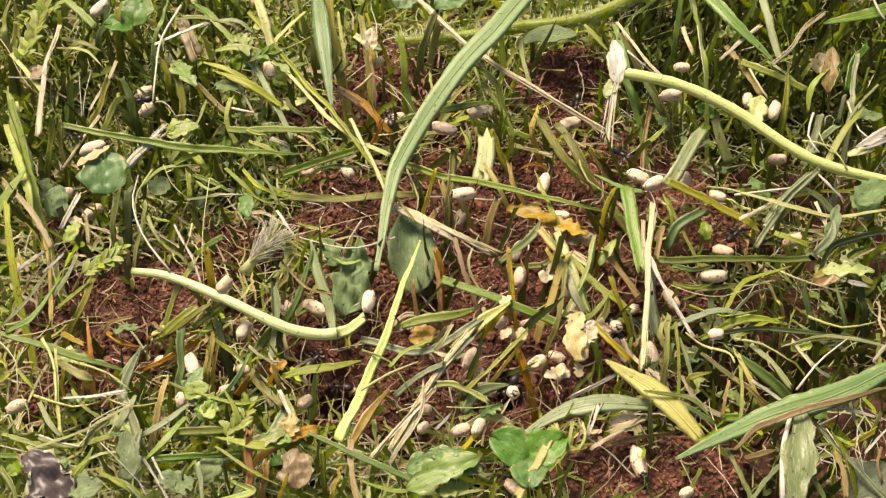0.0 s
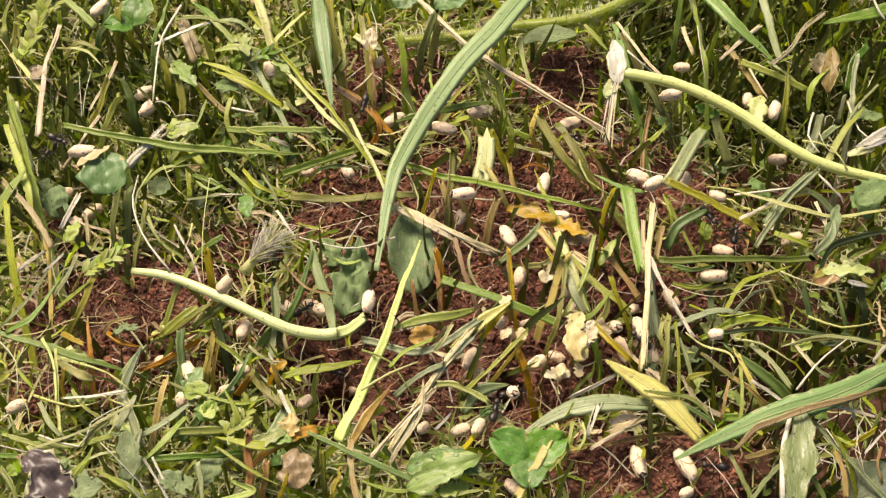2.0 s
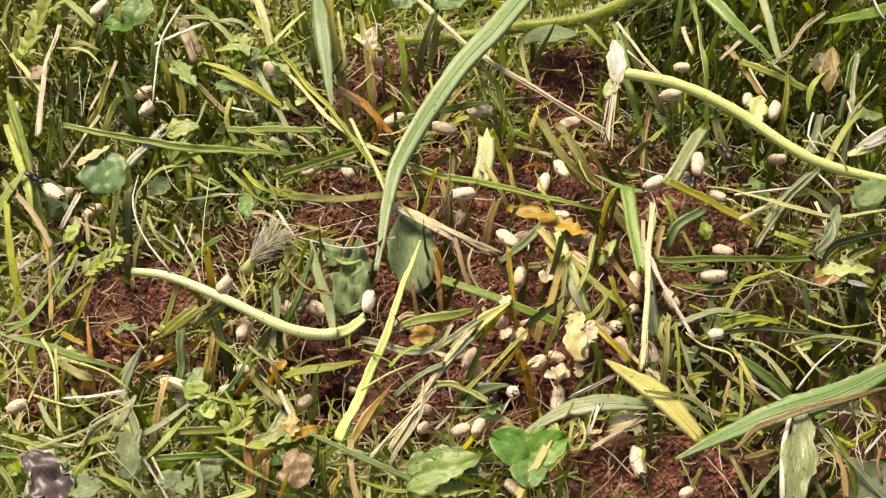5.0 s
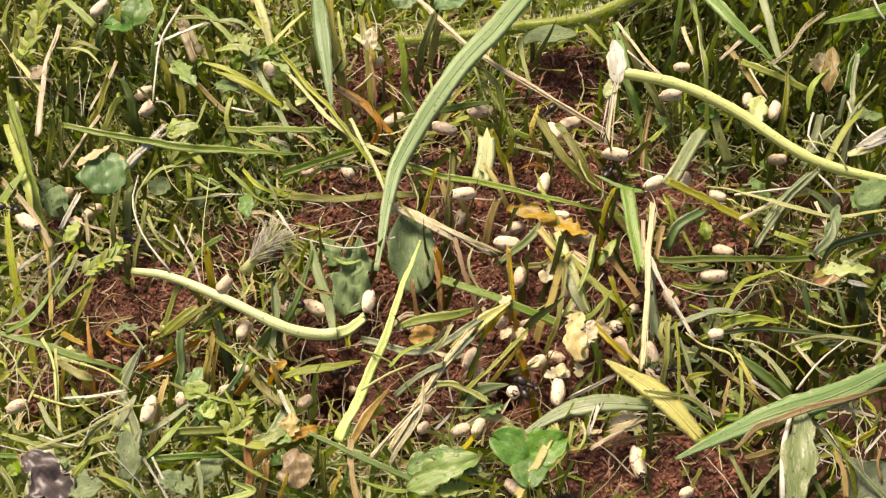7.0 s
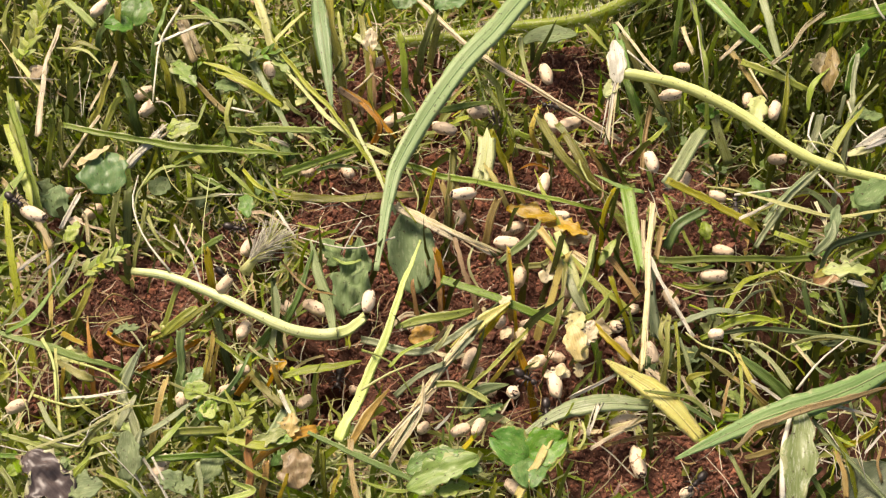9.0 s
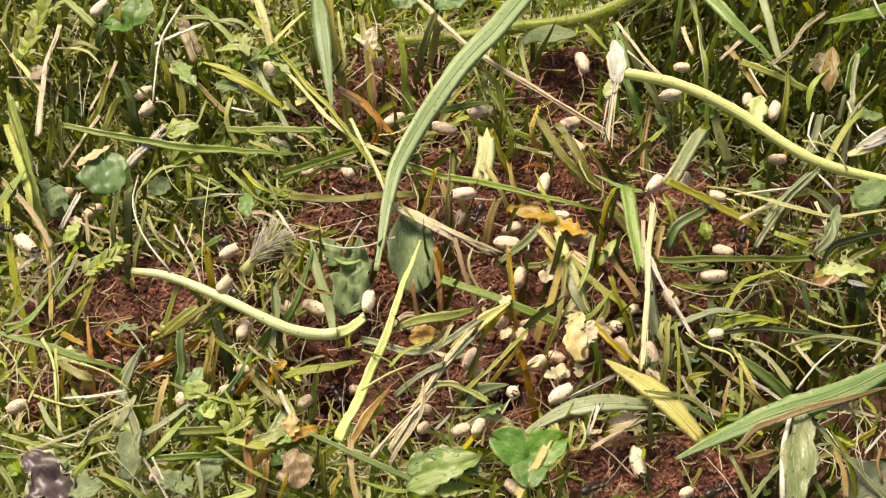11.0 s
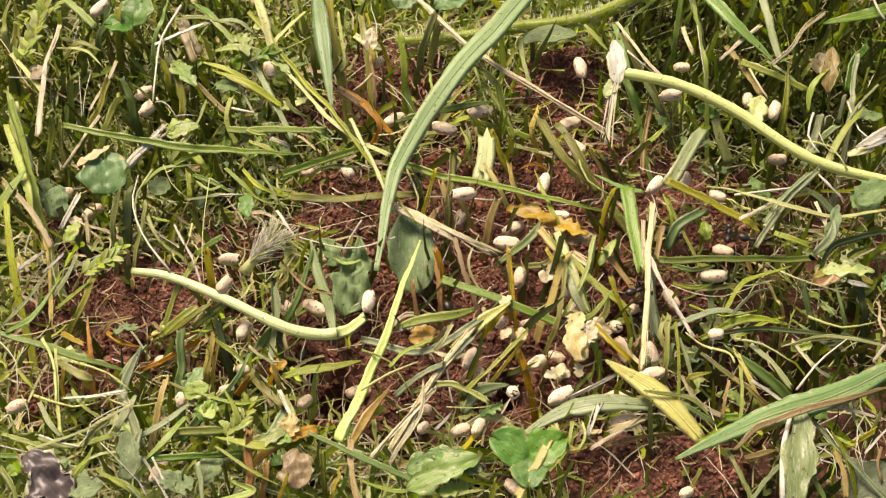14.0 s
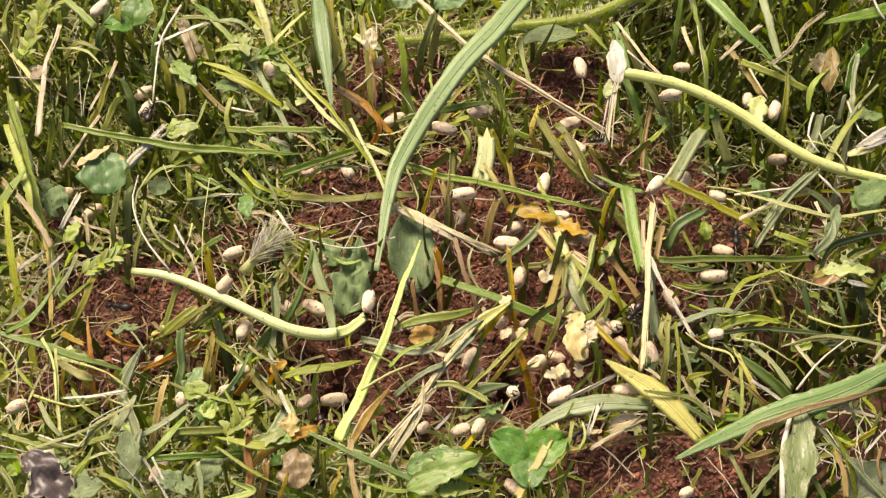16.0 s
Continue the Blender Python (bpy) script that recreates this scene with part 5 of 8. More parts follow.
blade("straw", 0.6, "cut", (61.0, 2.4, 10.0), (61.5, -0.2, 10.0), (62.4, -3.1, 9.0))
blade("lime", 1.2, "cut", (53.3, -3.3, 9.0), (56.0, -4.6, 9.0), (59.1, -5.2, 8.0))
blade("white", 0.8, "tip", (63.2, -13.2, 10.0), (64.7, -13.7, 10.0), (66.4, -14.3, 10.0))
blade("straw", 0.4, "cut", (59.2, -14.2, 10.0), (63.5, -10.4, 11.0), (68.7, -7.4, 11.0))
blade("grey", 1.1, "tip", (35.2, -20.6, 8.0), (39.0, -19.0, 9.0), (43.5, -17.9, 9.0), (48.9, -18.6, 8.0))
fibre("straw", 0.09, (35.8, -13.2, 9.0), (39.4, -14.8, 9.0), (43.9, -15.3, 9.0), (49.5, -13.1, 9.0))
blade("dark", 1.3, "cut", (66.8, -17.4, 4.0), (65.8, -14.4, 8.0), (64.9, -11.0, 10.0))
blade("sap", 0.6, "cut", (-60.8, -23.4, 10.0), (-58.3, -27.5, 10.0), (-57.0, -33.1, 9.0))
blade("olive", 1.4, "both", (-59.1, -25.4, 7.0), (-54.7, -28.7, 8.0), (-52.7, -29.0, 7.0))
blade("yellow", 0.8, "cut", (-57.7, -29.8, 5.0), (-57.0, -29.5, 8.0), (-56.5, -28.7, 10.0))
fibre("white", 0.10, (-52.5, -33.7, 10.0), (-48.5, -33.1, 10.0), (-45.7, -32.6, 10.0))
fibre("white", 0.10, (-51.0, -37.7, 10.0), (-48.5, -35.8, 10.0), (-45.3, -34.2, 10.0))
blade("yellow", 0.7, "cut", (-36.8, -29.0, 5.0), (-35.9, -27.9, 8.0), (-35.3, -25.8, 10.0))
blade("grey", 1.1, "tip", (-45.1, -38.9, 7.0), (-40.2, -36.1, 8.0), (-35.9, -32.9, 9.0))
blade("silver", 1.0, "cut", (-35.0, -43.4, 9.0), (-34.5, -45.8, 8.0), (-34.1, -48.8, 7.0))
blade("tan", 1.1, "cut", (-25.9, -47.5, 4.0), (-25.2, -45.9, 8.0), (-25.0, -43.7, 10.0))
blade("yellow", 0.8, "cut", (-23.5, -47.9, 5.0), (-22.7, -47.3, 8.0), (-22.0, -46.3, 10.0))
blade("olive", 1.0, "cut", (-16.9, -47.5, 4.0), (-17.1, -45.3, 8.0), (-17.3, -42.1, 10.0))
blade("yellow", 0.8, "cut", (-16.0, -47.9, 5.0), (-15.2, -46.6, 8.0), (-14.5, -44.8, 10.0))
blade("tan", 1.0, "cut", (-13.5, -39.4, 8.0), (-13.1, -44.0, 8.0), (-12.2, -48.8, 7.0))
fibre("tan", 0.10, (7.0, -36.9, 6.0), (9.4, -35.0, 7.0), (14.5, -33.5, 7.0))
fibre("tan", 0.09, (8.7, -36.4, 6.0), (10.7, -35.4, 7.0), (14.6, -33.7, 7.0))
fibre("tan", 0.08, (14.4, -33.7, 7.0), (14.7, -31.6, 7.0), (14.3, -30.1, 7.0))
blade("white", 0.8, "cut", (18.9, -32.2, 7.0), (22.3, -30.8, 8.0), (25.8, -28.7, 8.0))
blade("yellow", 1.0, "tip", (43.2, -42.7, 9.0), (45.4, -42.0, 9.0), (48.2, -41.3, 9.0))
blade("olive", 0.8, "cut", (40.9, -40.6, 8.0), (42.3, -44.7, 8.0), (43.9, -48.8, 7.0))
blade("tan", 1.0, "cut", (56.3, -41.7, 9.0), (56.9, -45.3, 9.0), (56.8, -49.2, 8.0))
blade("silver", 0.7, "cut", (53.6, -37.2, 10.0), (58.3, -43.6, 9.0), (62.7, -49.0, 8.0))
blade("tan", 0.8, "cut", (43.3, -29.7, 9.0), (45.7, -32.1, 9.0), (48.2, -34.2, 8.0))
blade("lime", 0.6, "cut", (44.3, -28.3, 10.0), (44.1, -33.2, 10.0), (43.2, -37.1, 9.0))
blade("dark", 1.1, "cut", (62.2, -21.4, 8.0), (59.2, -23.4, 8.0), (56.9, -21.9, 8.0))
blade("silver", 0.5, "cut", (76.1, 27.4, 11.0), (71.8, 22.8, 11.0), (69.5, 19.8, 10.0))
blade("white", 0.5, "cut", (79.0, 48.0, 12.0), (79.5, 44.8, 12.0), (80.7, 43.2, 11.0))
blade("orange", 0.8, "cut", (-3.8, -17.4, 4.0), (-4.4, -15.1, 7.0), (-4.9, -12.7, 9.0))
blade("orange", 1.2, "cut", (-0.2, -9.9, 4.0), (-0.5, -8.1, 7.0), (-1.4, -6.2, 9.0))
blade("tan", 0.9, "cut", (4.9, -12.7, 4.0), (3.4, -9.2, 7.0), (2.0, -4.5, 9.0))
blade("yellow", 0.8, "cut", (11.4, -18.5, 4.0), (10.9, -12.0, 8.0), (10.3, -6.9, 10.0))
blade("lime", 0.9, "tip", (19.9, -19.2, 6.0), (23.2, -18.5, 9.0), (26.7, -13.8, 9.0))
blade("olive", 0.9, "cut", (16.6, -21.1, 4.0), (18.1, -18.3, 8.0), (19.4, -10.2, 10.0))
blade("yellow", 0.8, "cut", (6.5, -30.1, 6.0), (9.0, -27.9, 9.0), (12.1, -23.5, 9.0))
fibre("white", 0.10, (-67.0, -24.1, 10.0), (-63.9, -27.5, 10.0), (-62.9, -32.9, 9.0))
fibre("white", 0.10, (-62.8, -25.7, 11.0), (-63.1, -27.3, 11.0), (-63.7, -28.3, 10.0))
fibre("pale", 0.10, (-61.9, -33.2, 10.0), (-60.4, -35.8, 10.0), (-60.0, -38.4, 9.0))
blade("lime", 0.8, "tip", (-63.9, -39.0, 9.0), (-58.9, -40.6, 9.0), (-54.8, -41.5, 8.0))
fibre("white", 0.10, (-63.4, -41.3, 10.0), (-59.1, -42.4, 10.0), (-56.6, -42.4, 9.0))
blade("green", 0.9, "cut", (-64.2, -41.9, 8.0), (-59.7, -42.1, 8.0), (-55.4, -41.9, 8.0))
blade("silver", 0.8, "cut", (-59.4, -33.8, 9.0), (-56.9, -37.5, 9.0), (-55.2, -39.1, 8.0))
fibre("white", 0.10, (-48.7, -41.4, 11.0), (-45.6, -44.1, 10.0), (-41.5, -47.9, 9.0))
blade("lime", 0.9, "both", (-52.0, -40.8, 8.0), (-50.7, -38.4, 9.0), (-48.6, -36.6, 9.0))
blade("lime", 0.8, "cut", (-53.0, -45.8, 7.0), (-51.1, -43.8, 9.0), (-50.0, -42.0, 10.0))
blade("pale", 0.5, "cut", (-50.3, -43.4, 10.0), (-48.6, -42.7, 10.0), (-46.4, -42.3, 10.0))
blade("silver", 0.7, "cut", (-45.7, -46.0, 9.0), (-43.7, -47.6, 9.0), (-42.0, -49.2, 8.0))
blade("olive", 0.9, "cut", (-63.4, -43.8, 8.0), (-61.3, -46.4, 8.0), (-60.3, -48.8, 7.0))
blade("lime", 0.6, "tip", (-64.0, -28.1, 9.0), (-62.2, -30.1, 9.0), (-60.6, -31.6, 8.0))
blade("lime", 0.7, "cut", (-55.0, -31.6, 9.0), (-52.7, -34.4, 9.0), (-50.3, -36.1, 8.0))
blade("silver", 0.8, "cut", (35.8, -22.8, 9.0), (36.9, -26.4, 8.0), (37.3, -28.6, 7.0))
blade("silver", 0.6, "cut", (35.0, -23.8, 9.0), (34.5, -25.6, 8.0), (34.3, -27.3, 7.0))
blade("pale", 0.5, "tip", (43.6, -27.7, 10.0), (42.8, -26.1, 10.0), (39.4, -24.9, 10.0), (36.9, -22.4, 10.0))
blade("green", 0.9, "cut", (33.6, -32.6, 8.0), (36.8, -34.5, 8.0), (39.8, -36.1, 7.0))
blade("lime", 0.8, "tip", (36.8, -40.2, 9.0), (39.1, -39.2, 9.0), (41.9, -37.5, 9.0))
blade("pale", 0.6, "tip", (67.1, -25.1, 10.0), (62.1, -23.6, 10.0), (57.0, -23.3, 10.0), (51.4, -24.4, 9.0))
blade("silver", 0.6, "cut", (54.7, -24.4, 8.0), (56.0, -27.2, 8.0), (58.3, -28.6, 7.0))
fibre("white", 0.10, (55.3, -38.6, 10.0), (56.1, -40.5, 10.0), (57.3, -42.1, 9.0))
fibre("white", 0.09, (53.3, -41.4, 10.0), (55.5, -43.0, 10.0), (55.7, -46.4, 9.0))
fibre("straw", 0.09, (60.0, -39.5, 10.0), (58.8, -42.3, 10.0), (59.8, -45.5, 9.0))
blade("lime", 0.6, "both", (56.0, -39.0, 9.0), (57.5, -40.2, 9.0), (59.3, -41.1, 9.0))
blade("white", 0.4, "cut", (60.1, -42.5, 10.0), (61.9, -40.7, 10.0), (64.1, -38.6, 10.0))
blade("lime", 1.1, "tip", (-36.6, 10.3, 9.0), (-33.3, 6.7, 9.0), (-30.8, 4.6, 8.0))
blade("lime", 0.8, "both", (-34.5, 18.6, 10.0), (-31.2, 17.1, 10.0), (-28.4, 19.0, 9.0))
blade("lime", 0.8, "cut", (-45.3, 11.0, 9.0), (-41.3, 12.6, 10.0), (-37.2, 14.9, 10.0))
blade("lime", 0.7, "both", (-40.8, 6.8, 10.0), (-38.6, 4.9, 10.0), (-36.4, 5.9, 10.0))
blade("white", 1.0, "cut", (-29.6, 16.8, 9.0), (-28.0, 16.0, 9.0), (-26.3, 15.9, 8.0))
blade("lime", 1.0, "cut", (-42.1, 4.8, 8.0), (-42.3, 7.0, 9.0), (-42.6, 9.2, 10.0))
blade("green", 0.8, "tip", (-21.4, 10.8, 8.0), (-17.5, 11.0, 9.0), (-13.7, 10.0, 9.0))
blade("lime", 0.8, "tip", (-33.2, 16.2, 9.0), (-29.7, 14.7, 9.0), (-26.8, 12.7, 8.0))
blade("olive", 0.8, "cut", (-23.2, 35.2, 4.0), (-23.3, 35.7, 8.0), (-24.0, 38.3, 11.0))
blade("olive", 0.8, "cut", (-24.6, 33.8, 4.0), (-25.3, 34.5, 8.0), (-25.7, 36.2, 11.0))
# more clippings, shoots and fibres of the upper and side turf
blade("green", 0.8, "cut", (36.6, -8.8, 8.0), (40.1, -9.7, 8.0), (43.1, -8.8, 8.0))
blade("silver", 0.6, "cut", (44.1, -19.0, 9.0), (48.2, -14.8, 9.0), (51.4, -13.8, 9.0))
blade("lime", 0.6, "tip", (44.7, -22.4, 8.0), (48.7, -20.5, 9.0), (52.8, -19.0, 9.0))
blade("olive", 0.8, "cut", (48.2, -20.6, 5.0), (49.2, -18.3, 8.0), (49.7, -16.0, 10.0))
blade("dark", 1.2, "cut", (58.4, -19.0, 4.0), (56.8, -17.3, 8.0), (56.2, -13.9, 10.0))
blade("yellow", 0.7, "cut", (53.7, -16.5, 5.0), (52.1, -15.2, 8.0), (50.7, -13.4, 10.0))
blade("silver", 0.9, "cut", (47.1, -23.4, 8.0), (49.7, -26.4, 8.0), (52.2, -30.7, 7.0))
blade("green", 1.2, "cut", (41.7, -34.9, 6.0), (45.4, -35.7, 8.0), (49.1, -35.5, 8.0))
blade("olive", 0.8, "tip", (39.2, -24.9, 8.0), (42.6, -28.3, 8.0), (45.4, -30.7, 7.0))
blade("tan", 0.5, "cut", (41.3, -34.9, 6.0), (41.9, -32.6, 8.0), (42.7, -30.1, 9.0))
blade("silver", 0.6, "cut", (60.2, -32.2, 8.0), (60.1, -36.4, 9.0), (60.7, -39.2, 9.0))
fibre("white", 0.09, (61.3, -36.5, 10.0), (59.5, -39.2, 10.0), (59.4, -42.3, 10.0), (59.8, -46.2, 9.0))
blade("lime", 0.8, "cut", (64.2, -35.5, 9.0), (61.8, -39.2, 9.0), (60.5, -41.8, 9.0))
blade("tan", 0.5, "cut", (63.1, -41.0, 9.0), (62.1, -43.6, 9.0), (62.4, -45.8, 8.0))
blade("silver", 0.5, "tip", (49.5, -43.2, 10.0), (53.0, -41.4, 10.0), (56.7, -40.5, 9.0))
fibre("white", 0.10, (49.3, -46.7, 10.0), (52.6, -43.6, 10.0), (54.8, -41.4, 10.0))
blade("green", 0.8, "cut", (52.2, -44.0, 8.0), (53.4, -46.6, 8.0), (54.2, -48.8, 7.0))
blade("silver", 0.8, "cut", (43.5, -48.8, 8.0), (45.9, -45.8, 8.0), (48.4, -43.6, 9.0))
blade("lime", 0.8, "tip", (-13.0, -8.4, 9.0), (-15.4, -9.3, 9.0), (-17.6, -7.2, 8.0))
blade("pale", 0.5, "cut", (16.5, -37.3, 9.0), (17.6, -41.0, 9.0), (18.4, -41.4, 8.0))
blade("lime", 0.7, "cut", (18.8, -36.9, 9.0), (18.3, -39.6, 9.0), (17.6, -41.4, 8.0))
blade("pale", 0.5, "cut", (19.3, -41.4, 8.0), (20.5, -39.6, 9.0), (20.3, -36.9, 9.0))
blade("yellow", 0.7, "both", (17.6, -41.4, 8.0), (19.3, -40.9, 8.0), (20.9, -40.5, 8.0))
blade("green", 0.8, "both", (0.0, -44.9, 8.0), (2.9, -44.5, 9.0), (5.3, -44.7, 8.0))
blade("lime", 0.6, "tip", (0.5, -48.3, 8.0), (3.7, -48.1, 9.0), (6.1, -47.1, 8.0))
fibre("pale", 0.10, (0.5, -34.6, 9.0), (4.6, -34.8, 9.0), (7.3, -34.4, 9.0))
blade("lime", 0.8, "tip", (-35.0, -22.4, 8.0), (-32.0, -25.0, 9.0), (-29.4, -26.9, 8.0))
blade("green", 0.8, "cut", (-32.7, -32.2, 8.0), (-30.3, -28.9, 9.0), (-29.4, -25.5, 9.0))
blade("pale", 0.5, "cut", (-29.3, -24.8, 10.0), (-27.3, -26.6, 10.0), (-24.8, -28.0, 10.0))
fibre("white", 0.10, (-26.2, -26.1, 10.0), (-25.3, -27.5, 10.0), (-23.6, -27.5, 10.0))
blade("olive", 1.3, "cut", (-29.8, -26.7, 5.0), (-26.6, -30.7, 7.0), (-23.9, -33.5, 7.0))
# leaves and clovers
leaf("cream", 6.1, 3.8, (20.9, -26.4, 8.0), 12, 10, 0, label="crumbling cream-coloured papery flake on the soil", ragged=0.2, crumple=0.06)
leaf("cream", 4.0, 2.7, (19.6, -21.4, 8.0), -29, 10, 0, ragged=0.3, crumple=0.06)
leaf("cream", 2.9, 1.9, (22.1, -22.9, 8.0), -30, 10, 0, ragged=0.3, crumple=0.06)
leaf("cream", 2.3, 1.5, (20.7, -28.0, 6.0), 2, 10, 0, ragged=0.3, crumple=0.06)
leaf("cream", 1.9, 1.3, (17.3, -27.7, 6.0), -46, 10, 0, ragged=0.3, crumple=0.06)
leaf("cream", 2.0, 1.5, (13.5, -26.2, 6.0), -42, 10, 0, ragged=0.3, crumple=0.06)
leaf("cream", 2.4, 1.5, (8.9, -21.2, 6.0), -49, 10, 0, ragged=0.3, crumple=0.06)
leaf("cream", 4.1, 2.3, (15.9, -10.7, 6.0), -36, 10, 0, ragged=0.3, crumple=0.06)
leaf("orange", 9.0, 3.4, (10.6, 4.0, 6.0), -114, 10, 0, label="torn orange-yellow leaf strip on the soil", ragged=0.4, crumple=0.05)
leaf("orange", 7.5, 2.9, (17.2, 1.4, 6.0), -120, 10, 0, ragged=0.45, crumple=0.06)
leaf("tan", 4.9, 2.5, (20.1, -2.3, 5.0), -76, 10, 0, ragged=0.45, crumple=0.1)
eaten = clover("clover", (-55.5, 4.6, 9.0), [(8.0, 8.8, 10)], "eaten clover leaflet with a torn pale edge")
part("torn_edge", leaf_mesh("torn_edge", 6.4, 1.5, M["cream"], 9, 0, 0.5, 0.1, 0.05), eaten, "pale dry torn leaf edge", pose(-0.0052, 0.0042, 0.0022, 4, 0, -50))
leaf("brown", 10.2, 6.9, (-51.8, -49.6, 9.0), 48, 10, 0, label="dead grey-brown crumpled leaf on the turf", ragged=0.3, crumple=0.12)
leaf("tan", 4.0, 1.3, (-57.3, -44.0, 9.0), 72, 10, 0)
leaf("white", 9.0, 3.4, (30.4, 26.7, 12.0), 1, 10, 0, label="bleached papery leaf sheath at a stalk's end", ragged=0.12, crumple=0.03)
leaf("pale", 5.4, 2.5, (30.7, 28.4, 11.0), -212, 10, 0, ragged=0.2, crumple=0.06)
leaf("sage", 10.2, 4.6, (14.8, 43.0, 6.0), -91, 10, 0, label="dull green oval leaf under the creeping stem", ragged=0.12, crumple=0.04)
leaf("pale", 7.4, 3.8, (52.3, 19.0, 9.0), -28, 10, 0, label="pale green chewed leaf scrap beside cocoons", ragged=0.3, crumple=0.05)
leaf("silver", 14.9, 5.0, (49.2, -50.9, 9.0), -10, 10, 0, label="pale green blotched grass leaf in the turf", ragged=0.25, crumple=0.02)
leaf("sage", 15.4, 8.0, (-4.5, -10.9, 3.0), 5, 10, 0, label="dull green oval leaf lying on the soil", ragged=0.05, crumple=0.04)
leaf("sage", 13.2, 6.3, (-15.4, -16.5, 5.0), -8, 10, 0, label="folded blue-green wilted leaf", ragged=0.16, crumple=0.17)
leaf("sage", 5.4, 3.2, (-16.7, -8.1, 7.0), 33, 10, 0, ragged=0.5, crumple=0.1)
leaf("sage", 7.3, 3.8, (-44.4, -46.2, 9.0), 9, 10, 0, ragged=0.2, crumple=0.06)
leaf("sage", 5.3, 4.4, (-52.9, -47.9, 9.0), -82, 10, 0, ragged=0.3, crumple=0.08)
leaf("sage", 3.1, 2.9, (-37.9, -47.5, 8.0), -56, 10, 0, ragged=0.4, crumple=0.1)
leaf("dark", 7.8, 6.7, (57.8, -47.5, 6.0), -55, 10, 0, ragged=0.15, crumple=0.04)
leaf("lime", 4.0, 3.2, (-38.3, -32.7, 9.0), -73, 10, 0, ragged=0.2, crumple=0.06)
leaf("lime", 3.3, 2.3, (-35.2, -34.1, 9.0), -147, 10, 0, ragged=0.2, crumple=0.06)
leaf("lime", 4.2, 1.3, (-30.3, -38.3, 9.0), -5, 10, 0)
leaf("lime", 2.6, 1.2, (-30.3, -38.3, 9.0), 64, 10, 0)
leaf("lime", 3.1, 1.3, (-30.3, -38.3, 9.0), -63, 10, 0)
leaf("lime", 2.8, 1.2, (-30.3, -38.3, 9.0), -191, 10, 0)
leaf("lime", 5.9, 2.5, (-28.0, -41.0, 9.0), -70, 10, 0, ragged=0.3)
leaf("green", 4.2, 1.9, (-25.6, -39.6, 9.0), -102, 10, 0, ragged=0.3)
leaf("green", 11.1, 4.2, (-5.1, -47.5, 9.0), -69, 10, 0, label="bright green lobed leaf on the turf", ragged=0.4, crumple=0.05)
leaf("green", 7.4, 2.9, (-1.9, -41.8, 9.0), -125, 10, 0, ragged=0.4)
leaf("lime", 5.3, 3.2, (-39.0, 40.3, 9.0), -113, 10, 0, ragged=0.4)
leaf("lime", 7.4, 2.5, (-37.1, 41.8, 9.0), -162, 10, 0, ragged=0.4)
leaf("lime", 6.8, 2.1, (-31.0, 36.1, 9.0), -144, 10, 0, ragged=0.4)
leaf("green", 9.2, 3.2, (-48.6, 34.7, 9.0), -144, 10, 0, ragged=0.3)
leaf("lime", 4.9, 3.4, (-47.4, 18.1, 9.0), -74, 10, 0, ragged=0.4)
leaf("tan", 3.9, 2.3, (-72.7, 29.6, 10.0), -45, 10, 0, ragged=0.4)
leaf("lime", 7.9, 2.5, (59.6, -11.2, 10.0), -97, 10, 0, ragged=0.5)
leaf("pale", 4.5, 1.7, (68.5, 13.1, 9.0), -82, 10, 0)
leaf("sage", 5.8, 2.9, (70.2, 21.9, 9.0), -102, 10, 0, ragged=0.4)
leaf("sage", 7.3, 2.1, (61.9, -5.1, 9.0), -21, 10, 0, ragged=0.2)
leaf("sage", 6.7, 4.6, (68.0, 2.9, 9.0), -58, 10, 0, ragged=0.2)
leaf("lime", 5.4, 1.5, (24.9, -8.8, 8.0), -34, 10, 0)
leaf("tan", 10.0, 3.0, (67.9, 28.1, 8.0), -14, 10, 0, ragged=0.3)
clover("clover", (12.3, -42.3, 8.0), [(6.4, 6.2, 63), (6.3, 6.2, -64), (5.6, 5.8, -182)], "dark green three-part clover leaf")
clover("clover", (-57.0, 43.9, 9.0), [(6.2, 6.9, -15), (5.2, 5.2, -256)], "dark green clover leaf at the turf's edge")
leaf("grey", 5.7, 4.3, (-65.0, 3.7, 4.0), 2, 20, 0, ragged=0.25, crumple=0.12)
leaf("grey", 3.8, 4.8, (-66.8, 7.9, 4.0), 67, 20, 0, ragged=0.25, crumple=0.12)
leaf("grey", 3.9, 3.9, (-49.5, 8.5, 4.0), -39, 10, 0, ragged=0.25, crumple=0.12)
leaf("tan", 6.1, 5.0, (-20.5, -47.1, 8.0), 9, 10, 0, ragged=0.2, crumple=0.15)
leaf("green", 8.9, 4.0, (-5.2, -44.5, 8.0), -74, 10, 0, ragged=0.3)
leaf("green", 5.6, 2.7, (0.5, -43.2, 9.0), -112, 10, 0, ragged=0.3)
leaf("lime", 4.8, 2.4, (3.7, -46.6, 8.0), -249, 10, 0, ragged=0.3)
leaf("green", 5.8, 2.8, (-32.9, 4.6, 9.0), -167, 10, 0, ragged=0.25, crumple=0.12)
leaf("lime", 3.3, 2.5, (-34.1, -36.9, 9.0), -3, 10, 0, ragged=0.25, crumple=0.12)
leaf("lime", 2.5, 2.2, (-35.3, -33.2, 9.0), -111, 10, 0, ragged=0.25, crumple=0.12)
leaf("straw", 2.2, 1.9, (19.5, -27.2, 5.0), 67, 10, 0, crumple=0.2)
leaf("straw", 2.3, 1.8, (12.4, -21.1, 5.0), 7, 10, 0, ragged=0.25, crumple=0.12)
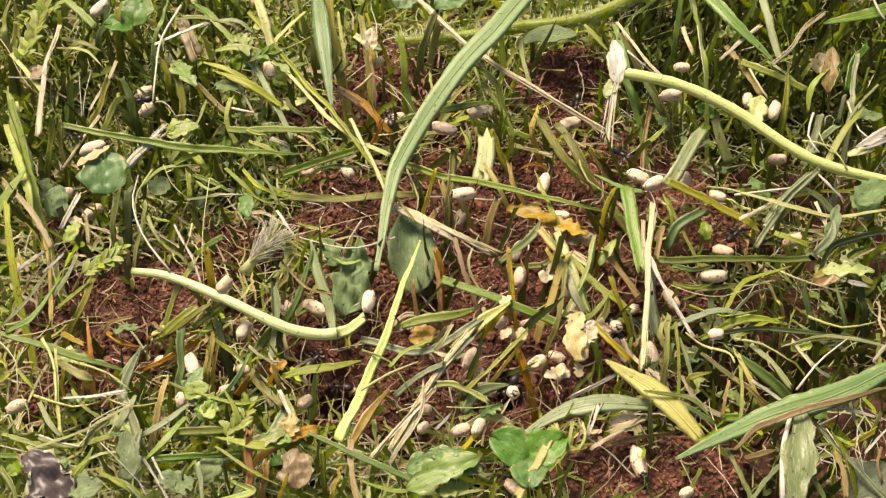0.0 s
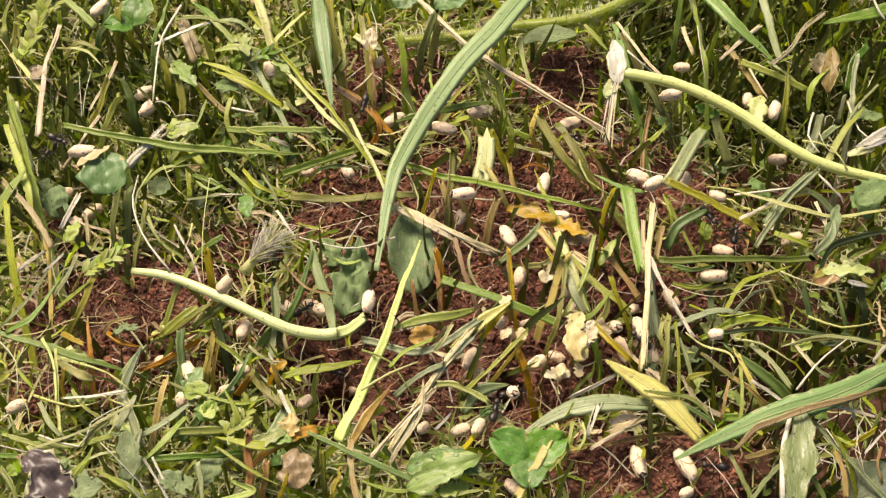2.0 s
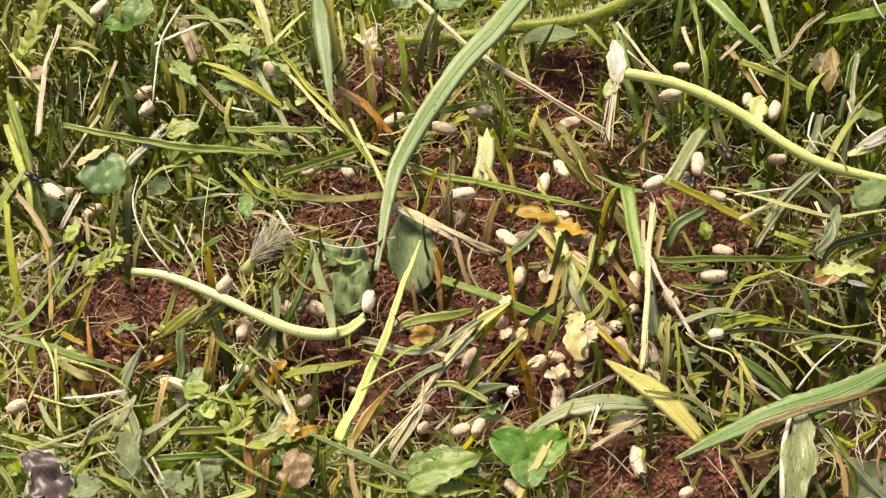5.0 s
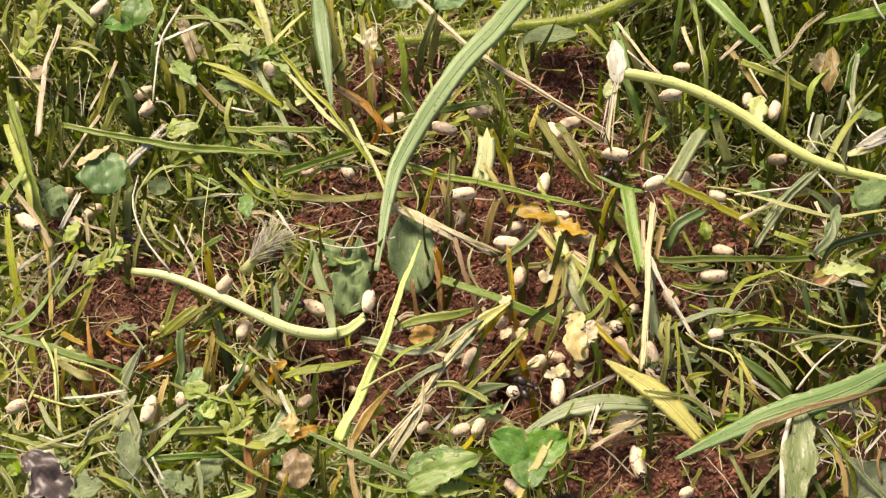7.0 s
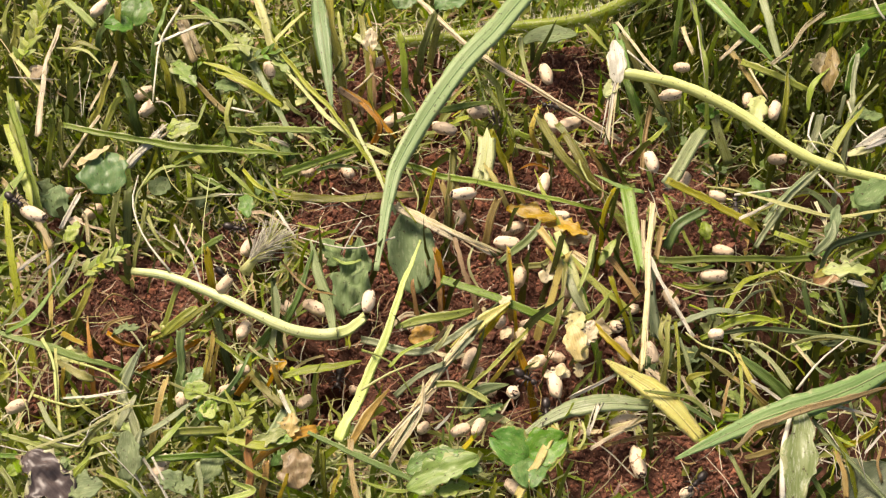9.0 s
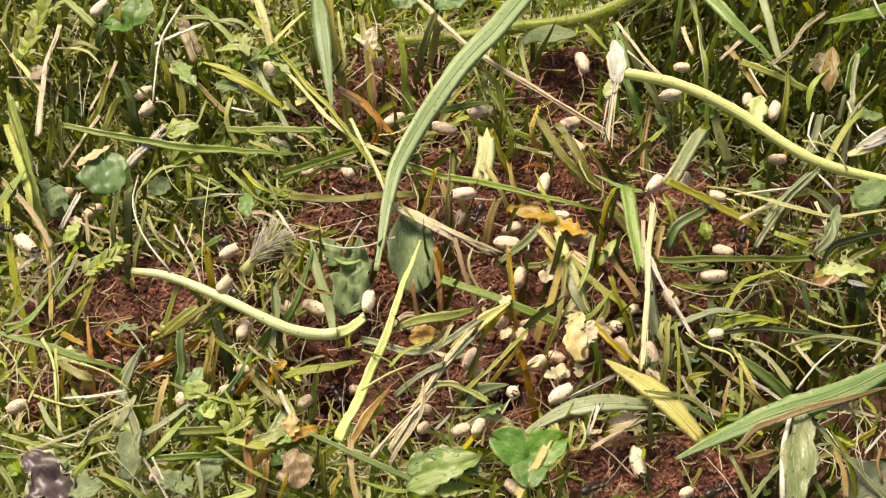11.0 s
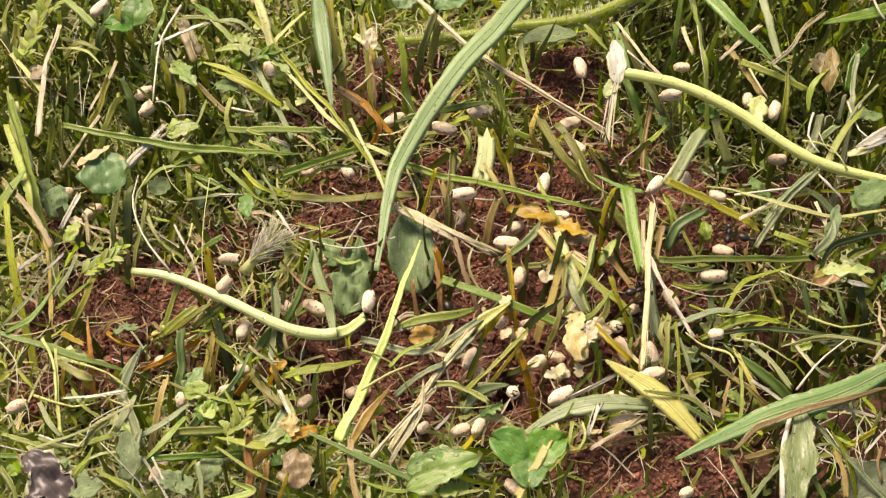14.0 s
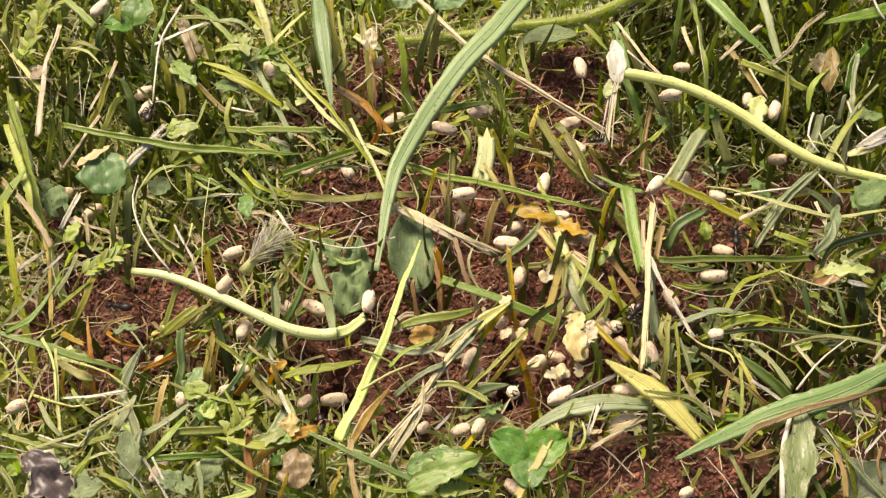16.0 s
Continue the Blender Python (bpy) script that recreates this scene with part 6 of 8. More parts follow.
leaf("straw", 2.6, 1.9, (17.8, -26.7, 5.0), -248, 10, 0, ragged=0.25, crumple=0.12)
leaf("orange", 4.4, 3.7, (-5.2, -21.1, 5.0), -67, 10, 0, ragged=0.25, crumple=0.12)
leaf("lime", 4.0, 2.3, (-59.9, -5.8, 10.0), -16, 10, 0, ragged=0.25, crumple=0.12)
leaf("grey", 4.8, 3.2, (-36.5, -47.0, 7.0), 60, 10, 0, ragged=0.25, crumple=0.12)
leaf("grey", 4.9, 3.6, (-34.5, -45.3, 6.0), -23, 10, 0, ragged=0.25, crumple=0.12)
leaf("clover", 5.3, 4.7, (-8.9, 49.4, 8.0), -50, 10, 0, ragged=0.25, crumple=0.12)
leaf("clover", 6.4, 4.3, (-1.5, 50.4, 7.0), -76, 10, 0, ragged=0.25, crumple=0.12)
leaf("lime", 3.4, 2.4, (43.5, -1.7, 5.0), 1, 10, 0, ragged=0.25, crumple=0.12)
leaf("grey", 6.7, 4.8, (70.6, 8.3, 5.0), -183, 10, 0, ragged=0.25, crumple=0.12)
leaf("orange", 5.4, 3.6, (59.4, -10.7, 6.0), -68, 10, 0, ragged=0.25, crumple=0.12)
leaf("tan", 4.7, 4.1, (68.8, 35.7, 5.0), -17, 10, 0, ragged=0.25, crumple=0.12)
leaf("lime", 3.4, 2.2, (53.0, -24.4, 8.0), -79, 10, 0, ragged=0.25, crumple=0.12)
leaf("straw", 4.7, 2.7, (-13.2, 37.2, 9.0), -2, 20, 0, label="pale papery grass husk", ragged=0.25, crumple=0.12)
leaf("lime", 2.2, 1.8, (56.6, -35.5, 8.0), -259, 10, 0, ragged=0.25, crumple=0.12)
sprig("lime", [(-75.6, 34.3, 10.0), (-73.2, 39.9, 12.0), (-71.9, 46.1, 13.0)], 16, 2.6)
sprig("lime", [(-56.6, -11.1, 9.0), (-54.5, -10.2, 10.0), (-52.3, -9.6, 11.0)], 7, 2.6)
sprig("lime", [(-71.2, 46.3, 12.0), (-74.5, 44.5, 12.0), (-76.3, 41.9, 11.0)], 8, 1.8)
sprig("green", [(-34.9, 34.7, 9.0), (-30.8, 35.8, 10.0), (-26.7, 33.3, 9.0)], 8, 2.2)
sprig("lime", [(-74.3, 34.2, 11.0), (-72.7, 40.2, 12.0), (-70.7, 44.9, 13.0)], 9, 2.2)
sprig("lime", [(-31.4, -39.2, 9.0), (-29.2, -36.9, 9.0), (-28.6, -34.1, 9.0)], 7, 1.8)
sprig("lime", [(-55.6, -11.6, 9.0), (-53.0, -9.6, 10.0), (-50.9, -7.6, 11.0)], 7, 1.8)
blade("olive", 1.5, "cut", (-48.6, 29.7, 4.0), (-49.1, 31.5, 8.0), (-50.5, 35.1, 10.0))
blade("lime", 1.5, "tip", (-28.2, 24.8, 8.0), (-34.2, 28.3, 10.0), (-41.0, 31.7, 10.0))
leaf("lime", 5.8, 3.3, (-47.4, 17.5, 9.0), -77, 10, 0, ragged=0.3)
leaf("grey", 5.0, 3.4, (-40.2, 30.8, 8.0), -126, 10, 0, ragged=0.3)
blade("yellow", 1.5, "cut", (-36.9, -10.5, 4.0), (-37.6, -8.1, 7.0), (-37.9, -6.2, 9.0))
blade("olive", 1.2, "cut", (-39.4, -18.6, 5.0), (-35.8, -16.7, 7.0), (-33.9, -15.8, 8.0))
blade("olive", 1.7, "tip", (-45.6, -20.0, 4.0), (-39.9, -18.8, 7.0), (-35.7, -15.8, 8.0))
blade("orange", 1.1, "tip", (-52.3, -20.2, 6.0), (-49.8, -21.7, 6.0), (-46.6, -22.7, 6.0))
blade("yellow", 0.9, "cut", (-59.7, -19.6, 5.0), (-55.1, -22.8, 7.0))
blade("lime", 1.0, "cut", (-48.7, -37.7, 6.0), (-54.3, -40.5, 8.0), (-59.6, -38.7, 8.0))
blade("grey", 1.4, "tip", (-48.5, -33.0, 6.0), (-47.4, -29.3, 8.0), (-45.8, -24.0, 9.0))
blade("green", 1.0, "tip", (-67.2, -21.4, 8.0), (-63.1, -19.0, 9.0), (-59.7, -12.3, 10.0))
blade("white", 0.7, "cut", (-67.4, -10.6, 9.0), (-65.2, -9.1, 10.0), (-63.3, -7.4, 10.0))
fibre("straw", 0.25, (-12.5, 31.9, 9.0), (-14.4, 29.2, 9.0), (-15.8, 27.9, 9.0))
blade("lime", 1.9, "both", (-18.8, 33.8, 7.0), (-17.8, 35.7, 8.0), (-18.9, 38.5, 8.0))
fibre("lime", 0.25, (5.7, 33.3, 9.0), (7.6, 26.1, 8.0), (8.5, 22.8, 8.0))
fibre("lime", 0.29, (0.6, 15.2, 8.0), (3.0, 12.7, 8.0), (1.5, 10.4, 7.0))
blade("olive", 1.0, "cut", (11.0, 18.9, 5.0), (13.3, 17.2, 6.0), (17.2, 15.9, 6.0))
blade("lime", 0.9, "tip", (3.5, 14.5, 5.0), (4.5, 15.8, 8.0), (3.0, 19.4, 9.0))
blade("olive", 0.9, "tip", (5.0, 13.2, 5.0), (4.5, 17.0, 8.0), (4.0, 20.7, 9.0))
blade("olive", 1.5, "cut", (11.8, 12.8, 4.0), (9.8, 15.4, 7.0), (8.4, 18.7, 9.0))
blade("olive", 1.4, "cut", (11.2, 27.0, 4.0), (9.7, 31.1, 7.0), (6.7, 33.3, 9.0))
blade("straw", 0.8, "cut", (16.7, 16.2, 6.0), (19.6, 14.9, 6.0))
blade("lime", 0.9, "tip", (20.1, -1.8, 6.0), (17.4, 3.6, 8.0), (15.3, 10.0, 9.0))
blade("yellow", 1.1, "cut", (14.0, 5.5, 4.0), (11.9, 7.2, 8.0), (11.0, 11.2, 9.0))
blade("lime", 0.9, "cut", (38.7, -2.3, 5.0), (37.6, 0.2, 8.0), (36.8, 4.1, 9.0))
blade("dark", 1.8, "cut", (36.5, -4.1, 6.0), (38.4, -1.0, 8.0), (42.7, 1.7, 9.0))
blade("green", 1.1, "tip", (33.5, 6.0, 8.0), (29.7, 6.4, 9.0), (25.2, 8.8, 9.0))
blade("straw", 1.3, "cut", (20.8, -5.2, 6.0), (23.2, -8.1, 7.0))
blade("lime", 1.3, "tip", (29.5, -16.1, 6.0), (23.8, -12.0, 8.0), (19.6, -6.2, 9.0))
blade("lime", 1.2, "tip", (64.6, 25.2, 6.0), (65.6, 29.2, 9.0), (68.9, 32.4, 10.0))
blade("olive", 1.8, "cut", (49.7, 15.3, 4.0), (48.2, 19.2, 7.0), (47.4, 22.2, 8.0))
blade("olive", 1.0, "both", (38.5, -10.7, 6.0), (41.8, -12.5, 7.0), (47.3, -11.4, 7.0))
blade("lime", 0.8, "tip", (36.3, -12.0, 8.0), (39.7, -13.1, 8.0), (43.4, -12.0, 8.0))
blade("dark", 1.3, "cut", (42.0, -10.3, 7.0), (42.4, -12.9, 6.0), (42.5, -16.5, 5.0))
blade("olive", 1.1, "tip", (43.5, -18.3, 8.0), (47.9, -12.0, 8.0), (55.2, -9.5, 9.0))
blade("dark", 0.8, "tip", (62.8, -21.2, 6.0), (61.7, -17.9, 9.0), (61.4, -13.4, 10.0))
blade("olive", 0.9, "tip", (51.5, -23.4, 8.0), (54.7, -23.2, 9.0), (60.8, -23.0, 9.0))
blade("olive", 0.9, "cut", (35.9, -26.2, 6.0), (33.2, -23.0, 9.0), (33.9, -19.6, 10.0))
blade("white", 0.7, "cut", (63.9, -28.1, 11.0), (65.6, -26.2, 11.0), (67.1, -24.7, 11.0))
blade("straw", 0.5, "cut", (55.6, -27.9, 9.0), (54.3, -25.5, 9.0), (53.0, -23.0, 9.0))
blade("olive", 1.2, "tip", (38.1, -30.1, 6.0), (37.0, -29.3, 8.0), (40.5, -28.3, 8.0))
blade("olive", 1.1, "cut", (5.5, -40.4, 6.0), (4.6, -43.6, 7.0), (7.0, -45.3, 7.0))
blade("lime", 0.6, "tip", (-11.6, -45.8, 8.0), (-6.7, -47.5, 8.0), (-1.9, -46.6, 8.0))
blade("lime", 0.8, "tip", (-4.3, -49.2, 8.0), (0.5, -48.3, 8.0), (5.3, -45.8, 8.0))
blade("white", 0.7, "cut", (21.2, -38.2, 7.0), (22.1, -35.9, 8.0), (23.1, -33.6, 8.0))
blade("white", 0.5, "cut", (-1.2, -37.3, 7.0), (1.3, -35.0, 8.0))
blade("lime", 0.6, "cut", (-8.0, -27.9, 9.0), (-5.5, -25.0, 9.0), (-1.2, -23.0, 9.0))
blade("pale", 0.8, "cut", (-1.2, -25.0, 9.0), (0.1, -23.6, 10.0), (1.4, -21.1, 10.0))
blade("grey", 1.0, "cut", (-7.1, -31.6, 7.0), (-2.9, -28.9, 9.0), (0.5, -27.0, 9.0))
blade("orange", 1.2, "cut", (-31.2, -30.6, 5.0), (-29.3, -28.8, 7.0))
blade("lime", 0.7, "cut", (-23.4, -32.2, 8.0), (-22.0, -35.0, 8.0), (-21.0, -37.8, 8.0))
blade("grey", 1.3, "cut", (-23.2, -33.0, 6.0), (-25.2, -38.2, 7.0), (-28.1, -40.5, 8.0))
blade("straw", 0.6, "cut", (34.3, -0.3, 11.0), (32.7, -7.6, 11.0), (32.3, -15.5, 10.0))
blade("straw", 0.7, "cut", (32.2, -2.0, 11.0), (31.9, -6.5, 11.0), (32.2, -11.2, 10.0))
blade("tan", 0.9, "cut", (31.5, -17.5, 10.0), (30.6, -23.0, 9.0), (29.9, -27.8, 7.0))
blade("pale", 0.9, "cut", (31.3, 30.5, 12.0), (33.1, 28.4, 12.0))
blade("lime", 1.0, "cut", (29.5, 31.4, 11.0), (30.2, 26.3, 10.0), (30.5, 22.6, 9.0))
# stems and dark shoots of the thick tufts
blade("olive", 1.8, "tip", (-23.5, 39.0, 3.0), (-24.9, 42.8, 8.0), (-26.9, 47.4, 12.0))
blade("lime", 1.6, "cut", (-27.4, 39.0, 6.0), (-30.4, 41.8, 9.0), (-33.6, 45.1, 10.0))
blade("lime", 1.2, "cut", (-35.1, 35.7, 8.0), (-39.4, 40.8, 10.0), (-43.9, 45.5, 11.0))
blade("pale", 1.0, "tip", (-25.3, 45.5, 11.0), (-29.0, 39.8, 11.0), (-31.9, 36.5, 10.0))
blade("lime", 1.4, "both", (-41.3, 37.5, 9.0), (-37.0, 37.2, 10.0), (-32.0, 36.8, 9.0))
blade("lime", 1.2, "both", (-43.0, 34.7, 9.0), (-38.5, 31.7, 10.0), (-34.5, 30.6, 9.0))
blade("grey", 1.2, "tip", (-42.8, 43.6, 10.0), (-37.7, 43.6, 10.0), (-34.5, 41.8, 9.0))
blade("lime", 0.8, "tip", (-49.8, 43.4, 11.0), (-44.8, 44.1, 11.0), (-37.4, 41.9, 11.0))
blade("olive", 1.4, "tip", (-69.7, 37.6, 6.0), (-66.5, 39.9, 8.0), (-62.1, 38.5, 8.0))
blade("pale", 0.6, "tip", (-70.0, 38.2, 9.0), (-64.8, 37.5, 9.0), (-60.9, 34.3, 8.0))
blade("olive", 1.8, "tip", (-79.4, 38.5, 5.0), (-78.4, 42.8, 8.0), (-78.7, 47.4, 12.0))
blade("lime", 1.5, "tip", (-80.4, 41.9, 6.0), (-80.8, 44.7, 9.0), (-79.4, 48.2, 12.0))
blade("olive", 1.6, "cut", (-46.8, 23.9, 3.0), (-46.0, 27.0, 7.0), (-47.6, 32.4, 10.0))
blade("lime", 1.0, "cut", (-35.9, 18.3, 5.0), (-37.8, 22.2, 8.0), (-37.1, 26.5, 9.0))
blade("tan", 1.0, "cut", (-38.4, 25.2, 6.0), (-42.8, 29.7, 7.0), (-46.0, 32.9, 8.0))
blade("lime", 1.5, "tip", (-39.5, 10.8, 8.0), (-43.7, 15.0, 9.0), (-48.2, 20.0, 9.0))
blade("lime", 1.2, "tip", (-46.7, 12.9, 7.0), (-44.6, 15.0, 9.0), (-42.4, 17.9, 10.0))
blade("lime", 0.9, "tip", (-50.8, 8.0, 7.0), (-46.9, 10.0, 9.0), (-41.3, 11.2, 9.0))
blade("green", 0.9, "tip", (-42.2, 9.6, 8.0), (-39.0, 7.6, 9.0), (-34.0, 4.6, 9.0))
blade("lime", 0.8, "tip", (-33.8, 10.8, 8.0), (-30.4, 6.4, 9.0), (-24.7, 4.2, 8.0))
fibre("pale", 0.19, (-48.5, 9.2, 10.0), (-50.1, 2.5, 11.0), (-49.0, -3.6, 10.0))
fibre("pale", 0.17, (-50.4, -32.7, 9.0), (-45.7, -35.1, 10.0), (-40.9, -34.2, 10.0))
fibre("pale", 0.21, (-55.6, -27.0, 9.0), (-50.2, -28.9, 9.0), (-46.4, -31.8, 9.0))
fibre("pale", 0.21, (-60.4, -32.7, 9.0), (-54.3, -34.6, 9.0), (-50.3, -33.6, 9.0))
fibre("white", 0.20, (-58.4, -39.2, 9.0), (-52.4, -41.0, 9.0), (-51.3, -37.3, 9.0))
fibre("white", 0.20, (-46.5, -41.8, 9.0), (-43.9, -44.9, 8.0), (-41.8, -48.3, 8.0))
fibre("white", 0.21, (52.4, -31.8, 9.0), (56.3, -27.5, 10.0), (61.2, -23.6, 10.0))
fibre("pale", 0.22, (44.4, -23.0, 9.0), (48.6, -24.0, 9.0), (52.4, -27.0, 9.0))
fibre("lime", 0.22, (38.5, -16.3, 8.0), (43.2, -19.0, 9.0), (48.6, -17.9, 9.0))
fibre("lime", 0.21, (54.6, -38.3, 9.0), (56.4, -41.8, 9.0), (54.8, -46.2, 9.0))
fibre("pale", 0.22, (56.3, -19.0, 9.0), (61.1, -21.0, 9.0), (66.6, -20.0, 9.0))
fibre("pale", 0.24, (61.0, 15.4, 10.0), (65.6, 14.1, 10.0), (67.5, 9.2, 10.0))
fibre("white", 0.24, (64.0, 21.7, 10.0), (62.2, 16.6, 10.0), (63.4, 12.9, 10.0))
fibre("white", 0.20, (70.4, 24.3, 10.0), (71.1, 17.9, 10.0), (74.2, 14.1, 10.0))
fibre("pale", 0.18, (53.3, -10.6, 9.0), (57.4, -12.7, 9.0), (63.2, -14.8, 9.0))
fibre("lime", 0.21, (-12.3, -25.0, 9.0), (-8.0, -27.0, 9.0), (-4.5, -32.2, 8.0))
fibre("pale", 0.21, (-12.1, -31.8, 9.0), (-7.9, -28.9, 9.0), (-3.7, -27.0, 9.0))
fibre("pale", 0.19, (-6.1, 10.8, 8.0), (-4.1, 4.8, 8.0), (-4.6, 2.1, 7.0))
fibre("lime", 0.24, (22.8, 14.5, 8.0), (24.3, 8.4, 8.0), (28.9, 5.6, 7.0))
blade("yellow", 1.1, "cut", (1.5, 2.7, 3.0), (0.6, 4.4, 7.0), (-0.4, 7.6, 9.0))
blade("yellow", 1.2, "cut", (4.4, 3.8, 3.0), (2.9, 5.6, 7.0), (1.5, 8.8, 9.0))
blade("tan", 1.1, "cut", (-3.7, -2.0, 3.0), (-2.7, 0.5, 6.0), (-0.8, 2.5, 8.0))
blade("yellow", 0.8, "cut", (20.7, -10.9, 3.0), (18.6, -9.2, 7.0), (16.4, -6.2, 9.0))
blade("yellow", 1.2, "cut", (-14.9, 33.4, 3.0), (-12.7, 35.7, 8.0), (-13.7, 39.3, 10.0))
blade("tan", 1.4, "cut", (-16.1, 25.2, 3.0), (-14.5, 26.6, 6.0), (-18.4, 28.8, 8.0))
blade("orange", 1.2, "cut", (-12.4, 20.0, 3.0), (-11.3, 22.6, 6.0), (-14.4, 27.0, 7.0))
blade("yellow", 1.0, "cut", (16.5, 19.1, 4.0), (15.4, 20.5, 7.0), (16.9, 23.9, 9.0))
blade("tan", 0.9, "cut", (28.8, 11.1, 3.0), (26.8, 13.7, 6.0), (24.8, 15.8, 8.0))
blade("yellow", 1.1, "cut", (5.9, -20.0, 4.0), (8.5, -17.7, 7.0), (10.2, -16.8, 8.0))
blade("tan", 0.7, "cut", (-2.1, -22.1, 4.0), (0.5, -19.8, 7.0))
blade("orange", 0.8, "cut", (-27.1, -29.1, 4.0), (-25.6, -27.8, 7.0), (-25.2, -25.9, 8.0))
blade("yellow", 0.8, "cut", (-35.4, -24.1, 4.0), (-34.3, -21.8, 7.0), (-34.6, -20.5, 9.0))
blade("tan", 0.8, "cut", (-51.2, -6.1, 4.0), (-51.4, -5.2, 6.0), (-52.2, -4.8, 7.0))
blade("tan", 0.7, "cut", (-54.1, -18.4, 3.0), (-52.0, -17.5, 5.0), (-48.3, -17.1, 6.0))
blade("tan", 0.7, "cut", (-46.3, -16.3, 3.0), (-43.7, -19.6, 5.0), (-39.9, -21.7, 5.0))
blade("orange", 0.9, "cut", (-40.2, -22.5, 3.0), (-43.1, -24.7, 5.0), (-46.0, -26.7, 6.0))
blade("tan", 0.8, "cut", (-43.4, -25.0, 3.0), (-39.7, -23.7, 5.0), (-36.3, -21.2, 6.0))
fibre("tan", 0.23, (-55.0, -13.1, 3.0), (-53.2, -11.6, 4.0), (-50.3, -12.7, 4.0))
fibre("tan", 0.22, (-46.5, -20.0, 4.0), (-42.9, -19.1, 5.0), (-38.4, -19.6, 5.0))
fibre("tan", 0.18, (-63.7, -24.5, 3.0), (-60.5, -26.1, 4.0), (-57.2, -25.1, 4.0))
blade("pale", 1.9, "tip", (18.3, -3.6, 10.0), (20.4, -10.6, 9.0), (23.2, -17.1, 6.0))
blade("yellow", 1.4, "cut", (15.7, -2.3, 9.0), (18.6, -6.7, 9.0), (21.6, -10.4, 8.0))
leaf("green", 5.2, 2.9, (-38.1, -32.6, 8.0), -21, 10, 0, ragged=0.3, crumple=0.12)
leaf("green", 3.3, 2.8, (-34.7, -36.4, 8.0), 15, 10, 0, ragged=0.2, crumple=0.1)
leaf("yellow", 3.8, 3.0, (-22.9, -39.1, 8.0), -14, 10, 0, ragged=0.4, crumple=0.15)
leaf("orange", 2.9, 2.2, (-26.2, -27.2, 6.0), -55, 20, 0, ragged=0.3, crumple=0.1)
blade("green", 1.6, "cut", (-38.3, -39.1, 7.0), (-36.0, -35.9, 8.0), (-31.5, -31.2, 8.0))
blade("pale", 0.6, "tip", (-41.6, -30.1, 9.0), (-35.4, -32.7, 9.0), (-30.3, -33.8, 9.0), (-25.8, -32.7, 9.0))
blade("white", 0.7, "cut", (-24.2, -31.8, 9.0), (-22.8, -34.5, 8.0), (-21.5, -36.4, 8.0))
blade("yellow", 0.8, "cut", (-25.8, -27.0, 9.0), (-25.0, -28.8, 8.0), (-24.5, -30.1, 6.0))
blade("orange", 1.0, "cut", (-44.7, -25.7, 5.0), (-41.2, -23.8, 6.0), (-38.0, -21.7, 6.0))
blade("tan", 0.9, "cut", (-46.8, -24.6, 4.0), (-42.2, -24.7, 5.0), (-38.7, -23.5, 6.0))
blade("grey", 1.4, "cut", (-48.8, -28.2, 6.0), (-47.0, -26.4, 8.0), (-45.3, -24.5, 9.0))
blade("silver", 1.4, "both", (-47.4, -37.8, 8.0), (-46.5, -35.5, 9.0), (-45.4, -32.7, 9.0))
fragments(7, 72, ("cream", "cream", "straw"), [(21, -18, 1.3), (19, -23, 2.0), (13, -18, 2.4), (5, -27, 1.9)])
fragments(140, 71, ("lime", "lime", "green", "grey", "pale", "lime"), [(-36, 19, 5.0), (-27, 20, 5.0), (-36, 38, 5.0), (-26, -38, 6.0), (62, 6, 7.0), (-52, -30, 6.0), (50, 42, 6.0), (-30, 26, 6.0), (44, -22, 6.0), (-39, 48, 4.9), (-40, -32, 5.2), (68, -3, 4.7), (1, -40, 4.2), (-59, -39, 6.0), (-65, 46, 7.6), (52, 21, 7.1), (-46, 22, 6.1)])
strew(80, 51, ("lime", "green", "olive", "lime", "grey", "pale"), (4, 12), (0.5, 1.5), dim, (-0.15, 0.35))
strew(10, 53, ("lime", "yellow", "pale", "olive"), (4, 11), (0.4, 1.2), lambda x, y: 0.8 if (x / 42) ** 2 + (y / 34) ** 2 < 1 and y > -30 else 0.0, (-0.1, 0.5))
strew(40, 52, ("straw", "tan", "straw", "orange"), (3, 9), (0.4, 1.1), lambda x, y: 1 - 0.75 * bare(x, y), (-0.15, 0.3))
bristles(creeper, [(-8.8, 43.6, 5.0), (1.7, 44.6, 5.0), (12.3, 46.2, 6.0), (22.8, 46.7, 7.0), (30.2, 48.4, 8.0), (39.0, 53.6, 9.0)], 1.05, 220)
seed_head((-29.9, -9.0, 10.0), 34, 7.0, 170)

# ---- cocoons ----
cocoon(False, 4.4, (-63.8, 48.4, 9.0), 56, 0)
cocoon(False, 3.9, (-31.6, 35.5, 6.0), -71, 0)
cocoon(False, 4.2, (-8.7, 25.3, 4.0), 32, 0)
cocoon(False, 4.4, (0.3, 21.6, 6.0), -19, 0)
cocoon(False, 4.6, (6.7, 26.4, 5.0), 11, 0)
cocoon(True, 5.0, (22.4, 24.3, 4.0), -155, 0)
cocoon(True, 4.3, (3.4, 4.9, 9.0), -174, 0, label="bright cream ant cocoon on a grass blade")
cocoon(False, 4.1, (17.3, 10.9, 4.0), 76, 0)
cocoon(False, 4.2, (40.4, 27.7, 8.0), 13, 0)
cocoon(False, 2.8, (43.0, 34.3, 8.0), 0, 0)
cocoon(False, 2.8, (53.7, 26.5, 8.0), 75, 0)
cocoon(False, 5.2, (55.3, 23.6, 7.0), 60, 0)
cocoon(True, 4.0, (58.1, 24.1, 8.0), 70, 0)
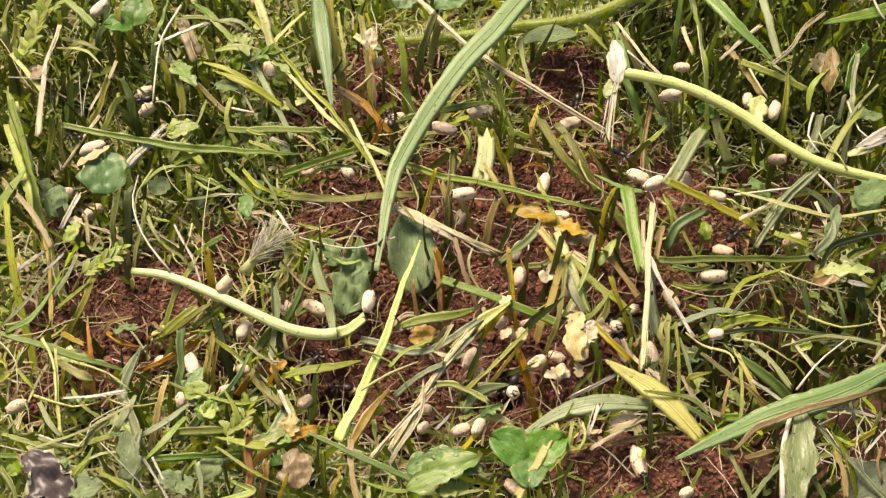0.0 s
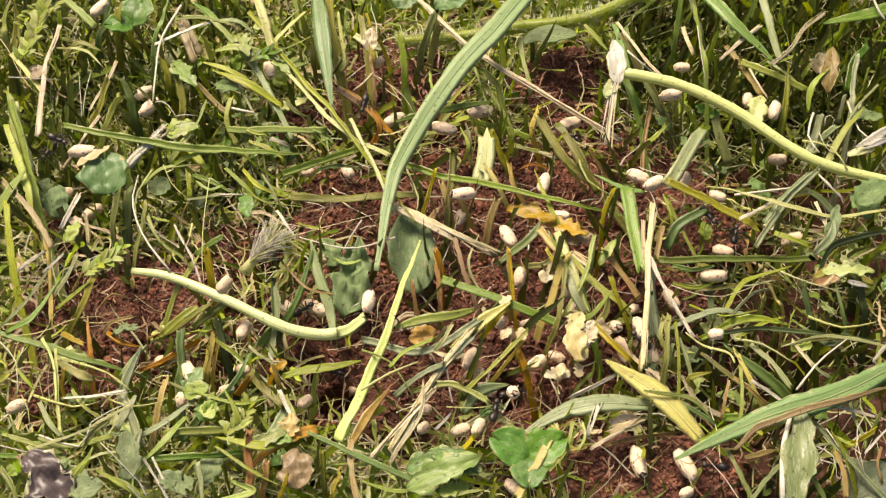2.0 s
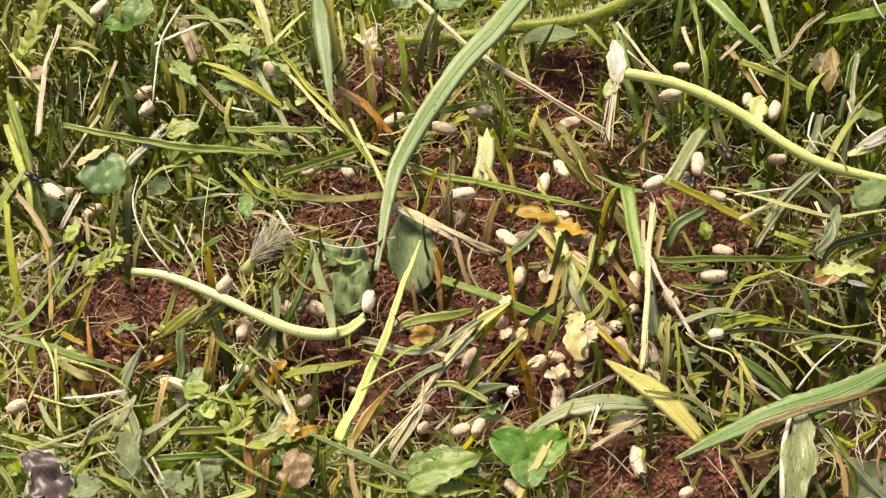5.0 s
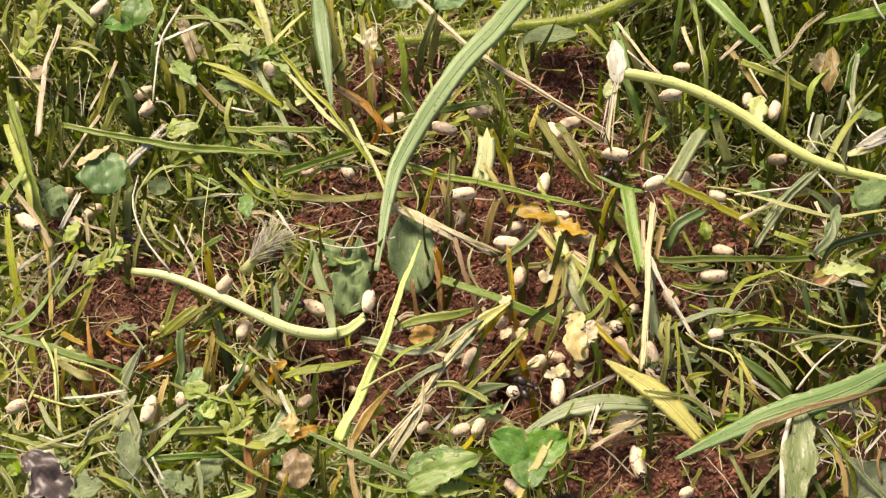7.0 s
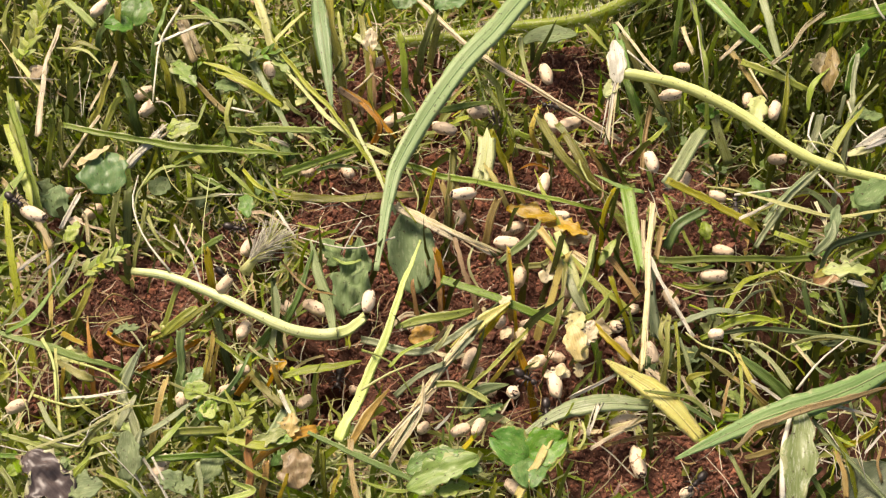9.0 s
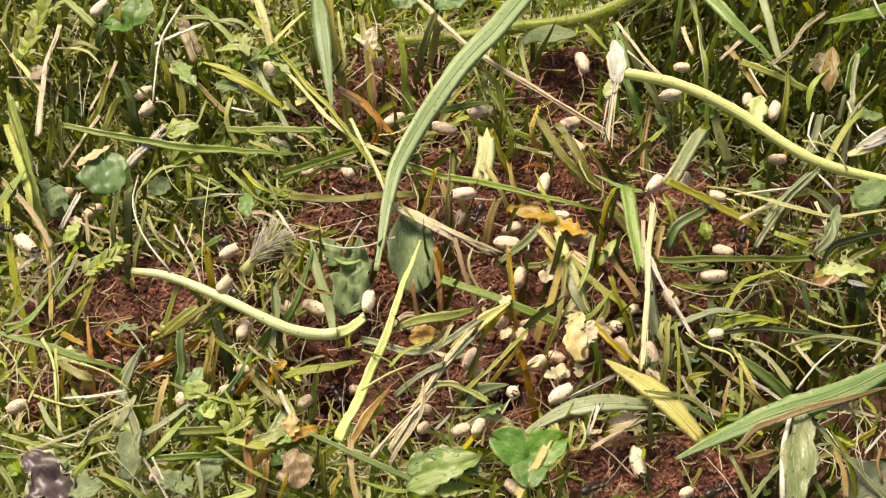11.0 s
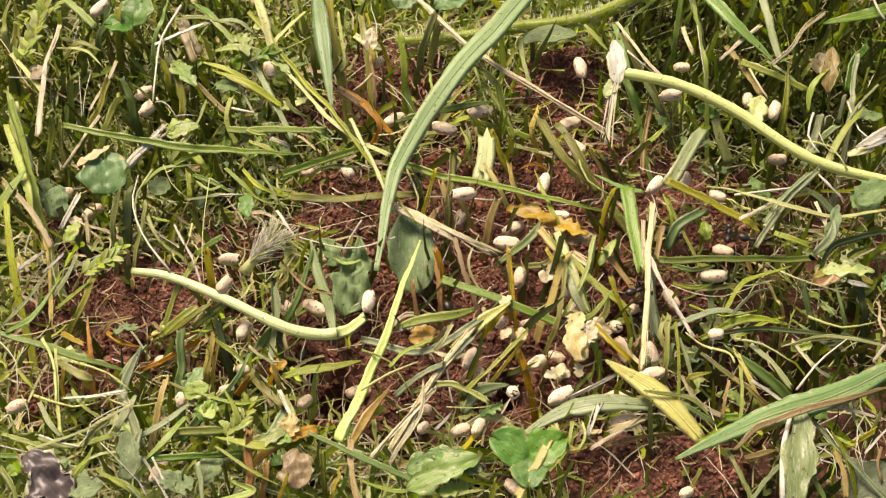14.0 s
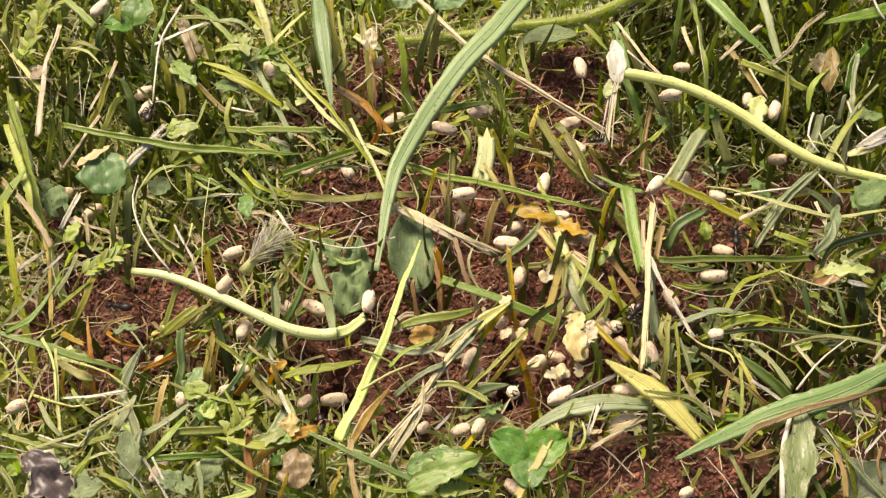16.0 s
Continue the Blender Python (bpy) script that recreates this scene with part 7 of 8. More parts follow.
cocoon(False, 3.3, (41.1, 10.2, 6.0), 68, 0)
cocoon(False, 2.9, (46.5, 7.4, 5.0), -26, 0)
cocoon(False, 4.3, (43.1, -10.8, 8.0), 0, 0)

cocoon(False, 2.4, (41.5, -22.8, 10.0), 0, 0)
cocoon(False, 3.8, (36.4, -13.3, 5.0), -64, 0)
cocoon(True, 3.2, (-34.1, -13.7, 10.0), 59, 0)
cocoon(False, 3.1, (-25.0, -14.1, 4.0), -47, 0)
cocoon(False, 4.5, (-20.3, -14.3, 4.0), -28, 0)
cocoon(True, 4.0, (-11.5, -16.9, 10.0), 79, 0)
cocoon(False, 3.4, (-31.2, -18.9, 5.0), 68, 0)
cocoon(False, 2.4, (-39.6, -31.3, 5.0), 97, 0)
cocoon(False, 3.1, (-16.3, 12.7, 5.0), -55, 0)
cocoon(False, 2.9, (2.6, -36.4, 5.0), 22, 0)
cocoon(False, 2.8, (5.2, -36.4, 6.0), 62, 0)
cocoon(False, 3.8, (4.2, -24.2, 5.0), 67, 0)
cocoon(False, 4.2, (27.0, -35.0, 5.0), 11, 0)
cocoon(False, 4.6, (28.3, -21.5, 3.0), -72, 0)
cocoon(True, 2.5, (9.0, -17.5, 5.0), 63, 0)
cocoon(False, 3.0, (10.7, -18.4, 3.0), -34, 0)
cocoon(False, 2.3, (13.2, -17.4, 4.0), 23, 0)
cocoon(False, 3.2, (14.5, -24.3, 4.0), 33, 0)
cocoon(False, 2.7, (17.8, -22.7, 3.0), -23, 0)
cocoon(False, 3.0, (18.1, -25.5, 3.0), 69, 0)
cocoon(False, 3.9, (32.6, -22.0, 3.0), -78, 0)
cocoon(False, 3.7, (12.5, -8.3, 4.0), 80, 0)
cocoon(False, 2.7, (16.8, -8.4, 5.0), 23, 0)
cocoon(False, 2.9, (20.6, -14.8, 4.0), 61, 0)
cocoon(False, 2.2, (-2.8, -31.9, 3.0), 0, 0)
cocoon(False, 2.2, (-2.9, -35.0, 3.0), 43, 0)
cocoon(False, 3.2, (4.9, -25.2, 2.0), 22, 0)
cocoon(False, 3.3, (6.8, -28.0, 2.0), -33, 0)
cocoon(False, 2.5, (-2.6, -19.8, 4.0), 0, 0)
cocoon(False, 3.2, (-63.4, -33.5, 7.0), 24, 0)
cocoon(False, 3.5, (-72.5, 33.6, 8.0), -13, 0)
cocoon(False, 4.5, (-53.1, 29.2, 3.0), 53, 0)
cocoon(False, 3.7, (-54.6, 32.7, 3.0), 41, 0)
cocoon(False, 3.3, (58.0, 15.5, 5.0), 0, 0)
cocoon(True, 3.2, (2.9, 3.7, 4.0), 73, 0)
cocoon(False, 3.3, (19.7, 4.7, 3.0), 0, 0)
cocoon(False, 2.8, (10.1, -45.5, 5.0), -43, 0)
cocoon(False, 3.5, (45.7, -4.7, 6.0), -19, 0)
cocoon(False, 2.9, (20.3, -10.4, 3.0), 61, 0)
cocoon(False, 2.8, (-19.4, -4.1, 4.0), -62, 0)
cocoon(False, 2.5, (-11.8, 37.6, 6.0), 39, 0)
cocoon(False, 2.3, (-31.1, -25.0, 3.0), 0, 0)
cocoon(False, 2.3, (-23.3, 13.4, 4.0), 0, 0)
cocoon(False, 3.9, (-65.3, 9.3, 3.0), 27, 0)
cocoon(False, 3.9, (-59.8, 6.4, 2.0), 39, 0)
cocoon(False, 3.3, (-62.7, 4.0, 2.0), 0, 0)
cocoon(False, 2.1, (-44.5, -23.0, 2.0), 48, 0)
cocoon(False, 2.3, (-33.4, -28.0, 2.0), 11, 0)
cocoon(False, 2.1, (35.5, -45.5, 3.0), 30, 0)
cocoon(False, 2.2, (30.7, -13.3, 2.0), 22, 0)
cocoon(False, 2.4, (-2.2, -1.5, 4.0), 65, 0)
cocoon(False, 2.6, (-21.2, -30.1, 2.0), 45, 0)
cocoon(True, 3.2, (26.7, -20.2, 8.0), -80, 48, "hollow cream ant cocoon with a dark opening")
cocoon(True, 3.2, (10.5, -31.1, 7.0), -80, 48, "hollow cream ant cocoon with a dark opening")


# ---- ants and the cocoons that they move ----
def way(*rows):
    """Rows of seconds, x, y, z in mm, turn and pitch in degrees, as walk() wants them."""
    return [(t, pose(x * MM, y * MM, z * MM, 0, -pitch, turn)) for t, x, y, z, turn, pitch in rows]


cocoon_bottom = cocoon(False, 5.0, (41.8, -50.9, 3.0), 56, 0, "cream ant cocoon dragged over the soil by an ant")
cocoon_nest = cocoon(False, 4.6, (33.7, -27.2, 0.5), 58, 0, "cream ant cocoon being carried into the nest")
cocoon_far = cocoon(True, 4.6, (60.8, 4.0, -3.0), 23, 0, "cream ant cocoon carried across the turf by an ant")
cocoon_twig = cocoon(True, 4.2, (35.7, 9.0, 6.5), 29, 0, "cream ant cocoon between grass stems")
cocoon_pair = cocoon(False, 4.0, (33.0, 10.6, 6.5), 154, 0, "cream ant cocoon lying on the soil")
cocoon_left = cocoon(True, 4.8, (-59.4, 14.7, 9.0), 27, 0, "cream ant cocoon pulled along by ants")
cocoon_side = cocoon(False, 4.2, (-37.8, -27.2, 8.0), -66, 0, "cream ant cocoon moved about under the grass")
cocoon_mid = cocoon(False, 4.4, (12.6, 0.2, -1.0), 63, 0, "cream ant cocoon beside orange grass")
cocoon_midd = cocoon(False, 3.8, (13.8, 3.4, -3.0), 24, 0, "cream ant cocoon beside orange grass")
cocoon_low = cocoon(True, 4.6, (18.0, -27.8, -3.0), 87, 0, "cream ant cocoon among loose soil")
cocoon_edge = cocoon(True, 5.0, (29.0, -40.5, 3.0), -81, 0, "cream ant cocoon dragged over the red soil")
cocoon_seed = cocoon(True, 3.6, (-35.2, 3.9, -4.0), 69, 0, "cream ant cocoon with a dark hole on the soil")
cocoon_hole = cocoon(False, 4.0, (-13.2, -23.6, -6.0), 0, 0, "cream ant cocoon at the nest's dark hole")
cocoon_heap = cocoon(False, 4.2, (33.2, -25.6, 1.0), -68, 0, "cream ant cocoon on a small heap of cocoons")
cocoon_heapb = cocoon(False, 4.4, (27.4, -28.0, -4.0), 11, 0, "cream ant cocoon on a small heap of cocoons")
cocoon_heapc = cocoon(False, 3.8, (24.9, -15.2, -5.0), 77, 0, "cream ant cocoon on a small heap of cocoons")
ants = [ant_model()]
ants += [copy_thing(ants[0], pose(0, 0, 0.004 + 0.001 * k)) for k in range(1, 14)]


def motions():
    walk(cocoon_bottom, way((0.0, 41.8, -50.9, 3.0, 56, 0), (1.0, 40.9, -48.3, 3.0, 56, 0), (1.2, 40.0, -45.6, 4.0, 92, 0), (1.5, 39.1, -44.7, 4.0, 102, 0), (1.8, 35.5, -44.6, 4.0, 158, 0), (2.1, 35.7, -40.5, 4.0, 102, 0), (2.4, 32.0, -40.9, 6.0, 146, 0), (2.7, 30.5, -45.4, 4.0, 201, 0), (3.0, 27.5, -44.0, 4.0, 147, 0), (3.3, 25.5, -41.5, 4.0, 135, 0), (3.6, 22.0, -44.0, 4.0, 180, 0), (3.9, 21.6, -44.4, 4.0, 180, 0), (4.1, 21.6, -42.3, 4.0, 125, 0), (4.2, 22.2, -41.0, 4.0, 120, 0), (4.8, 19.4, -46.2, 3.0, 158, 0), (5.4, 16.7, -52.6, 2.0, 159, 0), (16.0, 16.7, -52.6, 2.0, 159, 0)))
    walk(cocoon_nest, way((0.0, 33.7, -27.2, 0.5, 58, 0), (0.4, 33.4, -27.0, 2.0, 59, 0), (0.6, 32.4, -26.9, 6.0, 50, 0), (0.9, 32.2, -25.5, 7.0, 102, 0), (1.2, 31.3, -24.9, 7.0, 145, 0), (1.5, 31.6, -24.2, 7.0, 150, 0), (1.8, 31.2, -21.8, 7.0, 112, 0), (2.1, 30.8, -18.1, 5.0, 102, 0), (2.4, 30.4, -16.5, 5.0, 93, 0), (2.7, 29.7, -15.4, 6.0, 85, 0), (3.0, 27.3, -15.5, 6.0, 60, 0), (3.3, 27.4, -14.8, 6.0, 77, 0), (3.5, 30.1, -11.6, 6.0, 77, 0), (4.2, 30.2, -11.3, 6.0, 77, 0), (5.2, 32.1, -6.1, -1.0, 77, 0), (6.0, 34.1, 0.4, -9.0, 77, 0), (16.0, 34.1, 0.4, -9.0, 77, 0)))
    walk(cocoon_far, way((0.0, 60.8, 4.0, -3.0, 23, 0), (2.7, 60.0, 3.7, -2.0, 23, 0), (3.2, 54.2, -1.2, 7.5, 33, 0), (3.5, 50.9, -1.5, 9.5, 38, 0), (3.6, 50.5, -1.6, 9.5, 33, 0), (3.9, 48.2, 0.6, 10.5, 23, 0), (4.1, 45.9, 5.1, 10.5, 75, 0), (4.2, 44.8, 5.8, 10.5, 79, 0), (5.0, 42.5, 10.0, 10.5, 83, 0), (5.8, 41.1, 13.7, 10.5, 83, 0), (6.3, 39.6, 14.7, 10.5, 88, 0), (6.5, 37.8, 16.8, 9.5, 77, 0), (6.7, 35.1, 16.5, 9.5, 24, 0), (6.9, 30.6, 13.7, 8.5, 0, 0), (7.1, 29.1, 14.0, 8.5, -13, 0), (7.3, 32.2, 15.6, 8.5, 62, 0), (7.5, 31.2, 17.6, 8.5, 101, 0), (7.7, 32.3, 18.9, 8.5, 85, 0), (7.9, 31.0, 24.4, 8.5, 70, 0), (8.1, 27.7, 33.1, 8.5, 47, 0), (8.3, 20.7, 30.4, 8.5, 94, 0), (8.5, 19.0, 32.5, 8.5, 102, 0), (9.2, 18.4, 33.1, 7.5, 102, 0), (10.2, 22.1, 35.4, 7.5, 110, 0), (11.3, 25.6, 36.0, 7.5, 103, 0), (11.9, 25.1, 35.4, 7.5, 101, 0), (12.5, 24.8, 34.7, 7.5, 100, 0), (16.0, 24.8, 34.7, 7.5, 99, 0)))
    walk(cocoon_twig, way((0.0, 35.7, 9.0, 6.5, 29, 0), (8.4, 35.7, 9.0, 6.5, 29, 0), (8.7, 35.1, 8.3, 9.5, 73, 0), (9.0, 34.9, 10.5, 10.5, 100, 0), (9.2, 34.1, 9.9, 10.5, 105, 0), (10.2, 34.7, 9.2, 8.5, 69, 0), (11.3, 35.9, 8.6, 6.5, 48, 0), (16.0, 35.9, 8.6, 6.5, 48, 0)))
    walk(cocoon_pair, way((0.0, 33.0, 10.6, 6.5, 154, 0), (2.9, 33.0, 10.6, 6.5, 154, 0), (3.1, 33.0, 10.3, 7.5, 142, 0), (3.3, 31.2, 11.6, 7.5, 130, 0), (3.5, 30.2, 13.3, 7.5, 101, 0), (3.7, 28.6, 14.3, 7.5, 130, 0), (3.9, 21.6, 11.2, 7.5, 154, 0), (4.2, 20.5, 11.1, 7.5, 142, 0), (5.2, 20.1, 12.3, 6.5, 112, 0), (6.3, 19.5, 13.3, 6.5, 79, 0), (6.6, 19.7, 16.8, 6.5, 95, 0), (7.0, 19.5, 21.5, 5.5, 120, 0), (9.2, 19.2, 23.6, 5.5, 111, 0), (10.2, 21.4, 20.4, 5.5, 142, 0), (11.3, 23.0, 17.9, 5.5, 142, 0), (16.0, 23.0, 17.9, 5.5, 142, 0)))
    walk(cocoon_left, way((0.0, -59.4, 14.7, 9.0, 27, 0), (1.2, -60.7, 14.1, 9.0, 41, 0), (2.4, -62.0, 13.6, 9.0, -33, 0), (2.7, -63.4, 12.8, 9.0, -50, 0), (3.3, -63.9, 11.1, 9.0, -28, 0), (4.2, -63.4, 8.6, 9.0, -23, 0), (5.2, -64.7, 4.1, 9.0, -41, 0), (6.3, -65.6, 0.1, 10.0, -32, 0), (6.5, -66.4, 1.9, 10.0, -41, 0), (6.9, -67.2, -1.1, 10.0, -41, 0), (7.1, -67.0, -2.0, 10.0, -32, 0), (7.5, -66.9, 1.0, 10.0, -32, 0), (7.7, -66.4, 1.2, 10.0, -23, 0), (8.5, -65.5, 0.9, 10.0, -12, 0), (9.2, -66.7, -0.6, 10.0, -32, 0), (10.2, -66.7, -3.6, 10.0, -41, 0), (11.3, -65.9, -7.1, 11.0, -41, 0), (11.6, -65.2, -7.9, 11.0, -22, 0), (11.9, -64.3, -10.8, 11.0, 13, 0), (12.2, -64.9, -11.5, 11.0, 13, 0), (12.5, -67.8, -12.4, 11.0, 26, 0), (12.8, -71.2, -13.0, 11.0, 26, 0), (16.0, -74.2, -13.2, 11.0, 26, 0)))
    walk(cocoon_side, way((0.0, -37.8, -27.2, 8.0, -66, 0), (1.0, -37.9, -27.2, 8.0, -66, 0), (1.5, -38.0, -27.4, 8.0, -75, 0), (2.1, -38.3, -28.0, 7.0, -58, 0), (2.5, -37.8, -27.6, 8.0, -45, 0), (3.0, -37.9, -27.3, 7.0, -50, 0), (3.5, -37.9, -28.0, 8.0, -58, 0), (4.2, -38.6, -27.2, 6.0, -75, 0), (5.2, -40.8, -31.2, 8.0, 10, 0), (6.3, -42.6, -34.8, 9.0, 79, 0), (7.0, -43.1, -35.1, 9.0, 79, 0), (7.8, -43.3, -34.8, 8.0, 79, 0), (8.4, -43.1, -36.8, 6.0, 89, 0), (9.0, -41.0, -42.9, 6.0, 68, 0), (9.6, -42.0, -41.2, 2.0, 68, 0), (16.0, -42.3, -41.0, 1.0, 68, 0)))
    walk(cocoon_mid, way((0.0, 12.6, 0.2, -1.0, 63, 0), (0.7, 11.8, 0.6, 1.0, 80, 0), (1.5, 10.7, -1.2, 5.5, 114, 0), (4.2, 10.7, -1.2, 5.5, 114, 0), (5.2, 10.5, -2.0, 5.5, 144, 0), (6.3, 10.3, -3.3, 6.5, 174, 0), (16.0, 10.3, -3.3, 6.5, 175, 0)))
    walk(cocoon_midd, way((0.0, 13.8, 3.4, -3.0, 24, 0), (4.2, 13.7, 2.7, -2.0, 24, 0), (5.4, 12.5, 1.6, 2.0, 35, 0), (6.3, 11.7, 1.0, 4.5, 24, 0), (16.0, 11.7, 1.0, 4.5, 29, 0)))
    walk(cocoon_low, way((0.0, 18.0, -27.8, -3.0, 87, 0), (4.2, 17.9, -28.3, -2.0, 87, 0), (5.4, 17.7, -29.5, 3.0, 78, 0), (6.3, 17.7, -29.1, 5.0, 82, 0), (7.0, 17.4, -30.0, 5.0, 83, 0), (8.5, 17.2, -29.8, 5.0, 78, 0), (9.0, 17.0, -28.6, 5.0, 96, 0), (9.2, 17.0, -28.8, 5.0, 96, 0), (10.2, 17.5, -29.6, 5.0, 61, 0), (11.3, 17.9, -30.4, 5.0, 32, 0), (16.0, 17.8, -30.6, 5.0, 30, 0)))
    walk(cocoon_edge, way((0.0, 29.0, -40.5, 3.0, -81, 0), (11.3, 28.9, -40.6, 3.0, -84, 0), (11.6, 29.0, -40.3, 3.0, -81, 0), (11.9, 28.1, -40.8, 4.0, -91, 0), (12.2, 27.5, -41.0, 4.0, -86, 0), (12.5, 26.8, -43.5, 4.0, -1, 0), (12.8, 25.0, -47.0, 4.0, 40, 0), (13.1, 24.1, -49.6, 3.0, 40, 0), (16.0, 24.0, -50.9, 3.0, 40, 0)))
    walk(cocoon_seed, way((0.0, -35.2, 3.9, -4.0, 69, 0), (8.2, -35.0, 3.2, -3.0, 69, 0), (8.8, -33.3, -0.8, 2.0, 69, 0), (9.1, -32.1, -2.8, 4.5, 69, 0), (10.2, -33.8, -4.0, 5.5, 49, 0), (11.3, -35.2, -4.4, 5.5, 37, 0), (12.5, -36.0, -4.2, 5.5, 70, 0), (13.1, -36.0, -4.4, 5.5, 70, 0), (13.7, -35.2, -5.5, 5.5, 0, 0), (14.5, -34.4, -6.0, 5.5, 0, 0), (15.2, -34.6, -5.4, 5.5, 12, 0), (16.0, -34.2, -4.6, 5.5, 25, 0)))
    walk(cocoon_hole, way((0.0, -13.2, -23.6, -6.0, 0, 0), (13.6, -13.1, -24.2, -5.0, 0, 0), (14.3, -13.9, -27.7, 0.0, 23, 0), (14.6, -14.5, -28.5, 1.0, 34, 0), (15.2, -15.5, -29.7, 1.0, 23, 0), (15.6, -16.4, -29.3, 1.0, 11, 0), (16.0, -16.8, -29.2, 1.0, 6, 0)))
    walk(cocoon_heap, way((0.0, 33.2, -25.6, 1.0, -68, 0), (11.6, 33.2, -25.6, 1.0, -68, 0), (12.2, 32.5, -25.7, 5.0, -73, 0), (12.5, 32.3, -25.7, 6.0, -78, 0), (13.1, 31.4, -28.0, 6.0, 7, 0), (13.4, 31.2, -28.8, 6.0, 22, 0), (13.7, 30.4, -28.3, 7.0, 22, 0), (14.0, 31.5, -28.1, 7.0, 17, 0), (14.6, 32.1, -28.2, 7.0, 22, 0), (14.9, 32.2, -28.4, 7.0, 22, 0), (15.2, 32.2, -27.8, 7.0, 22, 0), (15.6, 29.2, -30.1, 7.0, 0, 0), (16.0, 27.6, -30.3, 6.0, 0, 0)))
    walk(cocoon_heapb, way((0.0, 27.4, -28.0, -4.0, 11, 0), (11.3, 27.3, -28.5, -3.0, 11, 0), (12.2, 26.2, -28.9, 3.0, 11, 0), (12.5, 26.2, -29.1, 4.0, 11, 0), (13.4, 26.7, -29.3, 3.0, 11, 0), (14.5, 26.9, -28.4, 0.0, 11, 0), (16.0, 27.2, -27.8, -2.0, 11, 0)))
    walk(cocoon_heapc, way((0.0, 24.9, -15.2, -5.0, 77, 0), (12.4, 24.7, -15.8, -4.0, 77, 0), (13.1, 24.2, -18.7, 4.5, 82, 0), (14.5, 24.4, -18.9, 5.5, 90, 0), (15.2, 25.0, -18.9, 5.5, 90, 0), (16.0, 25.3, -18.7, 5.5, 90, 0)))
    walk(ants[0], way((0.0, 37.2, -50.1, 2.0, 159, 0), (1.0, 44.6, -49.1, 3.6, 191, 0), (1.2, 43.7, -46.4, 4.6, 176, 0), (1.5, 42.8, -45.5, 4.6, 144, 0), (1.8, 39.3, -45.4, 4.6, 186, 0), (2.1, 39.4, -41.4, 4.6, 167, 0), (2.4, 35.7, -41.8, 6.6, 192, 0), (2.7, 34.3, -46.2, 4.6, 183, 0), (3.0, 31.3, -44.8, 4.6, 143, 0), (3.3, 29.3, -42.4, 4.6, 172, 0), (3.6, 25.8, -44.8, 4.6, 195, 0), (3.9, 25.5, -45.2, 4.6, 158, 0), (4.1, 25.5, -43.1, 4.6, 162, 0), (4.2, 26.1, -41.8, 4.6, 195, 0), (4.8, 23.2, -46.9, 3.6, 154, 0), (5.6, 37.2, -50.1, 2.0, 177, 0), (6.2, 38.5, -50.9, 2.0, 157, 0), (6.8, 36.9, -49.3, 2.0, 201, 0), (7.4, 37.3, -49.8, 2.0, 191, 0), (8.0, 38.4, -49.5, 2.0, 170, 0), (8.7, 37.1, -50.3, 2.0, 148, 0), (9.3, 38.8, -50.1, 2.0, 162, 0), (9.9, 36.2, -50.9, 2.0, 173, 0), (10.5, 37.8, -49.3, 2.0, 199, 0), (11.1, 38.7, -51.6, 2.0, 149, 0), (11.7, 38.3, -51.3, 2.0, 176, 0), (12.3, 36.3, -50.8, 2.0, 185, 0), (12.9, 38.7, -50.6, 2.0, 176, 0), (13.6, 37.2, -48.8, 2.0, 192, 0), (14.2, 36.9, -50.4, 2.0, 175, 0), (14.8, 38.7, -51.5, 2.0, 201, 0), (15.4, 36.9, -51.2, 2.0, 179, 0), (16.0, 37.2, -50.1, 2.0, 178, 0)))
    walk(ants[1], way((0.0, 48.8, 0.3, 3.0, 45, 0), (0.7, 46.9, -1.1, 3.0, 57, 0), (1.3, 50.2, 1.4, 3.0, 70, 0), (2.0, 48.8, 0.5, 3.0, 73, 0), (2.6, 48.8, 0.3, 3.0, 58, 0), (3.2, 53.6, -3.0, 4.6, 57, 0), (3.5, 50.4, -3.3, 6.6, 57, 0), (3.6, 49.9, -3.4, 6.6, 71, 0), (3.9, 47.6, -1.1, 7.6, 61, 0), (4.1, 45.2, 3.4, 7.6, 45, 0), (4.2, 44.2, 4.1, 7.6, 94, 0), (5.0, 41.9, 8.2, 7.6, 77, 0), (5.8, 40.4, 11.9, 7.6, 82, 0), (6.3, 38.9, 12.9, 7.6, 55, 0), (6.5, 37.1, 14.9, 6.6, 103, 0), (6.7, 34.3, 14.7, 6.6, 95, 0), (6.9, 29.9, 11.9, 5.6, 51, 0), (7.1, 28.3, 12.1, 5.6, 64, 0), (7.3, 31.4, 13.8, 5.6, 87, 0), (7.5, 30.4, 15.8, 5.6, 86, 0), (7.7, 31.5, 17.0, 5.6, 100, 0), (7.9, 30.1, 22.4, 5.6, 69, 0), (8.1, 26.9, 31.1, 5.6, 93, 0), (8.3, 19.8, 28.4, 5.6, 84, 0), (8.5, 18.1, 30.6, 5.6, 62, 0), (9.3, 48.8, 0.3, 3.0, 79, 0), (9.9, 49.3, -0.9, 3.0, 97, 0), (10.5, 47.1, 2.3, 3.0, 94, 0), (11.1, 50.4, 0.6, 3.0, 74, 0), (11.7, 50.3, 2.4, 3.0, 79, 0), (12.3, 48.4, -0.6, 3.0, 46, 0), (13.0, 47.3, -1.5, 3.0, 58, 0), (13.6, 51.0, 2.3, 3.0, 91, 0), (14.2, 46.5, 0.1, 3.0, 68, 0), (14.8, 50.9, 0.8, 3.0, 54, 0), (15.4, 47.5, 0.6, 3.0, 77, 0), (16.0, 48.8, 0.3, 3.0, 86, 0)))
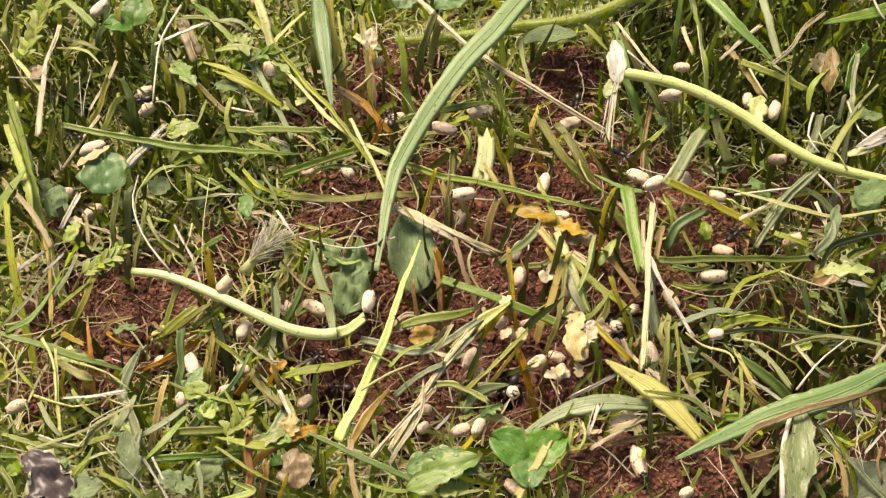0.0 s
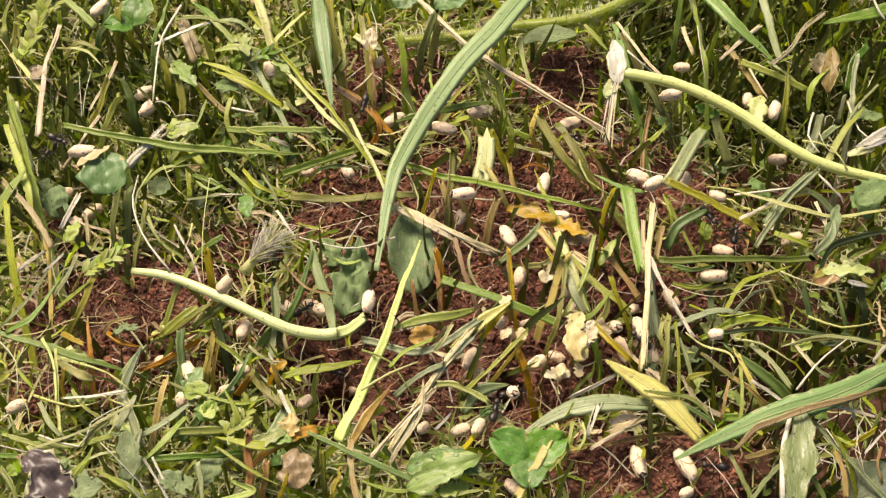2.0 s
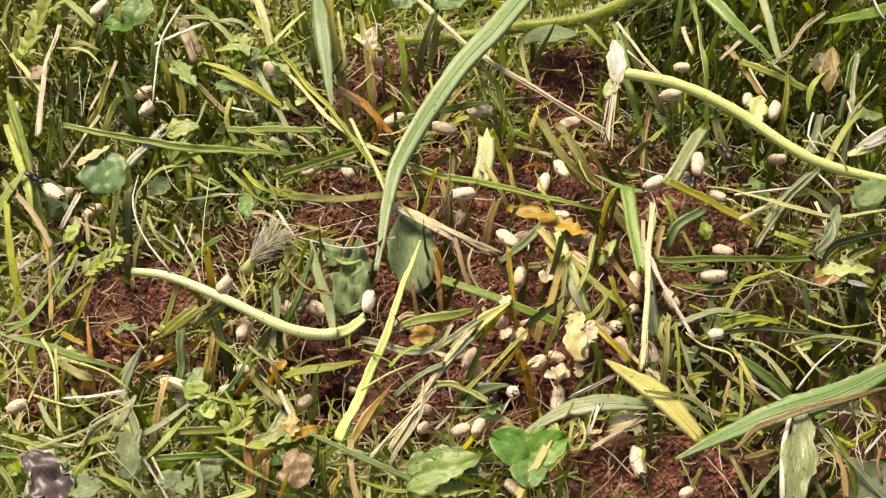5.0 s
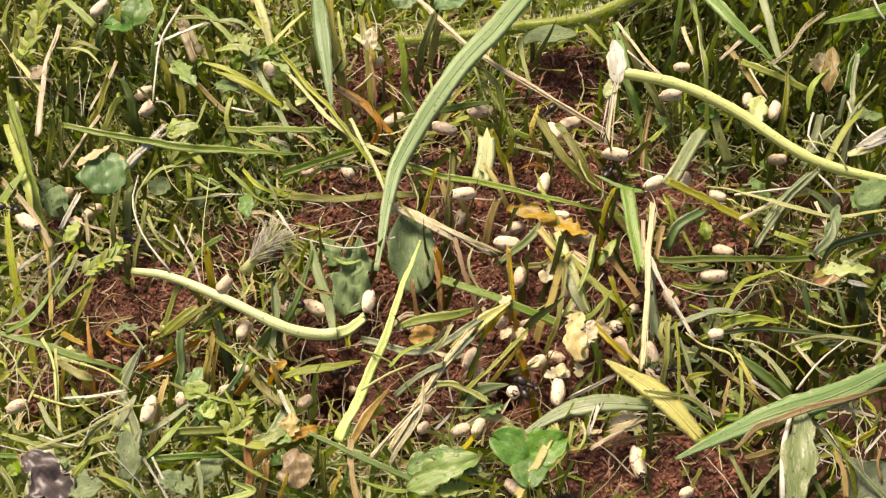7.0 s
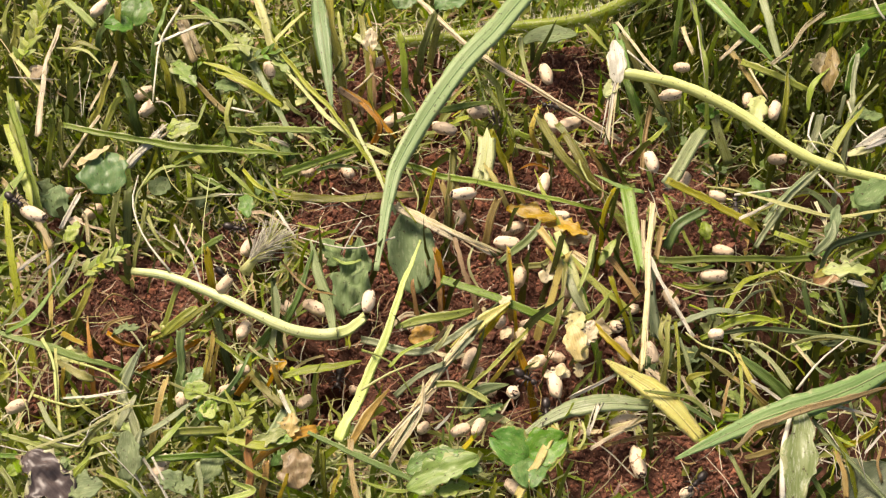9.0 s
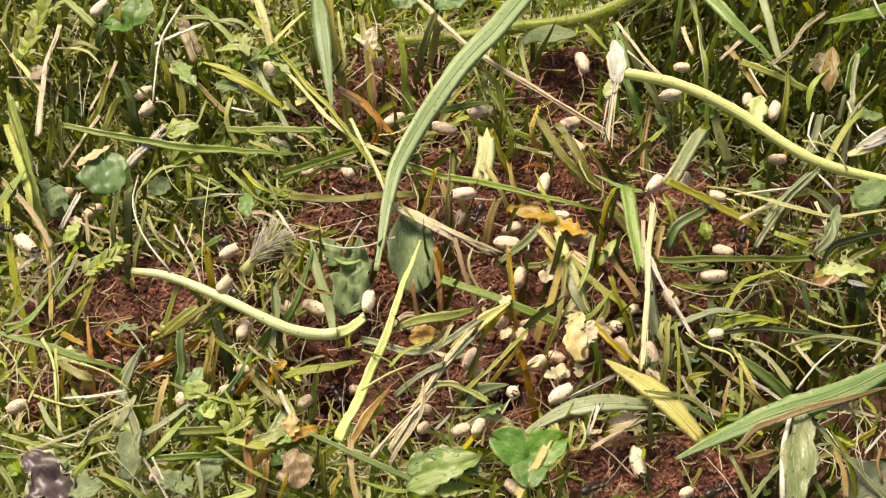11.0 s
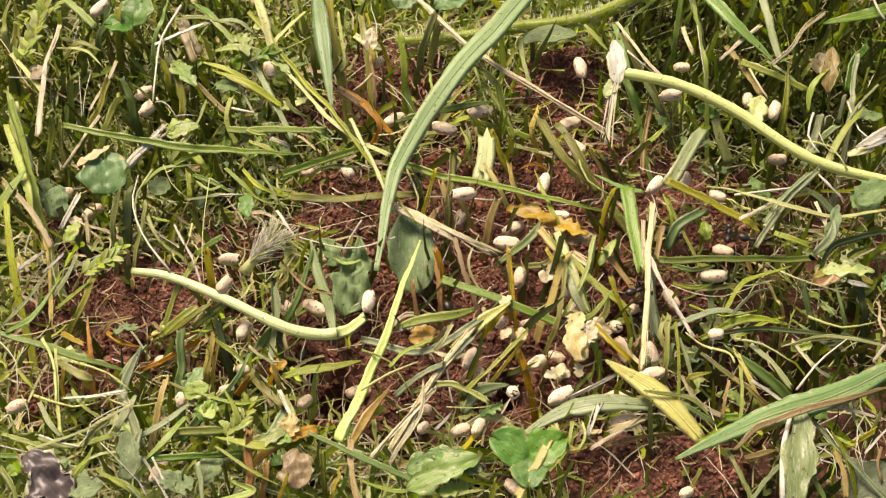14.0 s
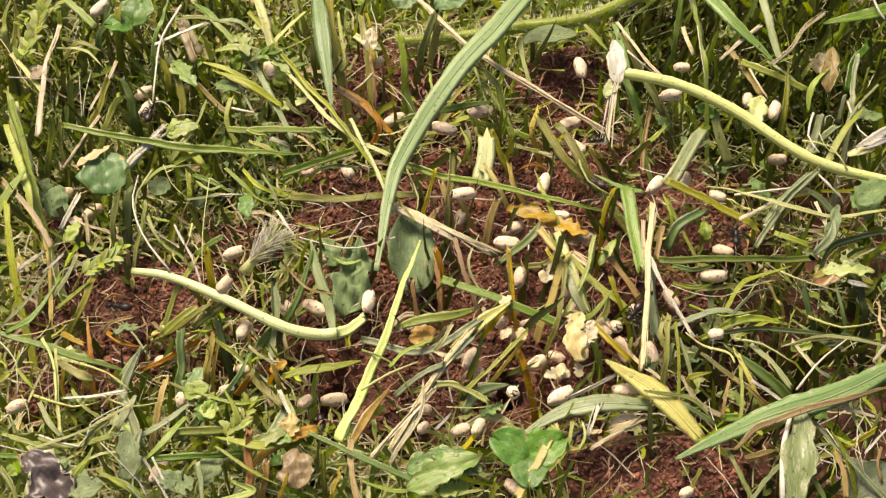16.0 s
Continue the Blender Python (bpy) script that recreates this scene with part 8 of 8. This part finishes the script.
    walk(ants[2], way((0.0, 18.7, -47.5, 1.0, 36, 0), (0.6, 20.5, -48.9, 1.0, 30, 0), (1.3, 16.9, -46.2, 1.0, 27, 0), (1.9, 20.0, -48.2, 1.0, 37, 0), (2.5, 19.4, -46.9, 1.0, 28, 0), (3.1, 19.1, -47.8, 1.0, 30, 0), (3.8, 19.1, -46.4, 1.0, 4, 0), (4.4, 18.4, -47.2, 1.0, 41, 0), (5.0, 19.5, -49.0, 1.0, 40, 0), (5.7, 20.5, -47.6, 1.0, -8, 0), (6.3, 18.5, -46.8, 1.0, 28, 0), (6.9, 16.8, -46.0, 1.0, 25, 0), (7.6, 18.6, -46.9, 1.0, 10, 0), (8.2, 18.1, -48.7, 1.0, 14, 0), (8.8, 18.8, -47.7, 1.0, 12, 0), (9.4, 17.7, -46.0, 1.0, 38, 0), (10.1, 18.0, -46.3, 1.0, 13, 0), (10.7, 18.7, -47.5, 1.0, 32, 0), (11.3, 25.0, -41.8, 3.6, 4, 0), (11.6, 25.0, -41.5, 3.6, 35, 0), (11.9, 24.1, -42.0, 4.6, 37, 0), (12.2, 23.6, -42.2, 4.6, 10, 0), (12.5, 23.0, -44.7, 4.6, 17, 0), (12.8, 21.2, -48.2, 4.6, 38, 0), (13.1, 20.3, -50.7, 3.6, 26, 0), (13.9, 18.7, -47.5, 1.0, 12, 0), (14.6, 18.6, -49.1, 1.0, -4, 0), (15.3, 19.5, -46.5, 1.0, 2, 0), (16.0, 18.7, -47.5, 1.0, 25, 0)))
    walk(ants[3], way((0.0, -62.8, 17.3, 8.6, -45, 0), (0.6, -64.7, 16.8, 8.6, -47, 0), (1.2, -64.2, 16.7, 8.6, -1, 0), (1.8, -65.4, 15.9, 8.6, -33, 0), (2.4, -65.4, 16.2, 8.6, -11, 0), (2.7, -66.9, 15.4, 8.6, -32, 0), (3.3, -67.3, 13.7, 8.6, -23, 0), (4.2, -66.8, 11.1, 8.6, -52, 0), (5.2, -68.1, 6.5, 8.6, -23, 0), (6.3, -68.9, 2.4, 9.6, -9, 0), (6.5, -69.8, 4.3, 9.6, -30, 0), (6.9, -70.5, 1.3, 9.6, -16, 0), (7.1, -70.3, 0.4, 9.6, -21, 0), (7.5, -70.2, 3.4, 9.6, -57, 0), (7.7, -69.8, 3.6, 9.6, -15, 0), (8.5, -68.8, 3.3, 9.6, -25, 0), (9.2, -70.1, 1.7, 9.6, -43, 0), (10.2, -70.0, -1.2, 9.6, -59, 0), (11.3, -69.2, -4.8, 10.6, -9, 0), (11.6, -68.5, -5.7, 10.6, -33, 0), (11.9, -67.5, -8.6, 10.6, -18, 0), (12.2, -68.1, -9.3, 10.6, -8, 0), (12.5, -71.0, -10.2, 10.6, -18, 0), (12.8, -74.4, -10.8, 10.6, -6, 0), (13.6, -73.9, -9.5, 9.0, -37, 0), (14.4, -73.7, -7.8, 9.0, -13, 0), (15.2, -75.8, -10.8, 9.0, -34, 0), (16.0, -73.9, -9.5, 9.0, -5, 0)))
    walk(ants[4], way((0.0, 31.2, -15.0, 0.0, 172, 0), (0.4, 36.0, -29.5, 2.6, 151, 0), (0.6, 35.4, -28.3, 4.6, 170, 0), (0.9, 35.2, -26.9, 5.6, 168, 0), (1.2, 34.3, -26.3, 5.6, 148, 0), (1.5, 34.6, -25.6, 5.6, 142, 0), (1.8, 34.2, -23.2, 5.6, 153, 0), (2.1, 33.8, -19.5, 3.6, 143, 0), (2.4, 33.5, -17.9, 3.6, 127, 0), (2.7, 32.8, -16.9, 4.6, 135, 0), (3.0, 30.4, -17.0, 4.6, 166, 0), (3.3, 30.4, -16.2, 4.6, 120, 0), (3.5, 33.3, -13.0, 4.6, 120, 0), (4.3, 31.2, -15.0, 0.0, 155, 0), (4.9, 30.2, -13.5, 0.0, 134, 0), (5.5, 30.9, -13.7, 0.0, 149, 0), (6.1, 29.3, -14.6, 0.0, 145, 0), (6.8, 33.1, -16.1, 0.0, 138, 0), (7.4, 32.6, -13.9, 0.0, 177, 0), (8.0, 31.5, -14.1, 0.0, 129, 0), (8.6, 29.9, -13.5, 0.0, 142, 0), (9.2, 29.8, -16.6, 0.0, 129, 0), (9.8, 32.6, -16.2, 0.0, 155, 0), (10.5, 32.7, -13.8, 0.0, 134, 0), (11.1, 30.3, -15.5, 0.0, 138, 0), (11.7, 32.2, -16.4, 0.0, 162, 0), (12.3, 33.1, -13.4, 0.0, 136, 0), (12.9, 31.7, -15.7, 0.0, 151, 0), (13.5, 31.4, -13.7, 0.0, 171, 0), (14.2, 31.3, -13.4, 0.0, 123, 0), (14.8, 33.1, -16.4, 0.0, 121, 0), (15.4, 31.5, -14.2, 0.0, 131, 0), (16.0, 31.2, -15.0, 0.0, 163, 0)))
    walk(ants[5], way((0.0, 10.8, -25.8, -2.0, -4, 0), (0.6, 11.4, -26.7, -2.0, 4, 0), (1.2, 12.1, -27.4, -2.0, -25, 0), (1.8, 11.9, -27.3, -2.0, 20, 0), (2.4, 8.7, -25.7, -2.0, 5, 0), (3.0, 12.8, -26.4, -2.0, 21, 0), (3.6, 12.7, -24.4, -2.0, 17, 0), (4.2, 10.7, -24.9, -2.0, -19, 0), (4.8, 10.8, -25.8, -2.0, -15, 0), (5.4, 13.3, -29.2, 3.6, -27, 0), (6.3, 13.4, -28.9, 5.6, -28, 0), (7.0, 13.1, -29.7, 5.6, -33, 0), (7.8, 13.2, -29.9, 5.6, -19, 0), (8.5, 12.9, -29.5, 5.6, -1, 0), (9.0, 12.7, -28.4, 5.6, -37, 0), (9.2, 12.7, -28.6, 5.6, 4, 0), (10.0, 10.8, -25.8, -2.0, -17, 0), (10.6, 8.7, -24.8, -2.0, -18, 0), (11.2, 9.8, -27.3, -2.0, 12, 0), (11.8, 12.1, -24.6, -2.0, -8, 0), (12.4, 12.2, -24.5, -2.0, -18, 0), (13.0, 11.4, -24.4, -2.0, -8, 0), (13.6, 8.6, -27.2, -2.0, 5, 0), (14.2, 9.6, -24.8, -2.0, -33, 0), (14.8, 12.9, -27.2, -2.0, 22, 0), (15.4, 9.8, -27.5, -2.0, -35, 0), (16.0, 10.8, -25.8, -2.0, 8, 0)))
    walk(ants[6], way((0.0, -16.4, -26.4, -1.0, 175, 0), (0.5, -18.0, -26.2, -1.0, 170, 0), (1.0, -17.6, -26.1, -1.0, 90, 0), (1.5, -17.3, -25.3, -1.0, 57, 0), (2.0, -16.2, -23.9, -1.0, -23, 0), (2.5, -18.4, -27.8, -1.0, -77, 0), (3.0, -15.5, -26.9, -1.0, 3, 0), (3.5, -16.9, -25.5, -1.0, 11, 0), (4.0, -13.3, -26.4, -1.0, -16, 0), (4.5, -14.2, -26.3, -1.0, 64, 0), (5.0, -15.4, -24.7, -1.0, 144, 0), (5.5, -15.4, -27.8, -1.0, 224, 0), (6.0, -16.1, -27.1, -1.0, 144, 0), (6.5, -16.4, -25.9, -1.0, 82, 0), (7.0, -15.6, -23.7, -1.0, 2, 0), (7.5, -15.1, -25.9, -1.0, 82, 0), (8.0, -17.5, -23.1, -1.0, 62, 0), (8.5, -14.6, -24.9, -1.0, -18, 0), (9.0, -16.4, -24.8, -1.0, -98, 0), (9.5, -15.3, -26.7, -1.0, -63, 0), (10.0, -15.3, -27.1, -1.0, -143, 0), (10.5, -16.9, -26.8, -1.0, -159, 0), (11.0, -16.6, -27.6, -1.0, -239, 0), (11.5, -14.6, -24.1, -1.0, -239, 0), (12.0, -18.3, -24.9, -1.0, -159, 0), (12.5, -16.4, -26.4, -1.0, -239, 0), (13.0, -17.8, -23.5, -1.0, -214, 0), (13.5, -23.9, -21.3, -1.0, -196, 0), (14.0, -23.1, -22.0, -1.0, -116, 0), (14.5, -23.4, -24.5, -1.0, -63, 0), (15.2, -19.3, -29.3, -1.0, -61, 0), (16.0, -18.5, -33.4, -1.0, -78, 0)))
    walk(ants[7], way((0.0, 24.0, 28.4, 4.0, -101, 0), (0.5, 23.3, 24.7, 4.0, -99, 0), (1.0, 22.9, 21.3, 4.0, -137, 0), (1.5, 20.1, 21.7, 4.0, -121, 0), (2.0, 22.6, 20.9, 4.0, -41, 0), (2.5, 22.8, 25.0, 4.0, -26, 0), (3.0, 25.3, 19.6, 4.0, -47, 0), (3.5, 32.9, 14.0, 4.0, -23, 0), (4.2, 38.7, 14.0, 4.0, 16, 0), (4.7, 37.6, 15.4, 4.0, 96, 0), (5.1, 34.1, 20.5, 4.0, 145, 0), (5.6, 28.0, 22.0, 4.0, 169, 0), (6.0, 24.7, 22.3, 4.0, 157, 0), (6.5, 20.8, 25.0, 4.0, 148, 0), (7.0, 18.6, 26.2, 4.0, 228, 0), (7.5, 21.7, 24.1, 4.0, 287, 0), (8.0, 19.6, 22.9, 4.0, 367, 0), (8.5, 21.8, 28.5, 4.0, 447, 0), (9.0, 19.4, 27.7, 4.0, 527, 0), (9.2, 19.9, 27.0, 4.0, 447, 0), (9.7, 22.6, 27.4, 4.0, 367, 0), (10.1, 22.5, 25.7, 4.0, 287, 0), (10.6, 19.7, 19.7, 4.0, 263, 0), (11.0, 22.0, 21.8, 4.0, 343, 0), (11.5, 24.4, 18.5, 4.0, 324, 0), (12.0, 29.1, 16.6, 4.0, 365, 0), (12.5, 28.8, 18.9, 4.0, 285, 0), (13.0, 27.2, 15.8, 4.0, 259, 0), (13.5, 28.5, 16.8, 4.0, 223, 0), (14.0, 26.3, 14.9, 4.0, 182, 0), (14.5, 27.8, 16.8, 4.0, 102, 0), (15.0, 28.5, 15.2, 4.0, 57, 0), (15.5, 29.8, 19.9, 4.0, 104, 0), (16.0, 27.4, 19.8, 4.0, 184, 0)))
    walk(ants[8], way((0.0, -54.1, 28.1, 5.0, -165, 0), (0.5, -59.9, 26.6, 5.0, -152, 0), (1.0, -62.6, 23.5, 5.0, -130, 0), (1.5, -67.3, 17.6, 5.0, -128, 0), (2.0, -68.3, 16.2, 5.0, -116, 0), (2.5, -69.4, 13.2, 5.0, -196, 0), (3.1, -67.5, 19.5, 5.0, -276, 0), (3.6, -63.2, 26.5, 5.0, -311, 0), (4.2, -55.8, 32.9, 5.0, -328, 0), (4.7, -58.9, 29.2, 5.0, -408, 0), (5.1, -56.5, 19.0, 5.0, -451, 0), (5.6, -59.0, 16.7, 5.0, -447, 0), (6.0, -55.9, 7.2, 5.0, -442, 0), (6.5, -57.3, 4.1, 5.0, -421, 0), (7.0, -50.7, -2.3, 5.0, -381, 0), (7.5, -45.0, -0.6, 5.0, -340, 0), (8.0, -37.8, 2.4, 5.0, -350, 0), (8.5, -34.7, 1.2, 5.0, -392, 0), (9.0, -34.1, 0.0, 5.0, -375, 0), (9.5, -32.8, 0.7, 5.0, -295, 0), (9.9, -37.0, 1.2, 5.0, -215, 0), (10.4, -36.2, -2.8, 5.0, -135, 0), (10.8, -37.5, -2.0, 5.0, -215, 0), (11.3, -36.3, -2.0, 5.0, -200, 0), (11.9, -47.4, 1.7, 5.0, -194, 0), (12.5, -60.1, 4.1, 5.0, -204, 0), (13.0, -57.3, 6.0, 5.0, -284, 0), (13.5, -56.9, 4.9, 5.0, -364, 0), (14.0, -51.4, 3.0, 5.0, -329, 0), (14.5, -50.6, 8.7, 5.0, -264, 0), (15.0, -52.6, 13.4, 5.0, -263, 0), (15.5, -52.2, 20.7, 5.0, -273, 0), (16.0, -51.9, 25.5, 5.0, -274, 0)))
    walk(ants[9], way((0.0, 10.0, -29.6, 5.0, -125, 0), (0.5, 8.2, -32.1, 5.0, -102, 0), (1.0, 9.0, -33.9, 5.0, -123, 0), (1.5, 5.5, -36.2, 5.0, -203, 0), (2.0, 7.8, -33.3, 5.0, -283, 0), (2.5, 10.0, -29.6, 5.0, -272, 0), (3.1, 7.9, -29.7, 5.0, -192, 0), (3.6, 9.4, -30.8, 5.0, -272, 0), (4.2, 8.2, -29.6, 5.0, -220, 0), (4.7, 6.9, -28.8, 5.0, -140, 0), (5.1, 7.4, -30.9, 5.0, -60, 0), (5.6, 11.0, -27.6, 5.0, -7, 0), (6.0, 12.9, -31.6, 5.0, -84, 0), (6.5, 11.2, -29.6, 5.0, -164, 0), (7.0, 11.7, -29.6, 5.0, -244, 0), (7.5, 13.6, -28.1, 5.0, -278, 0), (8.0, 12.5, -23.5, 5.0, -292, 0), (8.5, 15.4, -23.7, 5.0, -372, 0), (9.0, 15.4, -33.9, 5.0, -451, 0), (9.2, 15.3, -34.8, 5.0, -371, 0), (9.7, 18.9, -31.0, 5.0, -317, 0), (10.1, 20.7, -29.8, 5.0, -332, 0), (10.6, 23.4, -28.7, 5.0, -349, 0), (11.0, 28.8, -28.2, 5.0, -337, 0), (11.5, 32.8, -24.7, 5.0, -336, 0), (12.0, 33.1, -26.3, 5.0, -416, 0), (12.5, 33.4, -26.7, 5.0, -336, 0), (13.0, 32.7, -22.7, 5.0, -262, 0), (13.5, 31.9, -16.2, 5.0, -263, 0), (14.0, 31.3, -12.2, 5.0, -343, 0), (14.5, 34.8, -19.8, 5.0, -423, 0), (15.0, 33.8, -22.7, 5.0, -480, 0), (15.5, 28.4, -31.0, 5.0, -493, 0), (16.0, 20.2, -37.2, 5.0, -503, 0)))
    walk(ants[10], way((0.0, 27.1, -19.6, 5.0, -66, 0), (0.5, 28.4, -22.7, 5.0, -45, 0), (1.0, 33.0, -25.5, 5.0, -29, 0), (1.5, 34.8, -26.2, 5.0, 51, 0), (2.0, 30.5, -21.2, 5.0, 128, 0), (2.5, 28.9, -18.6, 5.0, 134, 0), (3.0, 26.4, -17.1, 5.0, 163, 0), (3.5, 27.2, -18.1, 5.0, 243, 0), (4.2, 29.7, -19.6, 5.0, 323, 0), (4.7, 31.4, -19.8, 5.0, 293, 0), (5.1, 30.7, -22.0, 5.0, 253, 0), (5.6, 29.8, -24.8, 5.0, 291, 0), (6.0, 32.8, -27.3, 5.0, 293, 0), (6.5, 31.5, -28.6, 5.0, 373, 0), (7.0, 34.5, -26.7, 5.0, 371, 0), (7.5, 42.1, -26.7, 5.0, 295, 0), (8.0, 38.3, -34.7, 5.0, 260, 0), (8.5, 39.5, -40.5, 5.0, 260, 0), (9.0, 36.4, -45.3, 5.0, 225, 0), (9.2, 33.9, -46.2, 5.0, 281, 0), (9.7, 36.7, -46.9, 5.0, 351, 0), (10.1, 38.8, -46.9, 5.0, 351, 0), (10.6, 37.1, -47.0, 5.0, 389, 0), (11.0, 39.6, -46.4, 5.0, 382, 0), (11.5, 41.3, -45.3, 5.0, 462, 0), (12.0, 35.0, -31.2, 5.0, 476, 0), (12.5, 27.3, -16.5, 5.0, 464, 0), (13.0, 30.1, -11.2, 5.0, 423, 0), (13.5, 33.5, -4.5, 5.0, 412, 0), (14.0, 37.9, -1.1, 5.0, 332, 0), (14.5, 37.4, -6.5, 5.0, 259, 0), (15.0, 36.3, -9.9, 5.0, 234, 0), (15.5, 32.1, -13.9, 5.0, 227, 0), (16.0, 30.0, -16.5, 5.0, 231, 0)))
    walk(ants[11], way((0.0, -9.4, 23.3, 6.0, 103, 0), (0.5, -10.4, 27.7, 6.0, 89, 0), (1.0, -9.1, 37.2, 6.0, 100, 0), (1.5, -13.0, 42.6, 6.0, 180, 0), (2.0, -14.0, 26.4, 6.0, 260, 0), (2.5, -17.8, 13.7, 6.0, 263, 0), (3.0, -18.4, -9.1, 6.0, 267, 0), (3.5, -20.2, -32.5, 6.0, 242, 0), (4.2, -29.3, -30.1, 6.0, 162, 0), (4.7, -27.5, -21.9, 6.0, 82, 0), (5.1, -19.6, -13.2, 6.0, 56, 0), (5.6, -16.2, -5.0, 6.0, 54, 0), (6.0, -9.4, 0.8, 6.0, 60, 0), (6.5, -6.2, 12.4, 6.0, 61, 0), (7.0, -2.9, 12.8, 6.0, 40, 0), (7.5, -0.8, 17.0, 6.0, 47, 0), (8.0, 5.6, 22.0, 6.0, 35, 0), (8.5, 9.7, 24.3, 6.0, 9, 0), (9.0, 9.5, 22.6, 6.0, -71, 0), (9.5, 9.5, 17.1, 6.0, -88, 0), (9.9, 9.9, 14.0, 6.0, -105, 0), (10.4, 6.5, 5.5, 6.0, -111, 0), (10.8, 6.0, 3.8, 6.0, -107, 0), (11.3, 4.3, -1.8, 6.0, -121, 0), (11.9, -1.8, -9.3, 6.0, -127, 0), (12.5, -3.5, -12.3, 6.0, -207, 0), (13.0, -4.2, 6.4, 6.0, -270, 0), (13.5, -3.6, 6.1, 6.0, -262, 0), (14.0, -4.6, 9.4, 6.0, -282, 0), (14.5, -1.9, 13.4, 6.0, -362, 0), (15.0, -1.3, 2.0, 6.0, -442, 0), (15.5, -6.4, -3.9, 6.0, -463, 0), (16.0, -4.9, -12.9, 6.0, -440, 0)))
    walk(ants[12], way((0.0, 30.8, 14.9, 6.0, -40, 0), (0.5, 35.8, 10.7, 6.0, -32, 0), (1.0, 39.4, 9.5, 6.0, -26, 0), (1.5, 43.4, 7.0, 6.0, -59, 0), (2.0, 44.1, 1.7, 6.0, -60, 0), (2.5, 46.5, 1.6, 6.0, 17, 0), (3.0, 47.9, 2.9, 6.0, -14, 0), (3.5, 51.0, 0.5, 6.0, -39, 0), (4.2, 55.2, -3.0, 6.0, 41, 0), (4.7, 50.8, 7.9, 6.0, 110, 0), (5.1, 47.7, 18.0, 6.0, 111, 0), (5.6, 42.8, 28.4, 6.0, 111, 0), (6.0, 39.9, 38.3, 6.0, 105, 0), (6.5, 37.0, 50.7, 6.0, 113, 0), (7.0, 33.9, 52.2, 6.0, 193, 0), (7.5, 40.0, 28.7, 6.0, 273, 0), (8.0, 46.4, 3.0, 6.0, 287, 0), (8.5, 53.8, -17.1, 6.0, 367, 0), (9.0, 48.7, 4.0, 6.0, 447, 0), (9.5, 46.6, 2.8, 6.0, 516, 0), (9.9, 47.7, 4.4, 6.0, 540, 0), (10.4, 42.5, 2.8, 6.0, 538, 0), (10.8, 44.8, 4.5, 6.0, 468, 0), (11.3, 42.1, 4.0, 6.0, 548, 0), (11.9, 43.2, 2.1, 6.0, 628, 0), (12.5, 42.3, -1.8, 6.0, 663, 0), (13.0, 47.0, -3.9, 6.0, 696, 0), (13.5, 49.0, -4.8, 6.0, 734, 0), (14.0, 50.5, -3.0, 6.0, 703, 0), (14.5, 52.9, -6.0, 6.0, 683, 0), (15.0, 57.9, -8.5, 6.0, 603, 0), (15.5, 43.1, -1.6, 6.0, 523, 0), (16.0, 25.5, 8.8, 6.0, 510, 0)))
    walk(ants[13], way((0.0, -19.6, -24.1, 4.0, 50, 0), (0.5, -19.1, -23.4, 4.0, 101, 0), (1.0, -21.1, -16.7, 4.0, 126, 0), (1.5, -24.6, -15.9, 4.0, 116, 0), (2.0, -22.0, -15.0, 4.0, 36, 0), (2.5, -20.2, -14.8, 4.0, 116, 0), (3.1, -29.2, -16.6, 4.0, 196, 0), (3.6, -39.6, -21.5, 4.0, 206, 0), (4.2, -46.7, -25.1, 4.0, 219, 0), (4.7, -42.3, -23.7, 4.0, 299, 0), (5.1, -37.6, -20.8, 4.0, 370, 0), (5.6, -28.2, -21.1, 4.0, 358, 0), (6.0, -23.1, -21.3, 4.0, 371, 0), (6.5, -17.3, -19.0, 4.0, 451, 0), (7.0, -24.0, -13.4, 4.0, 507, 0), (7.5, -27.7, -12.4, 4.0, 516, 0), (8.0, -35.3, -8.3, 4.0, 514, 0), (8.5, -34.4, -9.2, 4.0, 594, 0), (9.0, -35.2, -8.9, 4.0, 674, 0), (9.5, -32.0, -9.6, 4.0, 684, 0), (9.9, -32.2, -11.1, 4.0, 628, 0), (10.4, -32.2, -13.9, 4.0, 605, 0), (10.8, -32.9, -12.5, 4.0, 662, 0), (11.3, -30.9, -15.9, 4.0, 666, 0), (11.9, -27.1, -20.5, 4.0, 677, 0), (12.5, -23.2, -23.1, 4.0, 746, 0), (13.2, -8.6, -11.6, 4.0, 736, 0), (14.0, 1.4, -15.9, 4.0, 656, 0), (14.6, -17.9, -24.1, 4.0, 576, 0), (15.1, -28.5, -20.8, 4.0, 520, 0), (15.5, -39.7, -16.4, 4.0, 525, 0), (16.0, -51.8, -14.6, 4.0, 532, 0)))


motions()
